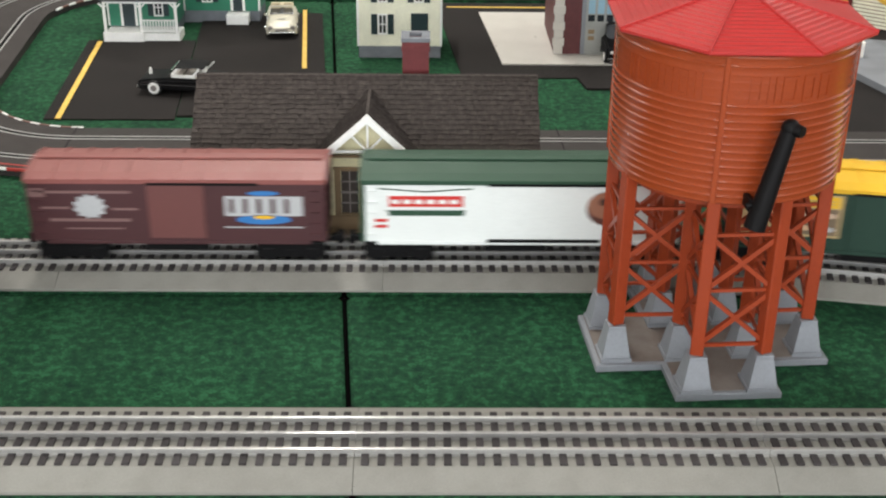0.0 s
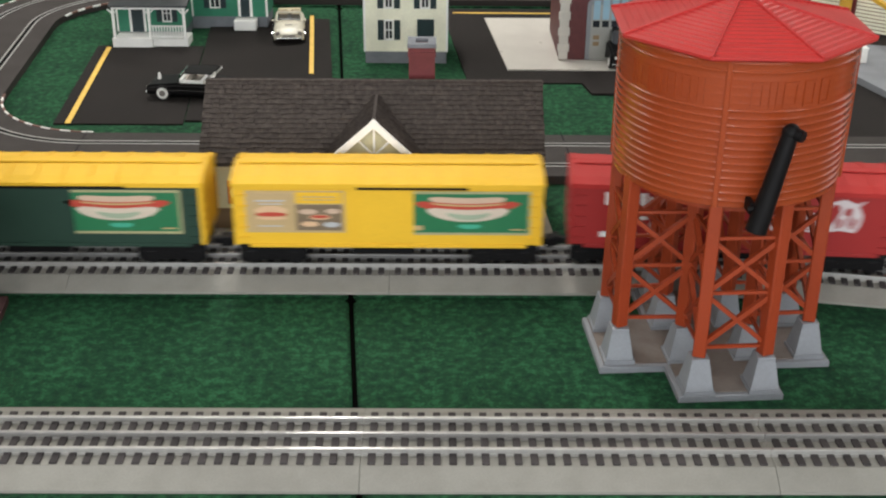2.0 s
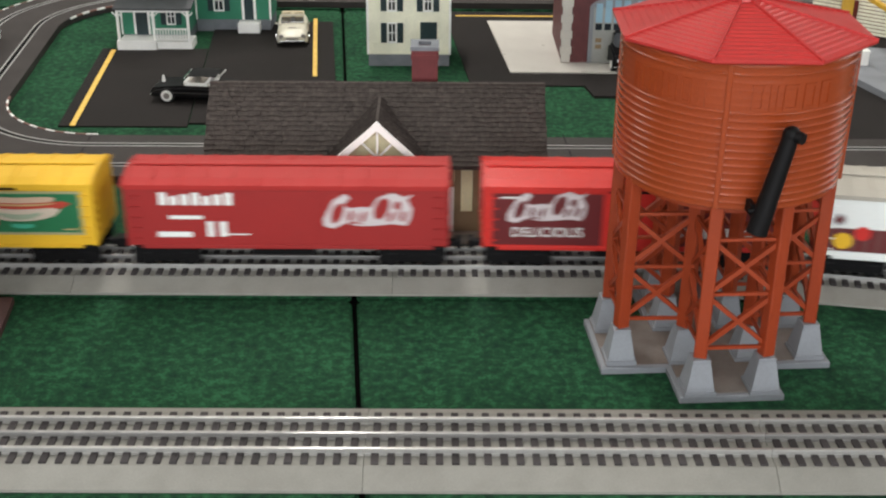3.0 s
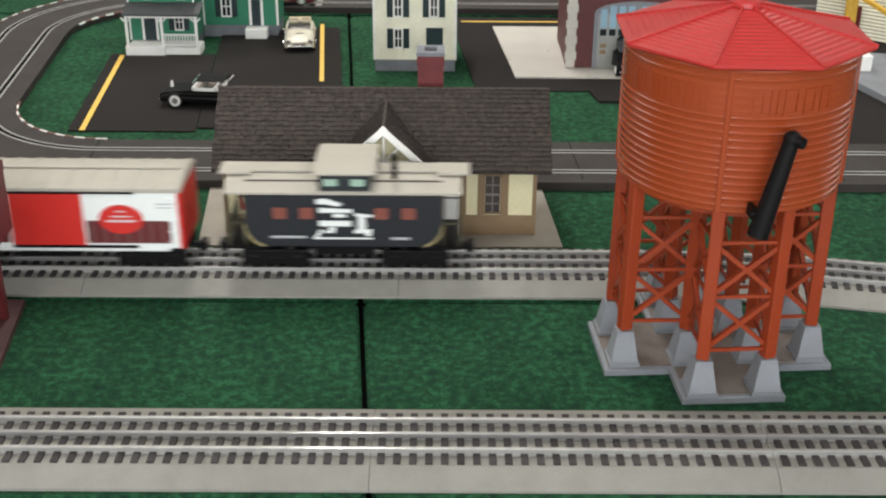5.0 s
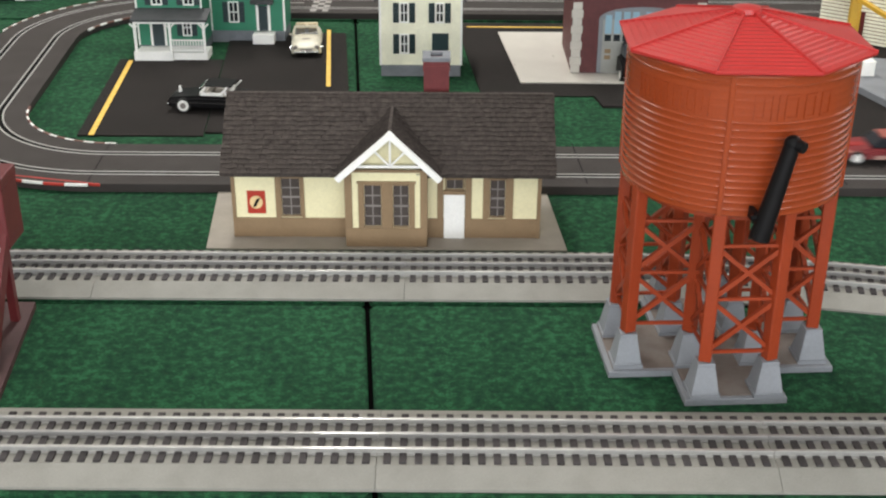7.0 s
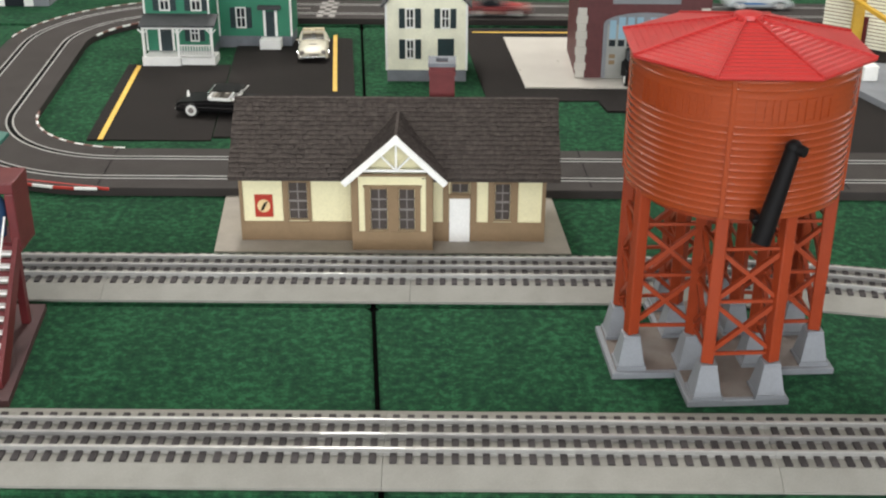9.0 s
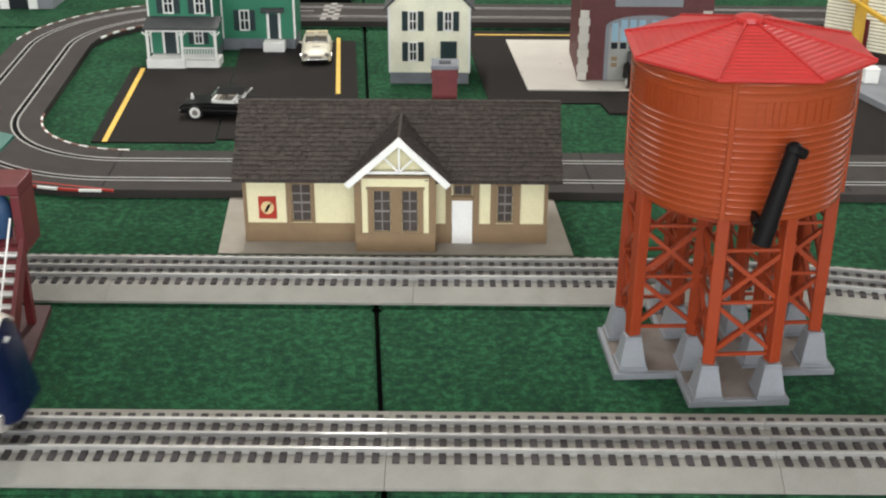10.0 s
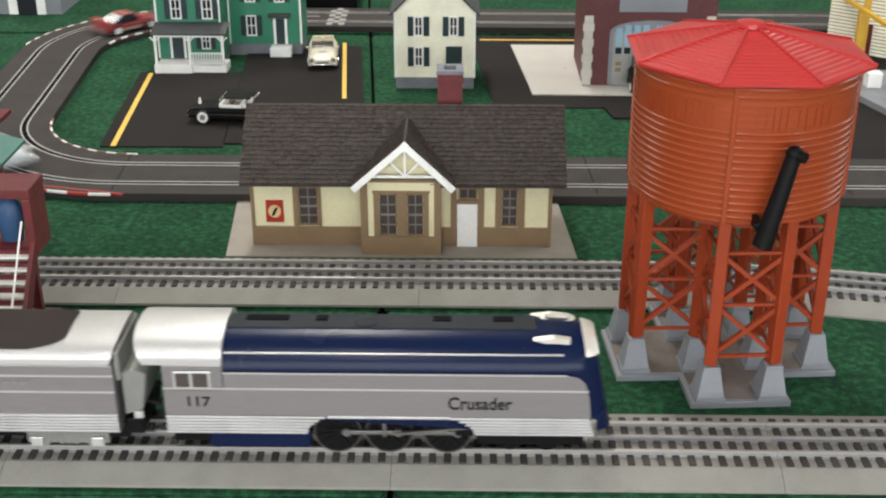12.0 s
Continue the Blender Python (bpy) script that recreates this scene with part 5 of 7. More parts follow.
P_BROWN, P_BROWNROOF = paint("maroon_car_paint", (0.052, 0.0125, 0.0145), 0.55), paint("oxide_roof_paint", (0.24, 0.075, 0.065), 0.5)
P_DOORBROWN = paint("oxide_door_paint", (0.13, 0.045, 0.042))
P_WHITE, P_GREENROOF = paint("white_car_paint", (0.74, 0.76, 0.74)), paint("green_car_paint", (0.014, 0.055, 0.027), 0.6)
P_DKGREEN, P_YELLOW = paint("dark_green_car_paint", (0.0045, 0.030, 0.017), 0.7), paint("yellow_car_paint", (0.72, 0.42, 0.014), 0.65)
# the roof's red is set brighter than the red of the sides
P_RED, P_REDROOF = paint("red_car_paint", (0.285, 0.009, 0.008), 0.55), paint("brighter_red_roof", (0.38, 0.014, 0.011), 0.7)
P_BRIGHT, P_DKRED = paint("bright_red_paint", (0.55, 0.022, 0.016)), paint("dark_red_paint", (0.115, 0.010, 0.012))
P_TANPANEL, P_PALEGREEN = paint("tan_poster", (0.46, 0.33, 0.155)), paint("green_poster", (0.015, 0.14, 0.055))
P_BUNCREAM, P_BUNSHADE = paint("cream_bun_print", (0.55, 0.46, 0.37)), paint("grey_green_print", (0.30, 0.36, 0.26))
P_LEFTPRINT = paint("light_tan_print", (0.45, 0.32, 0.16))
P_DULLPRINT = paint("dull_pink_print", (0.19, 0.105, 0.10))
P_SOFTWHITE = paint("soft_white_print", (0.56, 0.50, 0.51))
P_BUNPALE, P_PICTURE = paint("pale_bun_print", (0.52, 0.37, 0.27)), paint("brown_picture_print", (0.17, 0.12, 0.075))
P_POSTEREDGE, P_TEALPRINT = paint("dull_olive_border", (0.34, 0.32, 0.17)), paint("teal_print", (0.05, 0.34, 0.22))
P_BUN, P_SAUSAGE = paint("bun_print", (0.62, 0.40, 0.24)), paint("sausage_print", (0.42, 0.05, 0.03))
P_SILVERPRINT, P_BLUEPRINT = paint("silver_print", (0.42, 0.42, 0.43)), paint("blue_print", (0.03, 0.16, 0.42))
P_GLAZE = paint("glaze_brown", (0.30, 0.130, 0.080))
P_DONUT, P_DONUTHOLE = paint("doughnut_brown", (0.10, 0.030, 0.020)), paint("doughnut_dark", (0.05, 0.018, 0.012))
P_GREYROOF = paint("light_grey_roof", (0.40, 0.37, 0.315), 0.75)
P_CUPOLA, P_PALEPANE = paint("dark_cupola_paint", (0.016, 0.022, 0.024)), paint("pale_green_glass", (0.30, 0.42, 0.34), 0.3)
P_BROWNEND, M_BRASS = paint("olive_brown_paint", (0.060, 0.052, 0.030)), surface("dull_brass", (0.36, 0.29, 0.14), 0.5, 0.3)
P_NAVY = paint("black_caboose_paint", (0.007, 0.008, 0.012), 0.5)


def bars(parent, rows_, mat_, level=1, name="print_bar"):
    for r in rows_:
        decal(parent, name, rect(*r), mat_, level)


def poster_pair(car, xa, xb):
    """A tan poster with small prints, and a green one with a frankfurter in its bun."""
    p1 = decal(car, "poster", rect(xa - 0.0385, xa + 0.0385, 0.0335, 0.0690), P_TANPANEL, 1, "tan poster with small unreadable print")
    bars(p1, [(xa - 0.0365, xa - 0.0015, 0.0358, 0.0672)], P_LEFTPRINT, 2)
    decal(p1, "bun", oval(xa - 0.0185, 0.0520, 0.0125, 0.0042), P_BUN, 3)
    decal(p1, "sausage", oval(xa - 0.0185, 0.0492, 0.0120, 0.0019), P_SAUSAGE, 4)
    decal(p1, "bun", oval(xa - 0.0185, 0.0462, 0.0115, 0.0016), P_BUN, 4)
    bars(p1, [(xa - 0.031, xa - 0.008, 0.0600, 0.0612), (xa - 0.028, xa - 0.010, 0.0575, 0.0583), (xa - 0.029, xa - 0.010, 0.0388, 0.0396)], P_SILVERPRINT, 3)
    bars(p1, [(xa + 0.0005, xa + 0.0365, 0.0585, 0.0678)], P_YELLOW, 2)
    bars(p1, [(xa + 0.0050, xa + 0.0320, 0.0636, 0.0646), (xa + 0.0050, xa + 0.0320, 0.0612, 0.0620)], P_TANPANEL, 3)
    bars(p1, [(xa + 0.0005, xa + 0.0365, 0.0355, 0.0575)], P_PICTURE, 2)
    for dx, z, rx, mat_ in ((0.010, 0.0515, 0.0075, P_BUNPALE), (0.019, 0.0470, 0.0085, P_BUN), (0.029, 0.0520, 0.0060, P_BUNPALE), (0.011, 0.0410, 0.0070, P_BUN), (0.028, 0.0405, 0.0065, P_SILVERPRINT)):
        decal(p1, "small_picture", oval(xa + dx, z, rx, 0.0022, 16), mat_, 3)
    decal(p1, "sausage", oval(xa + 0.0190, 0.0474, 0.0070, 0.0013), P_SAUSAGE, 4)
    p2 = decal(car, "poster", rect(xb - 0.0490, xb + 0.0490, 0.0320, 0.0690), P_PALEGREEN, 1, "green poster with a frankfurter in a bun")
    for r in ((xb - 0.0490, xb + 0.0490, 0.0320, 0.0340), (xb - 0.0490, xb + 0.0490, 0.0670, 0.0690), (xb - 0.0490, xb - 0.0470, 0.0341, 0.0669), (xb + 0.0470, xb + 0.0490, 0.0341, 0.0669)):
        decal(p2, "poster_edge", rect(*r), P_POSTEREDGE, 2)
    def bent(x0, x1, z0, thick, sag, tip):
        top, low = [], []
        for q in range(17):
            u = -1 + q / 8
            x, z = xb + (x0 + x1) / 2 + (x1 - x0) / 2 * u, z0 + sag * u * u
            half = thick * max(0.0, 1 - abs(u) ** tip) ** 0.5
            top.append((x, z + half)); low.append((x, z - half))
        return top[::-1] + low[1:-1]
    decal(p2, "bun", bent(-0.0310, 0.0300, 0.0606, 0.0030, 0.0022, 4), P_BUNPALE, 2)
    decal(p2, "sausage", bent(-0.0415, 0.0410, 0.0556, 0.0032, 0.0034, 8), P_SAUSAGE, 3)
    decal(p2, "bun", bent(-0.0325, 0.0325, 0.0488, 0.0050, 0.0046, 3), P_BUNCREAM, 4)
    decal(p2, "bun_shade", bent(-0.0170, 0.0180, 0.0474, 0.0022, 0.0034, 3), P_BUNSHADE, 5)
    decal(p2, "mustard", bent(-0.0300, 0.0300, 0.0574, 0.0007, 0.0020, 4), P_TANPANEL, 5)
    decal(p2, "leaf", bent(-0.0080, 0.0110, 0.0392, 0.0018, 0.0006, 3), P_TEALPRINT, 2)
    bars(p2, [(xb + 0.0330, xb + 0.0440, 0.0362, 0.0372), (xb - 0.0440, xb - 0.0350, 0.0360, 0.0400)], P_TANPANEL, 2)


def script_logo(car, cx, cz, size, mat_, ground):
    """A flowing white mark drawn as plain slanting shapes, with slits of the ground colour."""
    def slanted(pts):
        return [(cx + size * (x + 0.30 * z), cz + size * z) for x, z in pts]
    wave = [(-0.98, -0.18), (-0.92, -0.36), (-0.70, -0.42), (-0.40, -0.30), (-0.05, -0.36), (0.30, -0.34), (0.62, -0.30), (0.95, -0.34), (1.00, -0.16)]
    crest = [(0.96, 0.08), (0.78, 0.30), (0.88, 0.44), (0.70, 0.36), (0.40, 0.47), (0.12, 0.36), (0.02, 0.10), (-0.20, 0.12), (-0.45, 0.08), (-0.62, 0.16), (-0.52, 0.34), (-0.66, 0.44), (-0.88, 0.28)]
    mark = decal(car, "logo_mark", slanted(wave + crest), mat_, 1, "flowing white mark of plain shapes")
    for x, z, rx, rz in ((-0.70, -0.04, 0.13, 0.25), (-0.40, -0.10, 0.05, 0.14), (-0.24, -0.13, 0.03, 0.12), (-0.08, -0.12, 0.05, 0.14), (0.27, 0.08, 0.16, 0.27), (0.52, -0.12, 0.05, 0.13), (0.68, -0.04, 0.03, 0.18), (0.83, -0.11, 0.05, 0.14), (0.60, 0.17, 0.08, 0.10)):
        decal(mark, "logo_slit", slanted([(x + rx * math.cos(math.pi * i / 8), z + rz * math.sin(math.pi * i / 8)) for i in range(16)]), ground, 2)
    decal(mark, "logo_tail", slanted([(-0.60, -0.36), (-0.30, -0.24), (0.00, -0.30), (-0.30, -0.29)]), ground, 2)


TRAIN = []  # thing, middle of the car along the line at the start, half the truck spacing

car = boxcar("maroon boxcar with oxide-red roof and pale prints", 0.232, P_BROWN, P_BROWNROOF, P_BROWN, P_DOORBROWN, (-0.0220, 0.0210))
decal(car, "ragged_print", [(-0.0665 + r * math.cos(math.pi * i / 11), 0.0520 + 0.8 * r * math.sin(math.pi * i / 11)) for i, r in enumerate([0.0135, 0.0105] * 11)], P_SILVERPRINT, 1, "pale ragged round print")
bars(car, [(-0.104, -0.035, 0.0630, 0.0650), (-0.104, -0.082, 0.0500, 0.0518), (-0.050, -0.030, 0.0490, 0.0508), (-0.098, -0.036, 0.0395, 0.0420), (-0.086, -0.042, 0.0330, 0.0342), (-0.112, -0.100, 0.0600, 0.0670)], P_DULLPRINT)
p1 = decal(car, "print_panel", rect(0.0365, 0.0960, 0.0445, 0.0610), P_SILVERPRINT, 1, "silver panel with plain bars for letters")
bars(p1, [(0.040 + 0.0105 * k, 0.0435 + 0.0105 * k, 0.0470, 0.0590) for k in range(5)], P_BROWN, 2)
decal(car, "print_oval", oval(0.0660, 0.0635, 0.0120, 0.0020), P_BLUEPRINT)
decal(car, "print_oval", oval(0.0660, 0.0415, 0.0210, 0.0040), P_BLUEPRINT)
decal(car, "print_oval", oval(0.0660, 0.0435, 0.0080, 0.0016), P_YELLOW, 2)
bars(car, [(0.036, 0.096, 0.0345, 0.0355)], P_SILVERPRINT)
TRAIN.append((car, -0.1895, 0.075))

car = boxcar("white refrigerator car with dark green roof and doughnut picture", 0.256, P_WHITE, P_GREENROOF, P_GREENROOF, P_WHITE, (-0.0280, 0.0400), ribs=False)
part("door_track", boxes((-0.028, 0.060, -HALF - 0.0022, -HALF - 0.0002, 0.0232, 0.0252)), M_BLACK, car, "black door track")
decal(car, "bow_print", [(-0.1120, 0.0680), (-0.0760, 0.0650), (-0.0400, 0.0680), (-0.0440, 0.0580), (-0.1080, 0.0580)], P_WHITE, 1)
decal(car, "print_line", [(-0.1120, 0.0686), (-0.0760, 0.0660), (-0.0400, 0.0686), (-0.0400, 0.0676), (-0.0760, 0.0650), (-0.1120, 0.0676)], P_GREENROOF, 2)
bars(car, [(-0.1060, -0.0450, 0.0490, 0.0500), (-0.1040, -0.0460, 0.0455, 0.0490)], P_GREENROOF, 2)
bars(car, [(-0.1040, -0.0470, 0.0530, 0.0620)], P_BRIGHT, 2)
bars(car, [(-0.1020 + 0.0090 * k, -0.0960 + 0.0090 * k, 0.0555, 0.0590) for k in range(6)], P_WHITE, 3)
bars(car, [(-0.1150, -0.1050, 0.0400, 0.0425), (-0.1150, -0.1050, 0.0350, 0.0375)], P_BRIGHT, 1)
dough = decal(car, "doughnut", oval(0.0635, 0.0518, 0.0154, 0.0142), P_DONUT, 1, "brown glazed doughnut picture")
decal(dough, "glaze", oval(0.0635, 0.0544, 0.0150, 0.0112), P_GLAZE, 2, "lighter brown glaze")
decal(dough, "doughnut_hole", oval(0.0622, 0.0576, 0.0046, 0.0034), P_DONUTHOLE, 3, "dark hole of the doughnut picture")
decal(dough, "shine", oval(0.0690, 0.0530, 0.0040, 0.0012), P_BUN, 3)
TRAIN.append((car, 0.0765, 0.090))

car = boxcar("dark green refrigerator car with yellow roof and food posters", 0.263, P_DKGREEN, P_YELLOW, P_YELLOW, P_DKGREEN, (-0.028, 0.028))
poster_pair(car, -0.0730, 0.0630)
TRAIN.append((car, 0.3580, 0.088))

car = boxcar("yellow refrigerator car with food posters", 0.246, P_YELLOW, P_YELLOW, P_YELLOW, P_YELLOW, (-0.024, 0.020))
poster_pair(car, -0.0720, 0.0620)
TRAIN.append((car, 0.6300, 0.080))

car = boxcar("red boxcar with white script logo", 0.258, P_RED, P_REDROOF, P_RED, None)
part("door", boxes((-0.020, 0.026, -HALF - 0.0008, -HALF, FLOOR + 0.003, EAVE - 0.003), bev=0.0002), P_RED, car)
bars(car, [(-0.0990 + 0.0085 * k, -0.0930 + 0.0085 * k, 0.0580, 0.0580 + (0.0105, 0.0075, 0.0090)[k % 3]) for k in range(7)], P_WHITE)
bars(car, [(-0.092, -0.066, 0.0460, 0.0490), (-0.1020, -0.0750, 0.0305, 0.0350), (-0.0630, -0.0575, 0.0310, 0.0440), (-0.0530, -0.0475, 0.0310, 0.0440), (-0.047, -0.030, 0.0325, 0.0335)], P_WHITE)
script_logo(car, 0.0640, 0.0530, 0.0345, P_SOFTWHITE, P_RED)
TRAIN.append((car, 0.9005, 0.082))

car = boxcar("bright red boxcar with dark red side panels", 0.244, P_BRIGHT, P_BRIGHT, P_BRIGHT, P_BRIGHT, (-0.022, 0.022))
for x0, x1 in ((-0.112, -0.026), (0.026, 0.112)):
    decal(car, "side_panel", rect(x0, x1, 0.0250, 0.0690), P_DKRED, 1, "dark red side panel")
HALF += 0.0004
script_logo(car, -0.0690, 0.0570, 0.0305, P_SOFTWHITE, P_DKRED)
HALF -= 0.0004
lettering("lettering", "DELICIOUS", 0.0115, pose(-0.0690, -HALF - 0.0009, 0.0325, 90), P_WHITE, car)
bars(car, [(0.036 + 0.0085 * k, 0.0425 + 0.0085 * k, 0.0325, 0.0410) for k in range(8)], P_WHITE, 2)
bars(car, [(-0.1060, -0.0880, 0.0650, 0.0662)], P_WHITE, 2)
TRAIN.append((car, 1.1740, 0.080))

car = boxcar("white and maroon boxcar with red doors and round red logo", 0.218, P_WHITE, P_GREYROOF, P_BRIGHT, P_BRIGHT, (-0.030, 0.028))
for x0, x1 in ((-0.105, -0.032), (0.030, 0.0965)):
    decal(car, "side_panel", rect(x0, x1, 0.0275, 0.0470), P_DKRED, 1, "maroon lower panel")
bars(car, [(x0 + 0.0092 * k, x0 + 0.0040 + 0.0092 * k, 0.0275, 0.0470) for x0 in (-0.1000, 0.0330) for k in range(7)], P_DOORBROWN, 2)
decal(car, "round_logo", oval(0.0580, 0.0485, 0.0175, 0.0125), P_BRIGHT, 3, "round red logo")
bars(car, [(0.0465, 0.0695, 0.0462, 0.0480), (0.0540, 0.0620, 0.0548, 0.0560), (0.0500, 0.0660, 0.0505, 0.0517)], P_SOFTWHITE, 4)
decal(car, "round_logo", oval(-0.088, 0.0365, 0.0075, 0.0070), P_YELLOW, 3)
decal(car, "round_logo", oval(-0.0740, 0.0435, 0.0062, 0.0060), P_BRIGHT, 3)
decal(car, "round_logo", oval(-0.0930, 0.0545, 0.0055, 0.0050), P_SILVERPRINT, 3)
decal(car, "round_logo", oval(-0.0930, 0.0545, 0.0035, 0.0032), P_DKRED, 4)
part("door_track", boxes((-0.030, 0.070, -HALF - 0.0022, -HALF - 0.0002, 0.0238, 0.0256)), M_BLACK, car, "black door track")
bars(car, [(0.086, 0.100, 0.0610, 0.0620), (0.086, 0.100, 0.0580, 0.0588)], P_SILVERPRINT, 1)
TRAIN.append((car, 1.4275, 0.070))

# caboose
caboose = thing("caboose", pose(0, 0, 0), "black toy caboose with light grey roof and white emblem", "caboose", "freight train cars")
ALONG = Matrix(((0, 0, 1, 0), (1, 0, 0, 0), (0, 1, 0, 0), (0, 0, 0, 1)))
bm = bmesh.new()
prism(bm, [(-0.0780, 0.0715), (-0.0780, 0.0400), (-0.0735, 0.0310), (-0.0650, 0.0250), (0.0650, 0.0250), (0.0735, 0.0310), (0.0780, 0.0400), (0.0780, 0.0715)], -0.0290, 0.0290, m=FACE)
body = part("body", bm, P_NAVY, caboose)
for k in range(26):
    x = -0.0740 + 0.00592 * k
    z0 = 0.0260 if abs(x) < 0.064 else 0.0330
    part("side_board", boxes((x - 0.0026, x + 0.0026, -0.0293, -0.0288, z0, 0.0700)), P_NAVY, body)
bm = bmesh.new()
prism(bm, [(-0.0325, 0.0712), (-0.0325, 0.0730), (-0.0200, 0.0778), (0, 0.0796), (0.0200, 0.0778), (0.0325, 0.0730), (0.0325, 0.0712)], -0.0930, 0.0930, m=ALONG)
cab_roof_ = part("roof", bm, P_GREYROOF, caboose, "light grey roof")
for x0, x1 in ((-0.0780, -0.0195), (0.0230, 0.0780)):
    bm = bmesh.new()
    box(bm, x0, x1, -0.0062, 0.0062, 0.0800, 0.0812)
    part("running_board", bm, P_GREYROOF, cab_roof_)
    part("roof_joint", boxes((x0, x1, -0.0206, -0.0196, 0.0775, 0.0786)), M_PANE, cab_roof_, "dark joint along the roof")
for s in (-1, 1):
    part("end_board", boxes((*sorted((s * 0.0740, s * 0.1000)), -0.0120, 0.0120, 0.0797, 0.0815), bev=0.0004), P_GREYROOF, cab_roof_)
cup = part("cupola", boxes((-0.0184, 0.0215, -0.0308, 0.0308, 0.0700, 0.0876), bev=0.0006), P_CUPOLA, caboose, "dark green-grey cupola")
for x in (-0.0095, 0.0118):
    win = part("cupola_window", boxes((x - 0.0070, x + 0.0070, -0.0318, -0.0306, 0.0772, 0.0850), bev=0.0003), P_NAVY, cup)
    part("pane", boxes((x - 0.0055, x + 0.0055, -0.0322, -0.0319, 0.0784, 0.0842)), P_PALEPANE, win, "pale glass pane")
bm = bmesh.new()
prism(bm, [(-0.0330, 0.0878), (-0.0330, 0.0890), (-0.016, 0.0915), (0, 0.0922), (0.016, 0.0915), (0.0330, 0.0890), (0.0330, 0.0878)], -0.0225, 0.0258, m=ALONG)
part("cupola_roof", bm, P_GREYROOF, cup)
bm = bmesh.new()
cyl(bm, (0.0400, -0.0140, 0.0765), (0.0400, -0.0140, 0.0960), 0.0020, None, 12)
cyl(bm, (0.0400, -0.0140, 0.0945), (0.0400, -0.0140, 0.0980), 0.0032, None, 12)
cyl(bm, (0.0400, -0.0140, 0.0860), (0.0400, -0.0140, 0.0875), 0.0028, None, 12)
part("stove_pipe", bm, M_BLACK, caboose, smooth=True)
# a faint glow is put into the panes; no lamp stands inside
M_WARM = glowing("glowing_caboose_pane", (1.0, 0.26, 0.14), 0.045)
M_WARM.node_tree.nodes["Principled BSDF"].inputs["Base Color"].default_value = (0.15, 0.040, 0.028, 1)
HALF_KEEP, HALF = HALF, 0.0294
for x in (-0.0505, -0.0294, 0.0300, 0.0514):
    fr_ = decal(caboose, "window", rect(x - 0.0068, x + 0.0068, 0.0480, 0.0602), P_NAVY, 1)
    decal(fr_, "pane", rect(x - 0.0054, x + 0.0054, 0.0494, 0.0590), M_WARM, 2, "small reddish pane with a faint glow of its own")
# slanting white emblem of two joined marks, and the line beneath it
for pts in (((-0.0215, 0.0660), (-0.0150, 0.0672), (-0.0010, 0.0628), (-0.0040, 0.0600), (-0.0150, 0.0622), (-0.0215, 0.0622)),
            ((-0.0195, 0.0590), (0.0070, 0.0578), (0.0070, 0.0548), (-0.0195, 0.0548)),
            ((-0.0085, 0.0540), (0.0020, 0.0535), (0.0020, 0.0508), (-0.0085, 0.0508)),
            ((-0.0195, 0.0478), (0.0060, 0.0478), (0.0060, 0.0430), (-0.0195, 0.0430)),
            ((-0.0130, 0.0420), (-0.0060, 0.0420), (-0.0080, 0.0372), (-0.0150, 0.0372), (-0.0160, 0.0388), (-0.0110, 0.0394)),
            ((0.0085, 0.0545), (0.0230, 0.0530), (0.0230, 0.0508), (0.0085, 0.0520)),
            ((0.0115, 0.0515), (0.0170, 0.0512), (0.0175, 0.0400), (0.0110, 0.0400)),
            ((0.0080, 0.0400), (0.0230, 0.0405), (0.0210, 0.0345), (0.0175, 0.0345), (0.0165, 0.0372), (0.0080, 0.0368)),
            ((-0.0250, 0.0318), (0.0230, 0.0318), (0.0230, 0.0332), (-0.0205, 0.0332), (-0.0165, 0.0400), (-0.0190, 0.0400))):
    decal(caboose, "emblem_stroke", pts, P_WHITE, 1)
bars(caboose, [(-0.0585, -0.0300, 0.0325, 0.0345), (0.0375, 0.0525, 0.0315, 0.0335)], P_SILVERPRINT)
HALF = HALF_KEEP
for s in (-1, 1):
    x, xe = s * 0.0780, s * 0.0925
    part("end_platform", boxes((*sorted((s * 0.0600, xe)), -0.0270, 0.0270, 0.0215, 0.0240)), M_BLACK, caboose)
    part("end_wall", boxes((*sorted((x, s * 0.0795)), -0.0270, 0.0270, 0.0250, 0.0712)), P_BROWNEND, caboose, "brown end wall")
    bm = bmesh.new()
    for y in (-0.026, 0.026):
        beam(bm, (xe, y, 0.0240), (xe, y, 0.0712), 0.0014, 0.0014)
        beam(bm, (xe, y, 0.0440), (x, y, 0.0440), 0.0012, 0.0012)
        for k in range(4):
            beam(bm, (xe, y * k / 4, 0.0240), (xe, y * k / 4, 0.0440), 0.0012, 0.0012)
    beam(bm, (xe, -0.026, 0.0440), (xe, 0.026, 0.0440), 0.0014, 0.0014)
    part("end_railing", bm, P_BROWNEND, caboose, "dark olive railing")
    bm = bmesh.new()
    way = [(s * 0.0790, 0.0440), (s * 0.0775, 0.0370), (s * 0.0720, 0.0295), (s * 0.0640, 0.0252)]
    for a, b in zip(way, way[1:]):
        cyl(bm, (a[0], -0.0300, a[1]), (b[0], -0.0300, b[1]), 0.0009, None, 8)
    part("grab_rail", bm, M_BRASS, caboose, "curved brass grab rail", smooth=True)
    truck(caboose, s * 0.0560)
    coupler(caboose, xe, s)
part("underframe", boxes((-0.076, 0.076, -0.012, 0.012, 0.0165, 0.0238), (-0.024, 0.024, -0.024, 0.024, 0.0150, 0.0238)), M_BLACK, caboose)
TRAIN.append((caboose, 1.6615, 0.056))

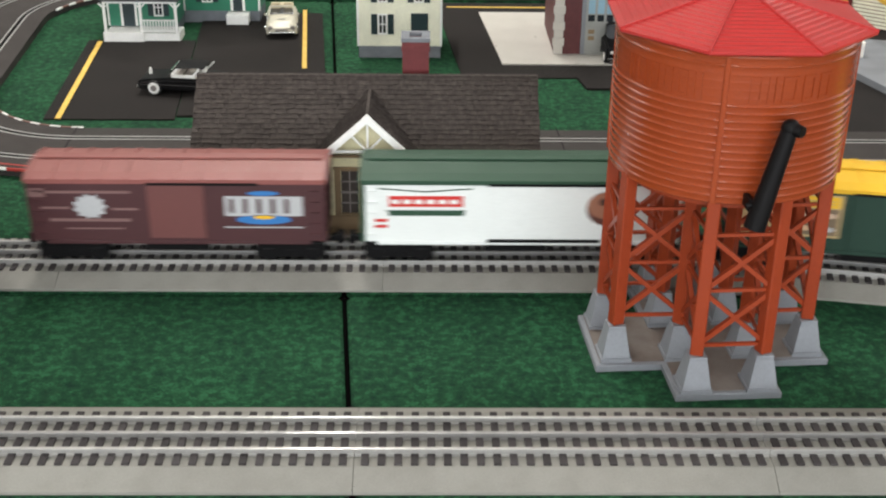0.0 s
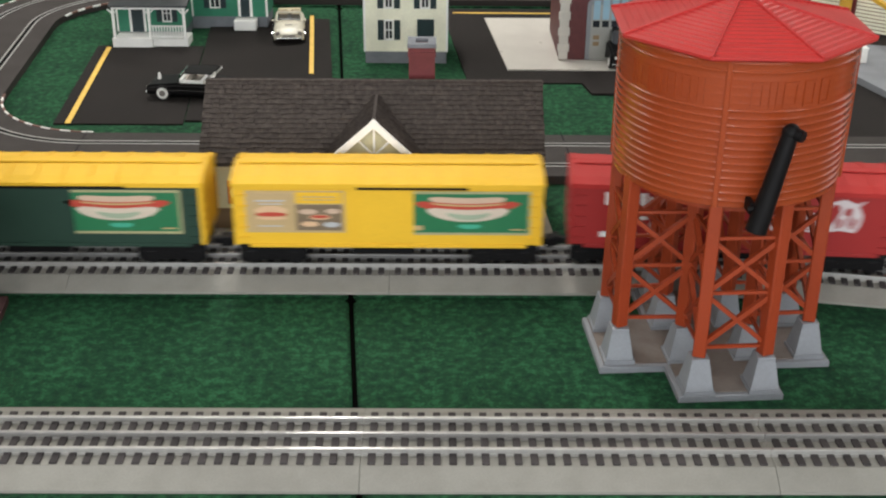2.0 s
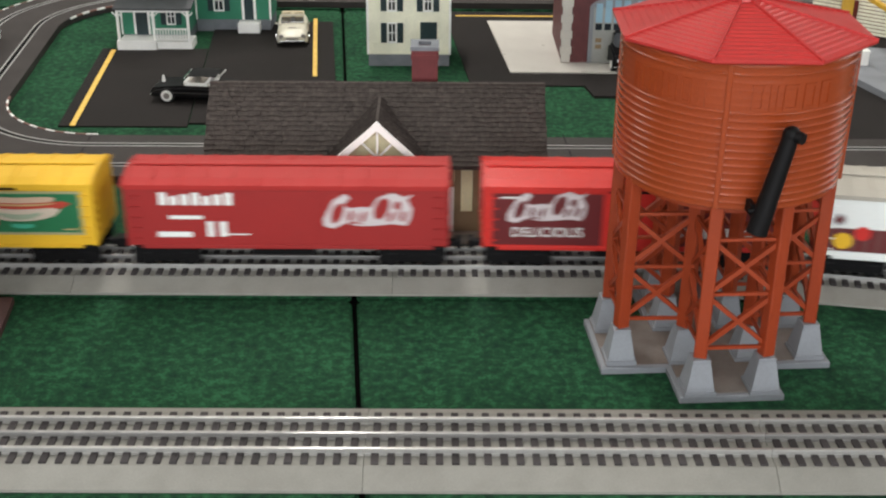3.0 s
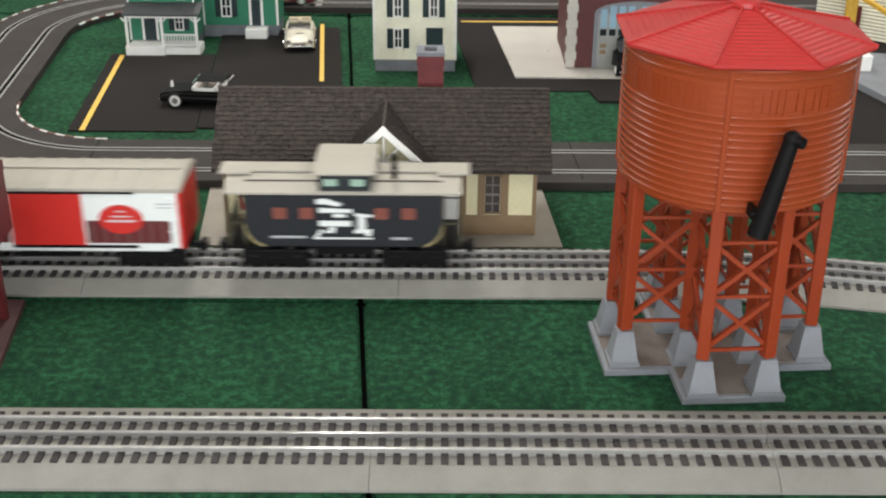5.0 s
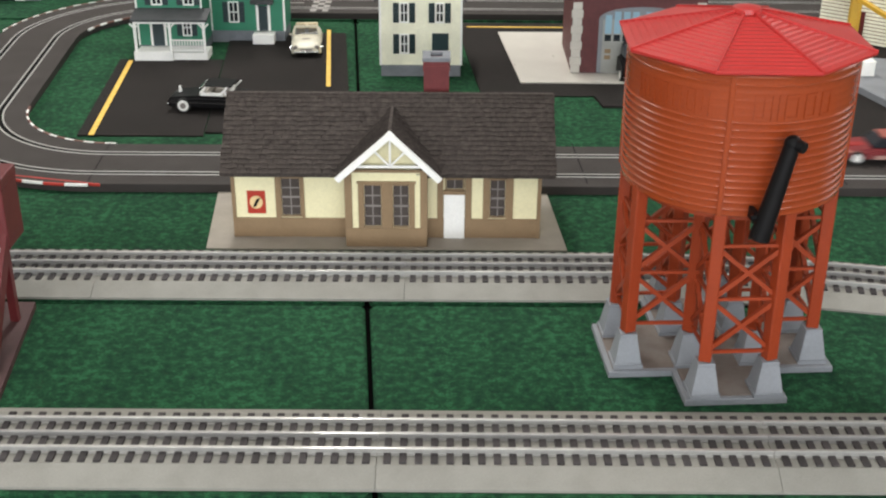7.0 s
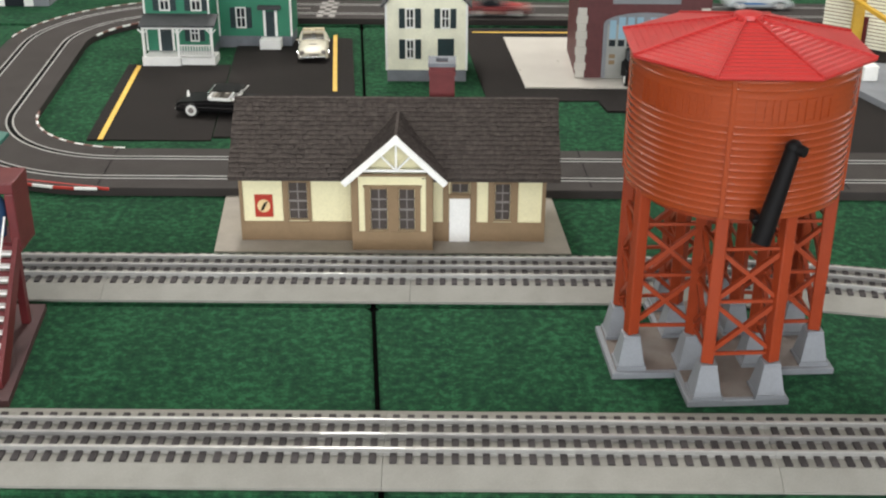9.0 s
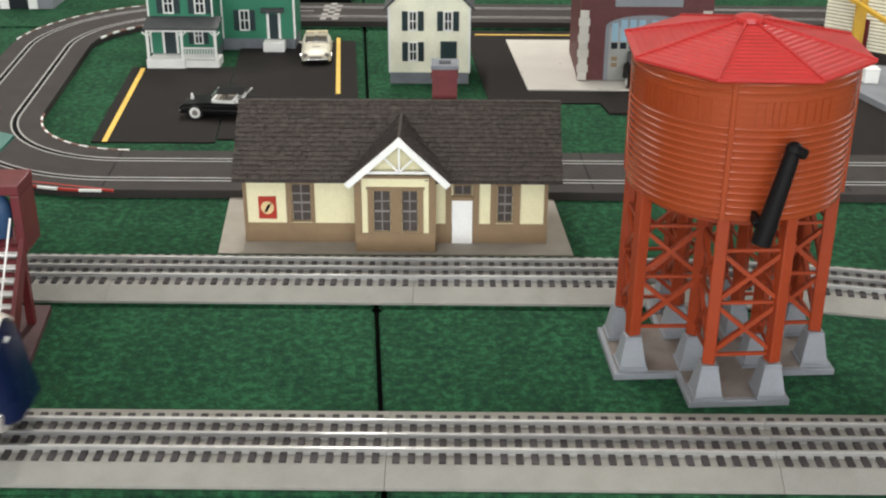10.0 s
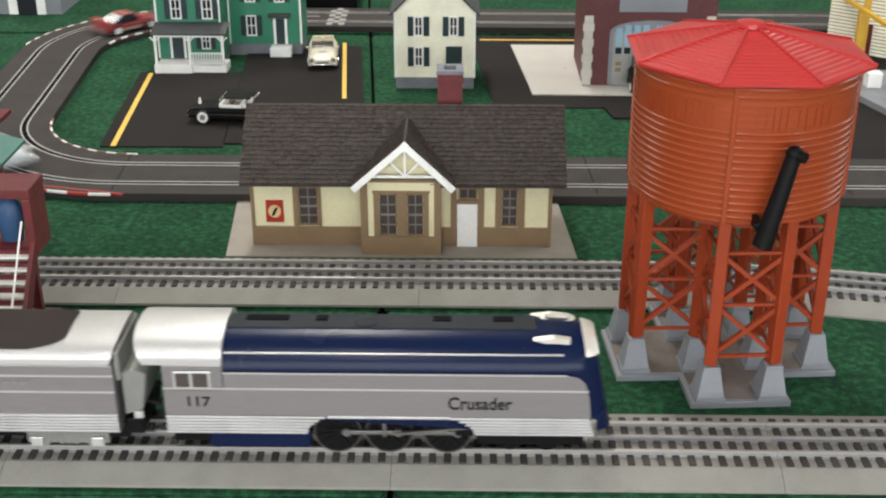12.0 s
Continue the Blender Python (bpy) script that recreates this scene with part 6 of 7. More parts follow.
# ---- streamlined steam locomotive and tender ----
# crowns of cab and tender are set brighter than the silver sides
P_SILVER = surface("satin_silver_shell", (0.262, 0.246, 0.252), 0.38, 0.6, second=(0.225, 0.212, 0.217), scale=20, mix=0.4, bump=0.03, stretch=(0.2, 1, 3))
P_BRIGHTSILVER = surface("brighter_silver", (0.57, 0.56, 0.545), 0.36, 0.55, scale=20, mix=0.2, bump=0.0)
P_LOCOBLUE = surface("deep_blue_enamel", (0.0030, 0.0085, 0.036), 0.26, scale=20, mix=0.2, bump=0.0, spec=0.17)
P_TOPGREY = surface("dark_grey_deck_paint", (0.013, 0.016, 0.022), 0.6, spec=0.2)
P_FLUTE = surface("fluted_silver", (0.52, 0.51, 0.505), 0.36, 0.6, bump=0.0)
P_CREAMSILVER = surface("pale_satin_silver", (0.74, 0.70, 0.63), 0.30, 0.45, bump=0.0)
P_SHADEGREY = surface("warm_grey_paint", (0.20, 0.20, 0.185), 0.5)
M_ROD = surface("dull_rod_steel", (0.20, 0.19, 0.18), 0.4, 0.7, bump=0.0)
P_COAL = surface("dark_brown_coal_deck", (0.034, 0.025, 0.023), 0.85, bump=0.4, spec=0.15)


def shell(bm, xs, section_at):
    rings = []
    for x in xs:
        rings.append([bm.verts.new(v) for v in section_at(x)])
    k = len(rings[0])
    for a, b in zip(rings, rings[1:]):
        for i in range(k - 1):
            bm.faces.new((a[i], b[i], b[i + 1], a[i + 1]))
    bm.faces.new(rings[0])
    bm.faces.new(rings[-1])
    for a, b in zip(rings, rings[1:]):
        bm.faces.new((a[0], a[-1], b[-1], b[0]))


def arch(half, z0, z1, top, k=12, power=2.4):
    """The outline of a round-topped body: up one side, over and down."""
    pts = [(-half, z0), (-half, z1)]
    for i in range(1, 2 * k):
        a = math.pi * i / (2 * k)
        c, s = math.cos(a), math.sin(a)
        pts.append((-half * math.copysign(abs(c) ** (2 / power), c), z1 + (top - z1) * abs(s) ** (2 / power)))
    return pts + [(half, z1), (half, z0)]


loco = thing("steam_locomotive", pose(0, 0, 0), "streamlined silver and deep blue toy steam locomotive", "locomotive")
NOSE = [(-0.0955, 1.0), (0.098, 1.0), (0.116, 0.985), (0.1265, 0.945), (0.1330, 0.88), (0.1375, 0.77), (0.1397, 0.61)]


def nose_section(x):
    f = float(np.interp(x, [a for a, b in NOSE], [b for a, b in NOSE]))
    lean = 0.0 if x < 0.098 else (x - 0.098) / 0.0417
    out = []
    for y, z in arch(0.0300 * f, 0.0340 if x < 0.09 else 0.0210, 0.0625, 0.0625 + 0.0247 * (0.70 + 0.30 * f), power=2.1):
        out.append((x + lean * 0.013 * (0.0872 - z) / 0.0662, y, z))
    return out


bm = bmesh.new()
shell(bm, [x for x, f in NOSE], nose_section)
part("boiler_shell", bm, P_LOCOBLUE, loco, "glossy deep blue boiler casing", smooth=True)
bm = bmesh.new()
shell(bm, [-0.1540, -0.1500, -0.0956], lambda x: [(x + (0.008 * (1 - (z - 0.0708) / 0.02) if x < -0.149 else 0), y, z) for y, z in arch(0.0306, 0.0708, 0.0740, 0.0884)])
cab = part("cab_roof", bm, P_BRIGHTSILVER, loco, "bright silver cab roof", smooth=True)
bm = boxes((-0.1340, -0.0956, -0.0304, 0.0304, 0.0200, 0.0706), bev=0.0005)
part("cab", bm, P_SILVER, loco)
part("cab_window", boxes((-0.1270, -0.1030, -0.0316, -0.0303, 0.0535, 0.0665), bev=0.0014), P_BRIGHTSILVER, loco)
part("cab_pane", boxes((-0.1252, -0.1165, -0.0322, -0.0317, 0.0548, 0.0652)), M_PANE, loco)
part("cab_pane", boxes((-0.1145, -0.1048, -0.0322, -0.0317, 0.0548, 0.0652)), M_PANE, loco)
for s in (-1, 1):
    y0, y1 = sorted((s * 0.0303, s * 0.0314))
    bm = bmesh.new()
    top = [(-0.1338, 0.0334), (0.1385, 0.0334), (0.1370, 0.0480), (0.1340, 0.0590), (0.1295, 0.0638), (0.1220, 0.0655), (-0.0950, 0.0655), (-0.0950, 0.0520), (-0.1338, 0.0520)]
    prism(bm, top, -y1, -y0, m=FACE)
    side = part("side_panel", bm, P_SILVER, loco, "satin silver side panel")
    for z in (0.0652, 0.0530):
        ya, yb = sorted((s * 0.0313, s * 0.0321))
        part("trim_strip", boxes((-0.1338 if z < 0.06 else -0.0950, 0.1220 if z > 0.06 else 0.1360, ya, yb, z, z + 0.0010)), P_BRIGHTSILVER, side)
    for n_flute in range(6):
        z = 0.0200 + 0.00225 * n_flute
        ya, yb = sorted((s * 0.0300, s * 0.0320))
        bm = boxes((-0.1338, -0.0430 + 0.0115 * (n_flute / 5) ** 2, ya, yb, z, z + 0.0017), bev=0.0004)
        part("flute", bm, P_FLUTE, side)
        slope_x = 0.0640 - 0.0150 * (n_flute / 5) ** 2
        bm = boxes((slope_x, 0.1410 - 0.0007 * n_flute, ya, yb, z, z + 0.0017), bev=0.0004)
        part("flute", bm, P_FLUTE, side)
    part("arch_strip", boxes((-0.0300, 0.0490, *sorted((s * 0.0300, s * 0.0320)), 0.0318, 0.0336), bev=0.0003), P_BRIGHTSILVER, side)
    part("boiler_line", boxes((-0.0950, 0.1200, *sorted((s * 0.0230, s * 0.0253)), 0.0769, 0.0777)), P_BRIGHTSILVER, loco)
# chrome nose trim, headlamp, stack and side fins
bm = bmesh.new()
shell(bm, [0.1150, 0.1215, 0.1260, 0.1285], lambda x: [(x + 0.0195, y, z) for y, z in arch(0.0318 * {0.1150: 0.99, 0.1215: 0.90, 0.1260: 0.74, 0.1285: 0.5}[x], 0.0165, 0.0280, 0.0325)])
part("pilot", bm, M_CHROME, loco, "chrome pilot", smooth=True)
bm = bmesh.new()
cap_rings = []
for x in (0.1315, 0.1350, 0.1375, 0.1397):
    pts = [v for v in nose_section(x) if v[2] > 0.0735]
    cap_rings.append([bm.verts.new((v[0] + 0.0008, v[1] * 1.025, v[2] + 0.0007)) for v in pts])
for a, b in zip(cap_rings, cap_rings[1:]):
    for i in range(min(len(a), len(b)) - 1):
        bm.faces.new((a[i], b[i], b[i + 1], a[i + 1]))
bmesh.ops.solidify(bm, geom=list(bm.faces), thickness=0.0005)
part("nose_cap", bm, P_CREAMSILVER, loco, "pale silver cap over the nose", smooth=True)
bm = bmesh.new()
cyl(bm, (0.1380, 0, 0.0690), (0.1432, 0, 0.0684), 0.0044, 0.0036, 24)
part("headlamp", bm, M_WHITE, loco, "pale round headlamp", smooth=True)
bm = bmesh.new()
lathe(bm, [(0.0092, 0.0835), (0.0102, 0.0852), (0.0098, 0.0876), (0.0074, 0.0878), (0.0070, 0.0862), (0.0005, 0.0864)], seg=28, m=Matrix.Translation((0.1180, 0.0100, -0.0012)) @ Matrix.Diagonal((1.15, 0.75, 1, 1)))
part("stack_ring", bm, P_CREAMSILVER, loco, "pale silver ring round the stack", smooth=True)
for s in (-1, 1):
    bm = bmesh.new()
    prism(bm, [(0.1010, 0.0845), (0.1110, 0.0815), (0.1240, 0.0805), (0.1245, 0.0850), (0.1140, 0.0866)], s * 0.0160 - 0.0024, s * 0.0160 + 0.0024, m=FACE)
    part("side_fin", bm, P_CREAMSILVER, loco)
for x0, x1 in ((-0.0840, -0.0560), (-0.0390, -0.0310), (0.0370, 0.0490), (0.0760, 0.0890)):
    part("roof_vent", boxes((x0, x1, 0.0010, 0.0078, 0.0860, 0.0884), bev=0.0004), M_DULLBLACK, loco)
part("top_deck", boxes((-0.0950, 0.1040, -0.0080, 0.0110, 0.0850, 0.0876), bev=0.0008), P_TOPGREY, loco, "dark grey walkway along the top")
bm = bmesh.new()
lathe(bm, [(0.0080, 0.0840), (0.0075, 0.0882), (0.0050, 0.0890), (0.0005, 0.0891)], seg=20, m=Matrix.Translation((-0.0060, 0, 0)))
part("dome", bm, P_TOPGREY, loco, smooth=True)
part("underframe", boxes((-0.1200, 0.1320, -0.0110, 0.0110, 0.0080, 0.0215), bev=0.0008), M_BLACK, loco)
# two black blocks added to fill in the shade under the skirts
part("front_skirt", boxes((0.0660, 0.1360, -0.0235, 0.0235, 0.0075, 0.0205), bev=0.0012), M_BLACK, loco, "black block filling in the shade behind the front skirt")
part("rear_frame", boxes((-0.1320, -0.1085, -0.0235, 0.0235, 0.0085, 0.0198), bev=0.0010), M_BLACK, loco)
part("ash_pan", boxes((-0.1080, -0.0420, -0.0270, 0.0270, 0.0060, 0.0198), bev=0.0012), P_LOCOBLUE, loco, "deep blue ash pan")
# black plate added to put shade behind the wheel arch
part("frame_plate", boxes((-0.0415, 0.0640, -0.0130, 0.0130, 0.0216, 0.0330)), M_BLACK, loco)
lettering("lettering", "Crusader", 0.0128, pose(0.0675, -0.0315, 0.0395, 90) @ Matrix.Diagonal((0.84, 1, 1, 1)), M_BLACK, loco, bold=0.00022)
lettering("lettering", "117", 0.0098, pose(-0.1125, -0.0315, 0.0405, 90) @ Matrix.Diagonal((1.12, 1, 1, 1)), M_BLACK, loco, bold=0.00022)
M_RIM = surface("dull_rim_steel", (0.085, 0.075, 0.068), 0.45, 0.5, bump=0.0)
DRIVERS = []
for x in (-0.0249, 0.0088, 0.0470):
    for s in (-1, 1):
        wh = part("driver", (lambda b: (cyl(b, (0, -0.0028, 0), (0, 0.0012, 0), 0.0155, None, 32), cyl(b, (0, 0.0012, 0), (0, 0.0022, 0), 0.0168, None, 32), b)[-1])(bmesh.new()), M_WHEEL, loco, smooth=True, at=pose(x, s * 0.0190, 0.0157) if s < 0 else pose(x, s * 0.0190, 0.0157, 0, 0, 180))
        bm = bmesh.new()
        for k in range(12):
            a = math.pi * k / 6
            beam(bm, (0.003 * math.cos(a), -0.0032, 0.003 * math.sin(a)), (0.0130 * math.cos(a), -0.0032, 0.0130 * math.sin(a)), 0.0011, 0.0008)
        cyl(bm, (0, -0.0040, 0), (0, -0.0028, 0), 0.0036, None, 16)
        cyl(bm, (0.0062, -0.0052, 0), (0.0062, -0.0028, 0), 0.0016, None, 10)
        part("spokes", bm, M_WHEEL, wh)
        bm = bmesh.new()
        rr = [(0.0146, -0.0034), (0.0156, -0.0034), (0.0156, -0.0026), (0.0146, -0.0026)]
        vv = [[bm.verts.new((r * math.cos(2 * math.pi * i / 32), y, r * math.sin(2 * math.pi * i / 32))) for r, y in rr] for i in range(32)]
        for i in range(32):
            for j in range(4):
                bm.faces.new((vv[i][j], vv[(i + 1) % 32][j], vv[(i + 1) % 32][(j + 1) % 4], vv[i][(j + 1) % 4]))
        part("rim", bm, M_RIM, wh, "dull steel tyre rim")
        DRIVERS.append((wh, x, s))
RODS = []
for s in (-1, 1):
    bm = bmesh.new()
    box(bm, -0.0249 - 0.003, 0.0470 + 0.003, -0.0009, 0.0009, -0.0014, 0.0014, bev=0.0004)
    for x in (-0.0249, 0.0088, 0.0470):
        cyl(bm, (x, -0.0013, 0), (x, 0.0013, 0), 0.0027, None, 14)
    RODS.append((part("side_rod", bm, M_ROD, loco, "dull steel side rod"), s))
bm = bmesh.new()
beam(bm, (0.0120, -0.0262, 0.0170), (0.0620, -0.0262, 0.0225), 0.0022, 0.0014)
beam(bm, (0.0020, -0.0262, 0.0260), (0.0500, -0.0262, 0.0285), 0.0018, 0.0012)
beam(bm, (0.0060, -0.0262, 0.0150), (0.0060, -0.0262, 0.0290), 0.0022, 0.0012)
part("valve_gear", bm, M_ROD, loco, "steel valve gear")
bm = boxes((0.0520, 0.0760, -0.0270, -0.0200, 0.0160, 0.0260), bev=0.001)
part("cylinder_block", bm, M_BLACK, loco)
for x in (0.088, 0.112, -0.085, -0.105):
    for s in (-1, 1):
        bm = bmesh.new()
        cyl(bm, (x, s * 0.0150, 0.0085), (x, s * 0.0185, 0.0085), 0.0085, 0.0082, 20)
        part("small_wheel", bm, M_WHEEL, loco, smooth=True)
for y in (-0.012, 0.012):
    bm = bmesh.new()
    pts = [(-0.1340, y, 0.040), (-0.1420, y, 0.030), (-0.1520, y, 0.032), (-0.1620, y, 0.040)]
    for a, b in zip(pts, pts[1:]):
        cyl(bm, a, b, 0.0016, None, 8)
    part("hose", bm, M_BLACK, loco)
part("drawbar", boxes((-0.1640, -0.1200, -0.004, 0.004, 0.0120, 0.0150)), M_BLACK, loco)

TENDER_BACK = 0.2740  # from the middle of the locomotive to that of the tender
tender = thing("tender", pose(0, 0, 0), "silver streamlined toy tender with dark coal deck", "tender")
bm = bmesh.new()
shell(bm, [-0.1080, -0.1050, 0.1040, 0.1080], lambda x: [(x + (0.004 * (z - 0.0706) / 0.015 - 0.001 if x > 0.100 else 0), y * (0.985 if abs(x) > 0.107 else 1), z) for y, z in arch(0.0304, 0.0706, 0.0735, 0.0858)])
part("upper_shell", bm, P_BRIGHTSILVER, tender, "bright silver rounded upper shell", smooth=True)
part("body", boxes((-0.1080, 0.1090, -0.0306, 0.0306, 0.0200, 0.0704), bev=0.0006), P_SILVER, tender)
bm = bmesh.new()
grid = []
for y, z in arch(0.0309, 0.0706, 0.0735, 0.0864, k=14):
    if z < 0.0805:
        continue
    f = (z - 0.0805) / 0.0059
    x1 = 0.050 + 0.028 * math.sin(min(1.0, f * 1.15) * math.pi / 2)
    grid.append([bm.verts.new((-0.098 + (x1 + 0.098) * q / 8, y, z)) for q in range(9)])
for a, b in zip(grid, grid[1:]):
    for q in range(8):
        bm.faces.new((a[q], a[q + 1], b[q + 1], b[q]))
bmesh.ops.solidify(bm, geom=list(bm.faces), thickness=0.0006)
part("coal_deck", bm, P_COAL, tender, "dark brown coal deck", smooth=True)
for s in (-1, 1):
    for z in (0.0618, 0.0492):
        part("trim_strip", boxes((-0.1075, 0.1088, *sorted((s * 0.0304, s * 0.0316)), z, z + 0.0010)), P_BRIGHTSILVER, tender)
    for k in range(6):
        z = 0.0200 + 0.00225 * k
        part("flute", boxes((-0.1075, 0.1092, *sorted((s * 0.0300, s * 0.0320)), z, z + 0.0017), bev=0.0004), P_FLUTE, tender)
HALF_KEEP, HALF = HALF, 0.0307
bars(tender, [(0.000 + 0.0065 * k, 0.004 + 0.0065 * k, 0.0548, 0.0580) for k in range(9)], M_MULLION, 1)
HALF = HALF_KEEP
part("front_plate", boxes((0.1092, 0.1125, -0.0270, 0.0270, 0.0559, 0.0790), bev=0.001), P_SHADEGREY, tender, "grey recessed front wall")
bm = bmesh.new()
prism(bm, [(0.1122, 0.0290), (0.1240, 0.0330), (0.1285, 0.0600), (0.1180, 0.0640), (0.1122, 0.0600)], -0.0250, 0.0250, m=FACE)
bmesh.ops.bevel(bm, geom=list(bm.edges), offset=0.0008, segments=1, affect="EDGES")
part("front_frame", bm, P_SHADEGREY, tender, "grey curved front apron")
part("step", boxes((0.1180, 0.1240, -0.0262, -0.0230, 0.0270, 0.0320), bev=0.0006), P_BRIGHTSILVER, tender)
part("front_beam", boxes((0.1122, 0.1230, -0.0240, 0.0240, 0.0140, 0.0255), bev=0.0008), M_BLACK, tender)
# frame widened in black to fill in the shade beneath the tender
part("underframe", boxes((-0.1000, 0.1120, -0.0195, 0.0195, 0.0080, 0.0198), bev=0.0008), M_BLACK, tender)
part("skirt", boxes((-0.1060, 0.1085, -0.0290, 0.0290, 0.0178, 0.0199)), P_SHADEGREY, tender, "grey lower sill")
for x in (-0.070, 0.072):
    for k in (-1, 1):
        part("journal_box", boxes((x + k * 0.0200 - 0.0042, x + k * 0.0200 + 0.0042, -0.0268, -0.0238, 0.0052, 0.0122), bev=0.0008), P_BRIGHTSILVER, tender, "bright silver axle box")
for x in (-0.070, 0.072):
    truck(tender, x, P_SHADEGREY)

# ---- slot cars ----
red_racer = toy_car("slot_car", pose(0, 0, 0), paint("racing_red", (0.17, 0.012, 0.015), 0.5), "red slot racing car with dark windows", 0.096, 0.042, 0.0260, M_DARKPANE, False, None, 0.0072)
silver_racer = toy_car("slot_car", pose(0, 0, 0), paint("pale_silver_blue", (0.50, 0.54, 0.56), 0.25), "silver-white slot racing car with pale blue marks", 0.098, 0.042, 0.0260, M_DARKPANE, False, None, 0.0072)
for c, stripe in ((red_racer, P_RED), (silver_racer, P_BLUEPRINT)):
    part("number_stripe", boxes((0.014, 0.040, -0.0050, 0.0050, 0.0130, 0.0160), bev=0.0003), stripe, c)
    bm = boxes((-0.0480, -0.0410, -0.0190, 0.0190, 0.0225, 0.0238), (-0.0450, -0.0430, -0.0150, -0.0130, 0.0140, 0.0225), (-0.0450, -0.0430, 0.0130, 0.0150, 0.0140, 0.0225))
    part("rear_wing", bm, P_RED if c is red_racer else P_WHITE, c)


bm = bmesh.new()
box(bm, 0.0250, 0.0470, -0.0195, 0.0195, 0.0118, 0.0142, bev=0.0008)
part("nose_panel", bm, paint("pale_orange_paint", (0.34, 0.12, 0.09)), red_racer, "pale nose panel")
part("roof_stripe", boxes((-0.0150, 0.0040, -0.0125, 0.0125, 0.0262, 0.0270), bev=0.0003), paint("pale_roof_paint", (0.30, 0.08, 0.06)), red_racer)
for s in (-1, 1):
    part("side_flash", boxes((-0.0360, 0.0080, *sorted((s * 0.0205, s * 0.0214)), 0.0095, 0.0122)), P_BLUEPRINT, silver_racer, "blue side flash")
    part("side_panel", boxes((-0.0250, 0.0120, *sorted((s * 0.0205, s * 0.0214)), 0.0060, 0.0100)), paint("pale_flank_paint", (0.34, 0.20, 0.17)), red_racer, "pale flank panel")


# ---- what moves ----
FREIGHT = [(0, 0.0), (0.2, -0.068), (0.5, -0.156), (0.8, -0.253), (1.0, -0.324), (1.3, -0.426), (1.5, -0.492), (2.0, -0.663), (2.5, -0.838), (3.0, -1.015), (3.2, -1.092), (4.0, -1.376), (4.8, -1.663), (5.0, -1.737), (5.5, -1.922), (6.0, -2.109), (6.5, -2.28), (7.2, -2.43), (8.0, -2.54), (9.5, -2.65), (12.0, -2.70)]
NOSE_AT = [(0.0, -2.30), (10.0, -0.281), (10.3, -0.2125), (10.6, -0.1405), (10.9, -0.0784), (11.2, -0.0211), (11.5, 0.0265), (11.8, 0.0704), (12.0, 0.0960)]
RED_LAP, RED_AT, RED = 3.69, 11.27, [(-0.56, -0.43), (-0.38, -0.19), (-0.07, 0.19), (0.03, 0.285), (0.13, 0.395), (0.23, 0.51), (0.33, 0.635), (0.43, 0.75), (0.53, 0.84), (0.63, 0.93), (0.73, 0.995), (1.25, 1.37), (1.45, 1.60)]
SILVER_LAP, SILVER_AT, SILVER = 4.65, 7.15, [(-0.65, -0.44), (-0.4, -0.16), (-0.3, -0.05), (0.0, 0.285), (0.05, 0.360), (0.1, 0.420), (0.2, 0.512), (1.3, 1.75)]


def squat(whole, z0=0.0545, k=0.935):
    """Lowers the crown of a streamlined shell without touching its sides."""
    for ob in whole.children_recursive:
        if ob.type == "MESH" and ob.matrix_basis == Matrix.Identity(4):
            for v in ob.data.vertices:
                if v.co.z > z0:
                    v.co.z = z0 + (v.co.z - z0) * k


squat(loco)
squat(tender, k=0.90)


def along(table, t):
    return float(np.interp(t, [a for a, b in table], [b for a, b in table]))


def lane_way(u):
    pts = offset_way(densified(LOOP, 0.004), u)
    first = min((i for i, q in enumerate(pts) if q[1] < 0.65), key=lambda i: abs(pts[i][0]))
    pts = pts[first:] + pts[:first + 1]
    total = [0.0]
    for a, b in zip(pts, pts[1:]):
        total.append(total[-1] + math.hypot(b[0] - a[0], b[1] - a[1]))
    return pts, total


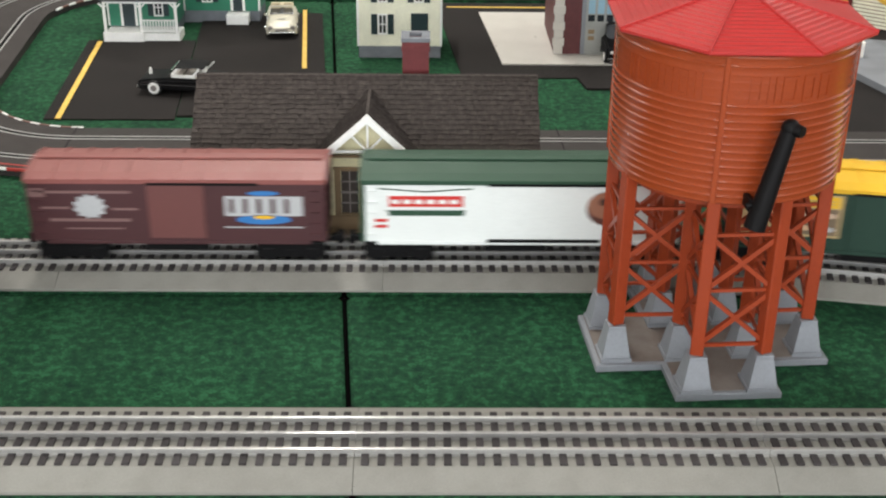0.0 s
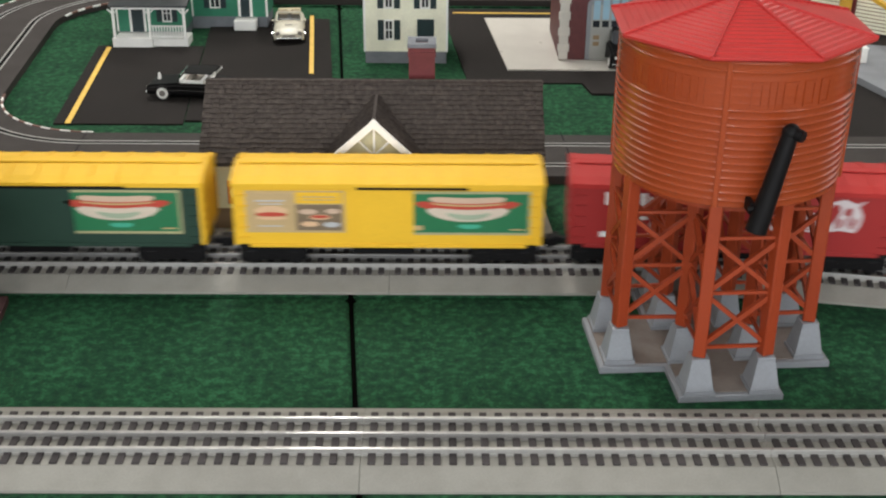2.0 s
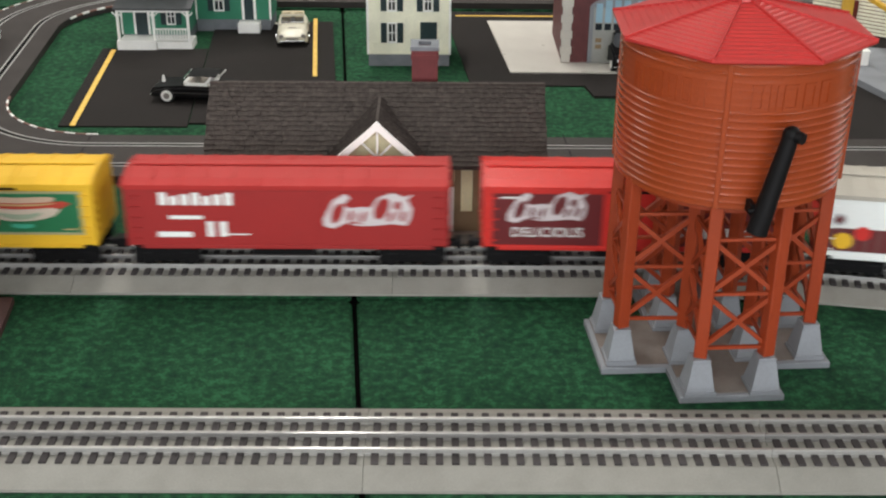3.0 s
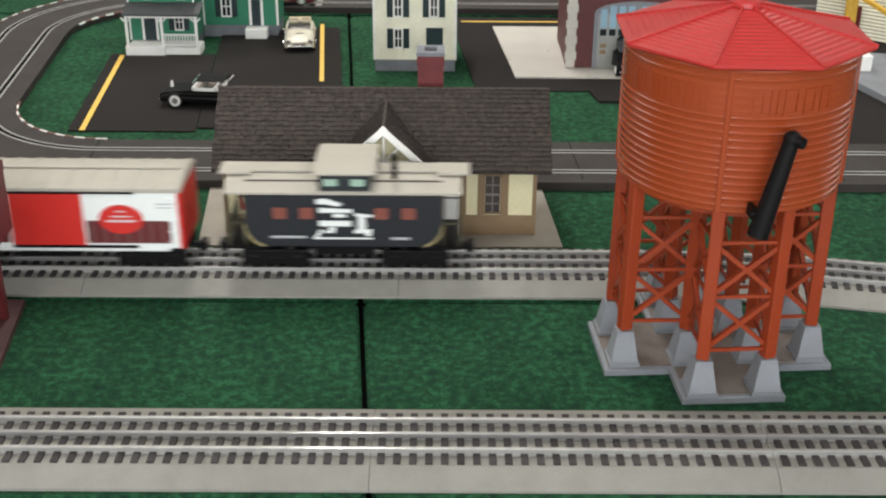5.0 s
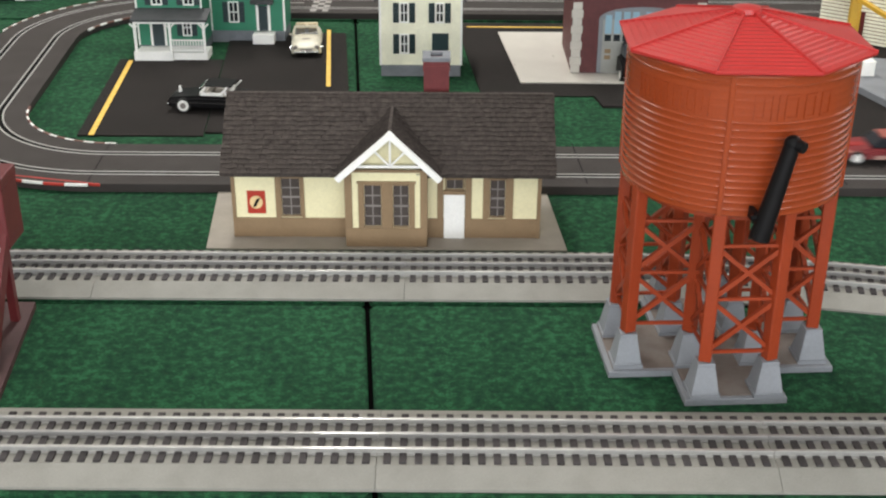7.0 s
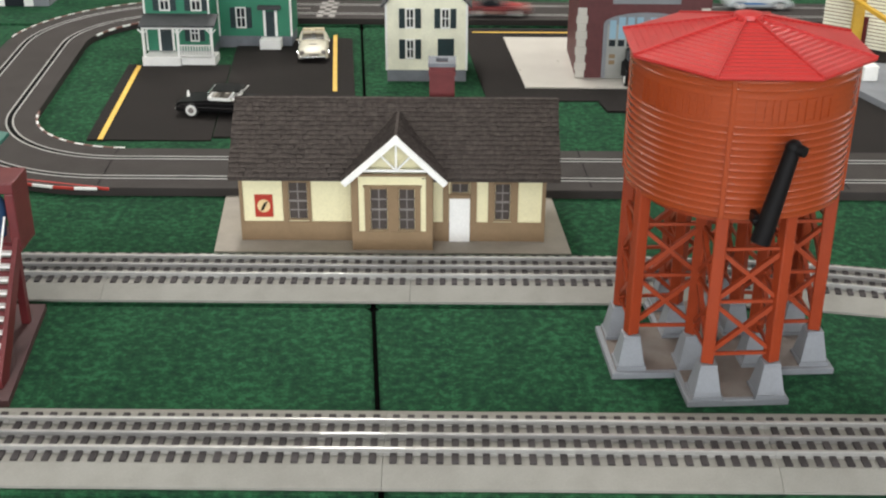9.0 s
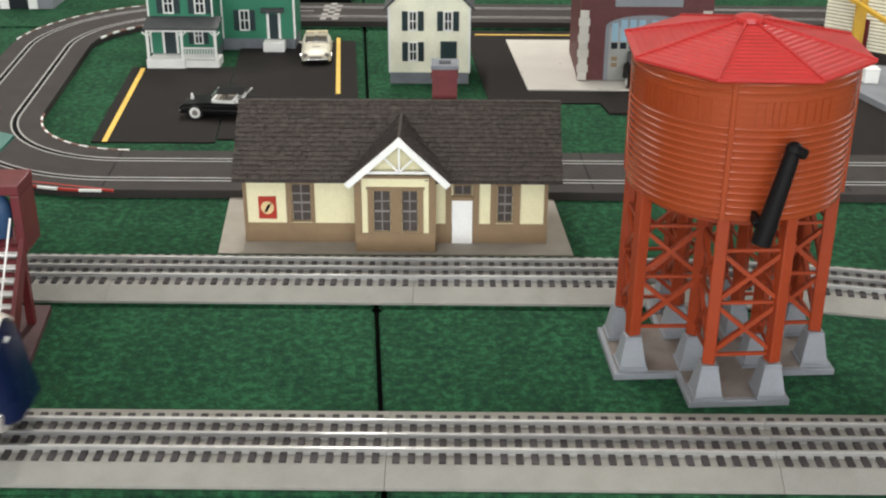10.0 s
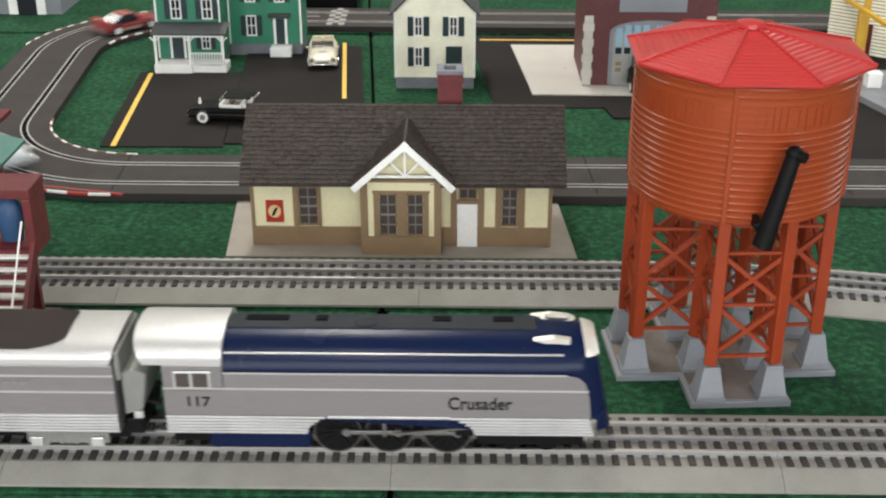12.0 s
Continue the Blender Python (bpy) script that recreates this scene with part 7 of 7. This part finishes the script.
def lane_rows(u, lap, start, table):
    pts, total = lane_way(u)
    table = table + [(table[0][0] + lap, total[-1] + table[0][1])]
    rows = []
    for k in range(241):
        t = k * 0.05
        tau = (t - start - table[0][0]) % lap + table[0][0]
        s = along(table, tau) % total[-1]
        ends = []
        for d in (-0.028, 0.028):
            q = (s + d) % total[-1]
            i = min(int(np.searchsorted(total, q)), len(pts) - 1)
            ends.append(pts[i])
        (xa, ya, _), (xb, yb, _) = ends
        rows.append((t, pose((xa + xb) / 2, (ya + yb) / 2, 0.0094, 0, 0, math.degrees(math.atan2(yb - ya, xb - xa)))))
    return rows


def motions():
    for car, middle, bogie in TRAIN:
        rows = []
        for k in range(121):
            t = k * 0.1
            s = middle + along(FREIGHT, t)
            xa, ya, _ = far_line(s - bogie)
            xb, yb, _ = far_line(s + bogie)
            rows.append((t, pose((xa + xb) / 2, (ya + yb) / 2, RAIL_TOP, 0, 0, math.degrees(math.atan2(yb - ya, xb - xa)))))
        walk(car, rows)
    times = [k * 0.1 for k in range(121)]
    walk(loco, [(t, pose(along(NOSE_AT, t) - 0.1485, NEAR_Y, RAIL_TOP)) for t in times])
    walk(tender, [(t, pose(along(NOSE_AT, t) - 0.1485 - TENDER_BACK, NEAR_Y, RAIL_TOP)) for t in times])
    fine = [k / 15 for k in range(181)]
    for wheel, x, s in DRIVERS:
        rows = []
        for t in fine:
            turn = math.degrees(along(NOSE_AT, t) / 0.0157)
            rows.append((t, pose(x, s * 0.0190, 0.0157, 0, turn, 0) @ (pose(0, 0, 0) if s < 0 else pose(0, 0, 0, 0, 0, 180))))
        walk(wheel, rows)
    for rod, s in RODS:
        rows = []
        for t in fine:
            a = along(NOSE_AT, t) / 0.0157
            rows.append((t, pose(0.0062 * math.cos(a), s * 0.0242, 0.0157 - 0.0062 * math.sin(a))))
        walk(rod, rows)
    walk(red_racer, lane_rows(-LANE, RED_LAP, RED_AT, RED))
    walk(silver_racer, lane_rows(LANE, SILVER_LAP, SILVER_AT, SILVER))


motions()
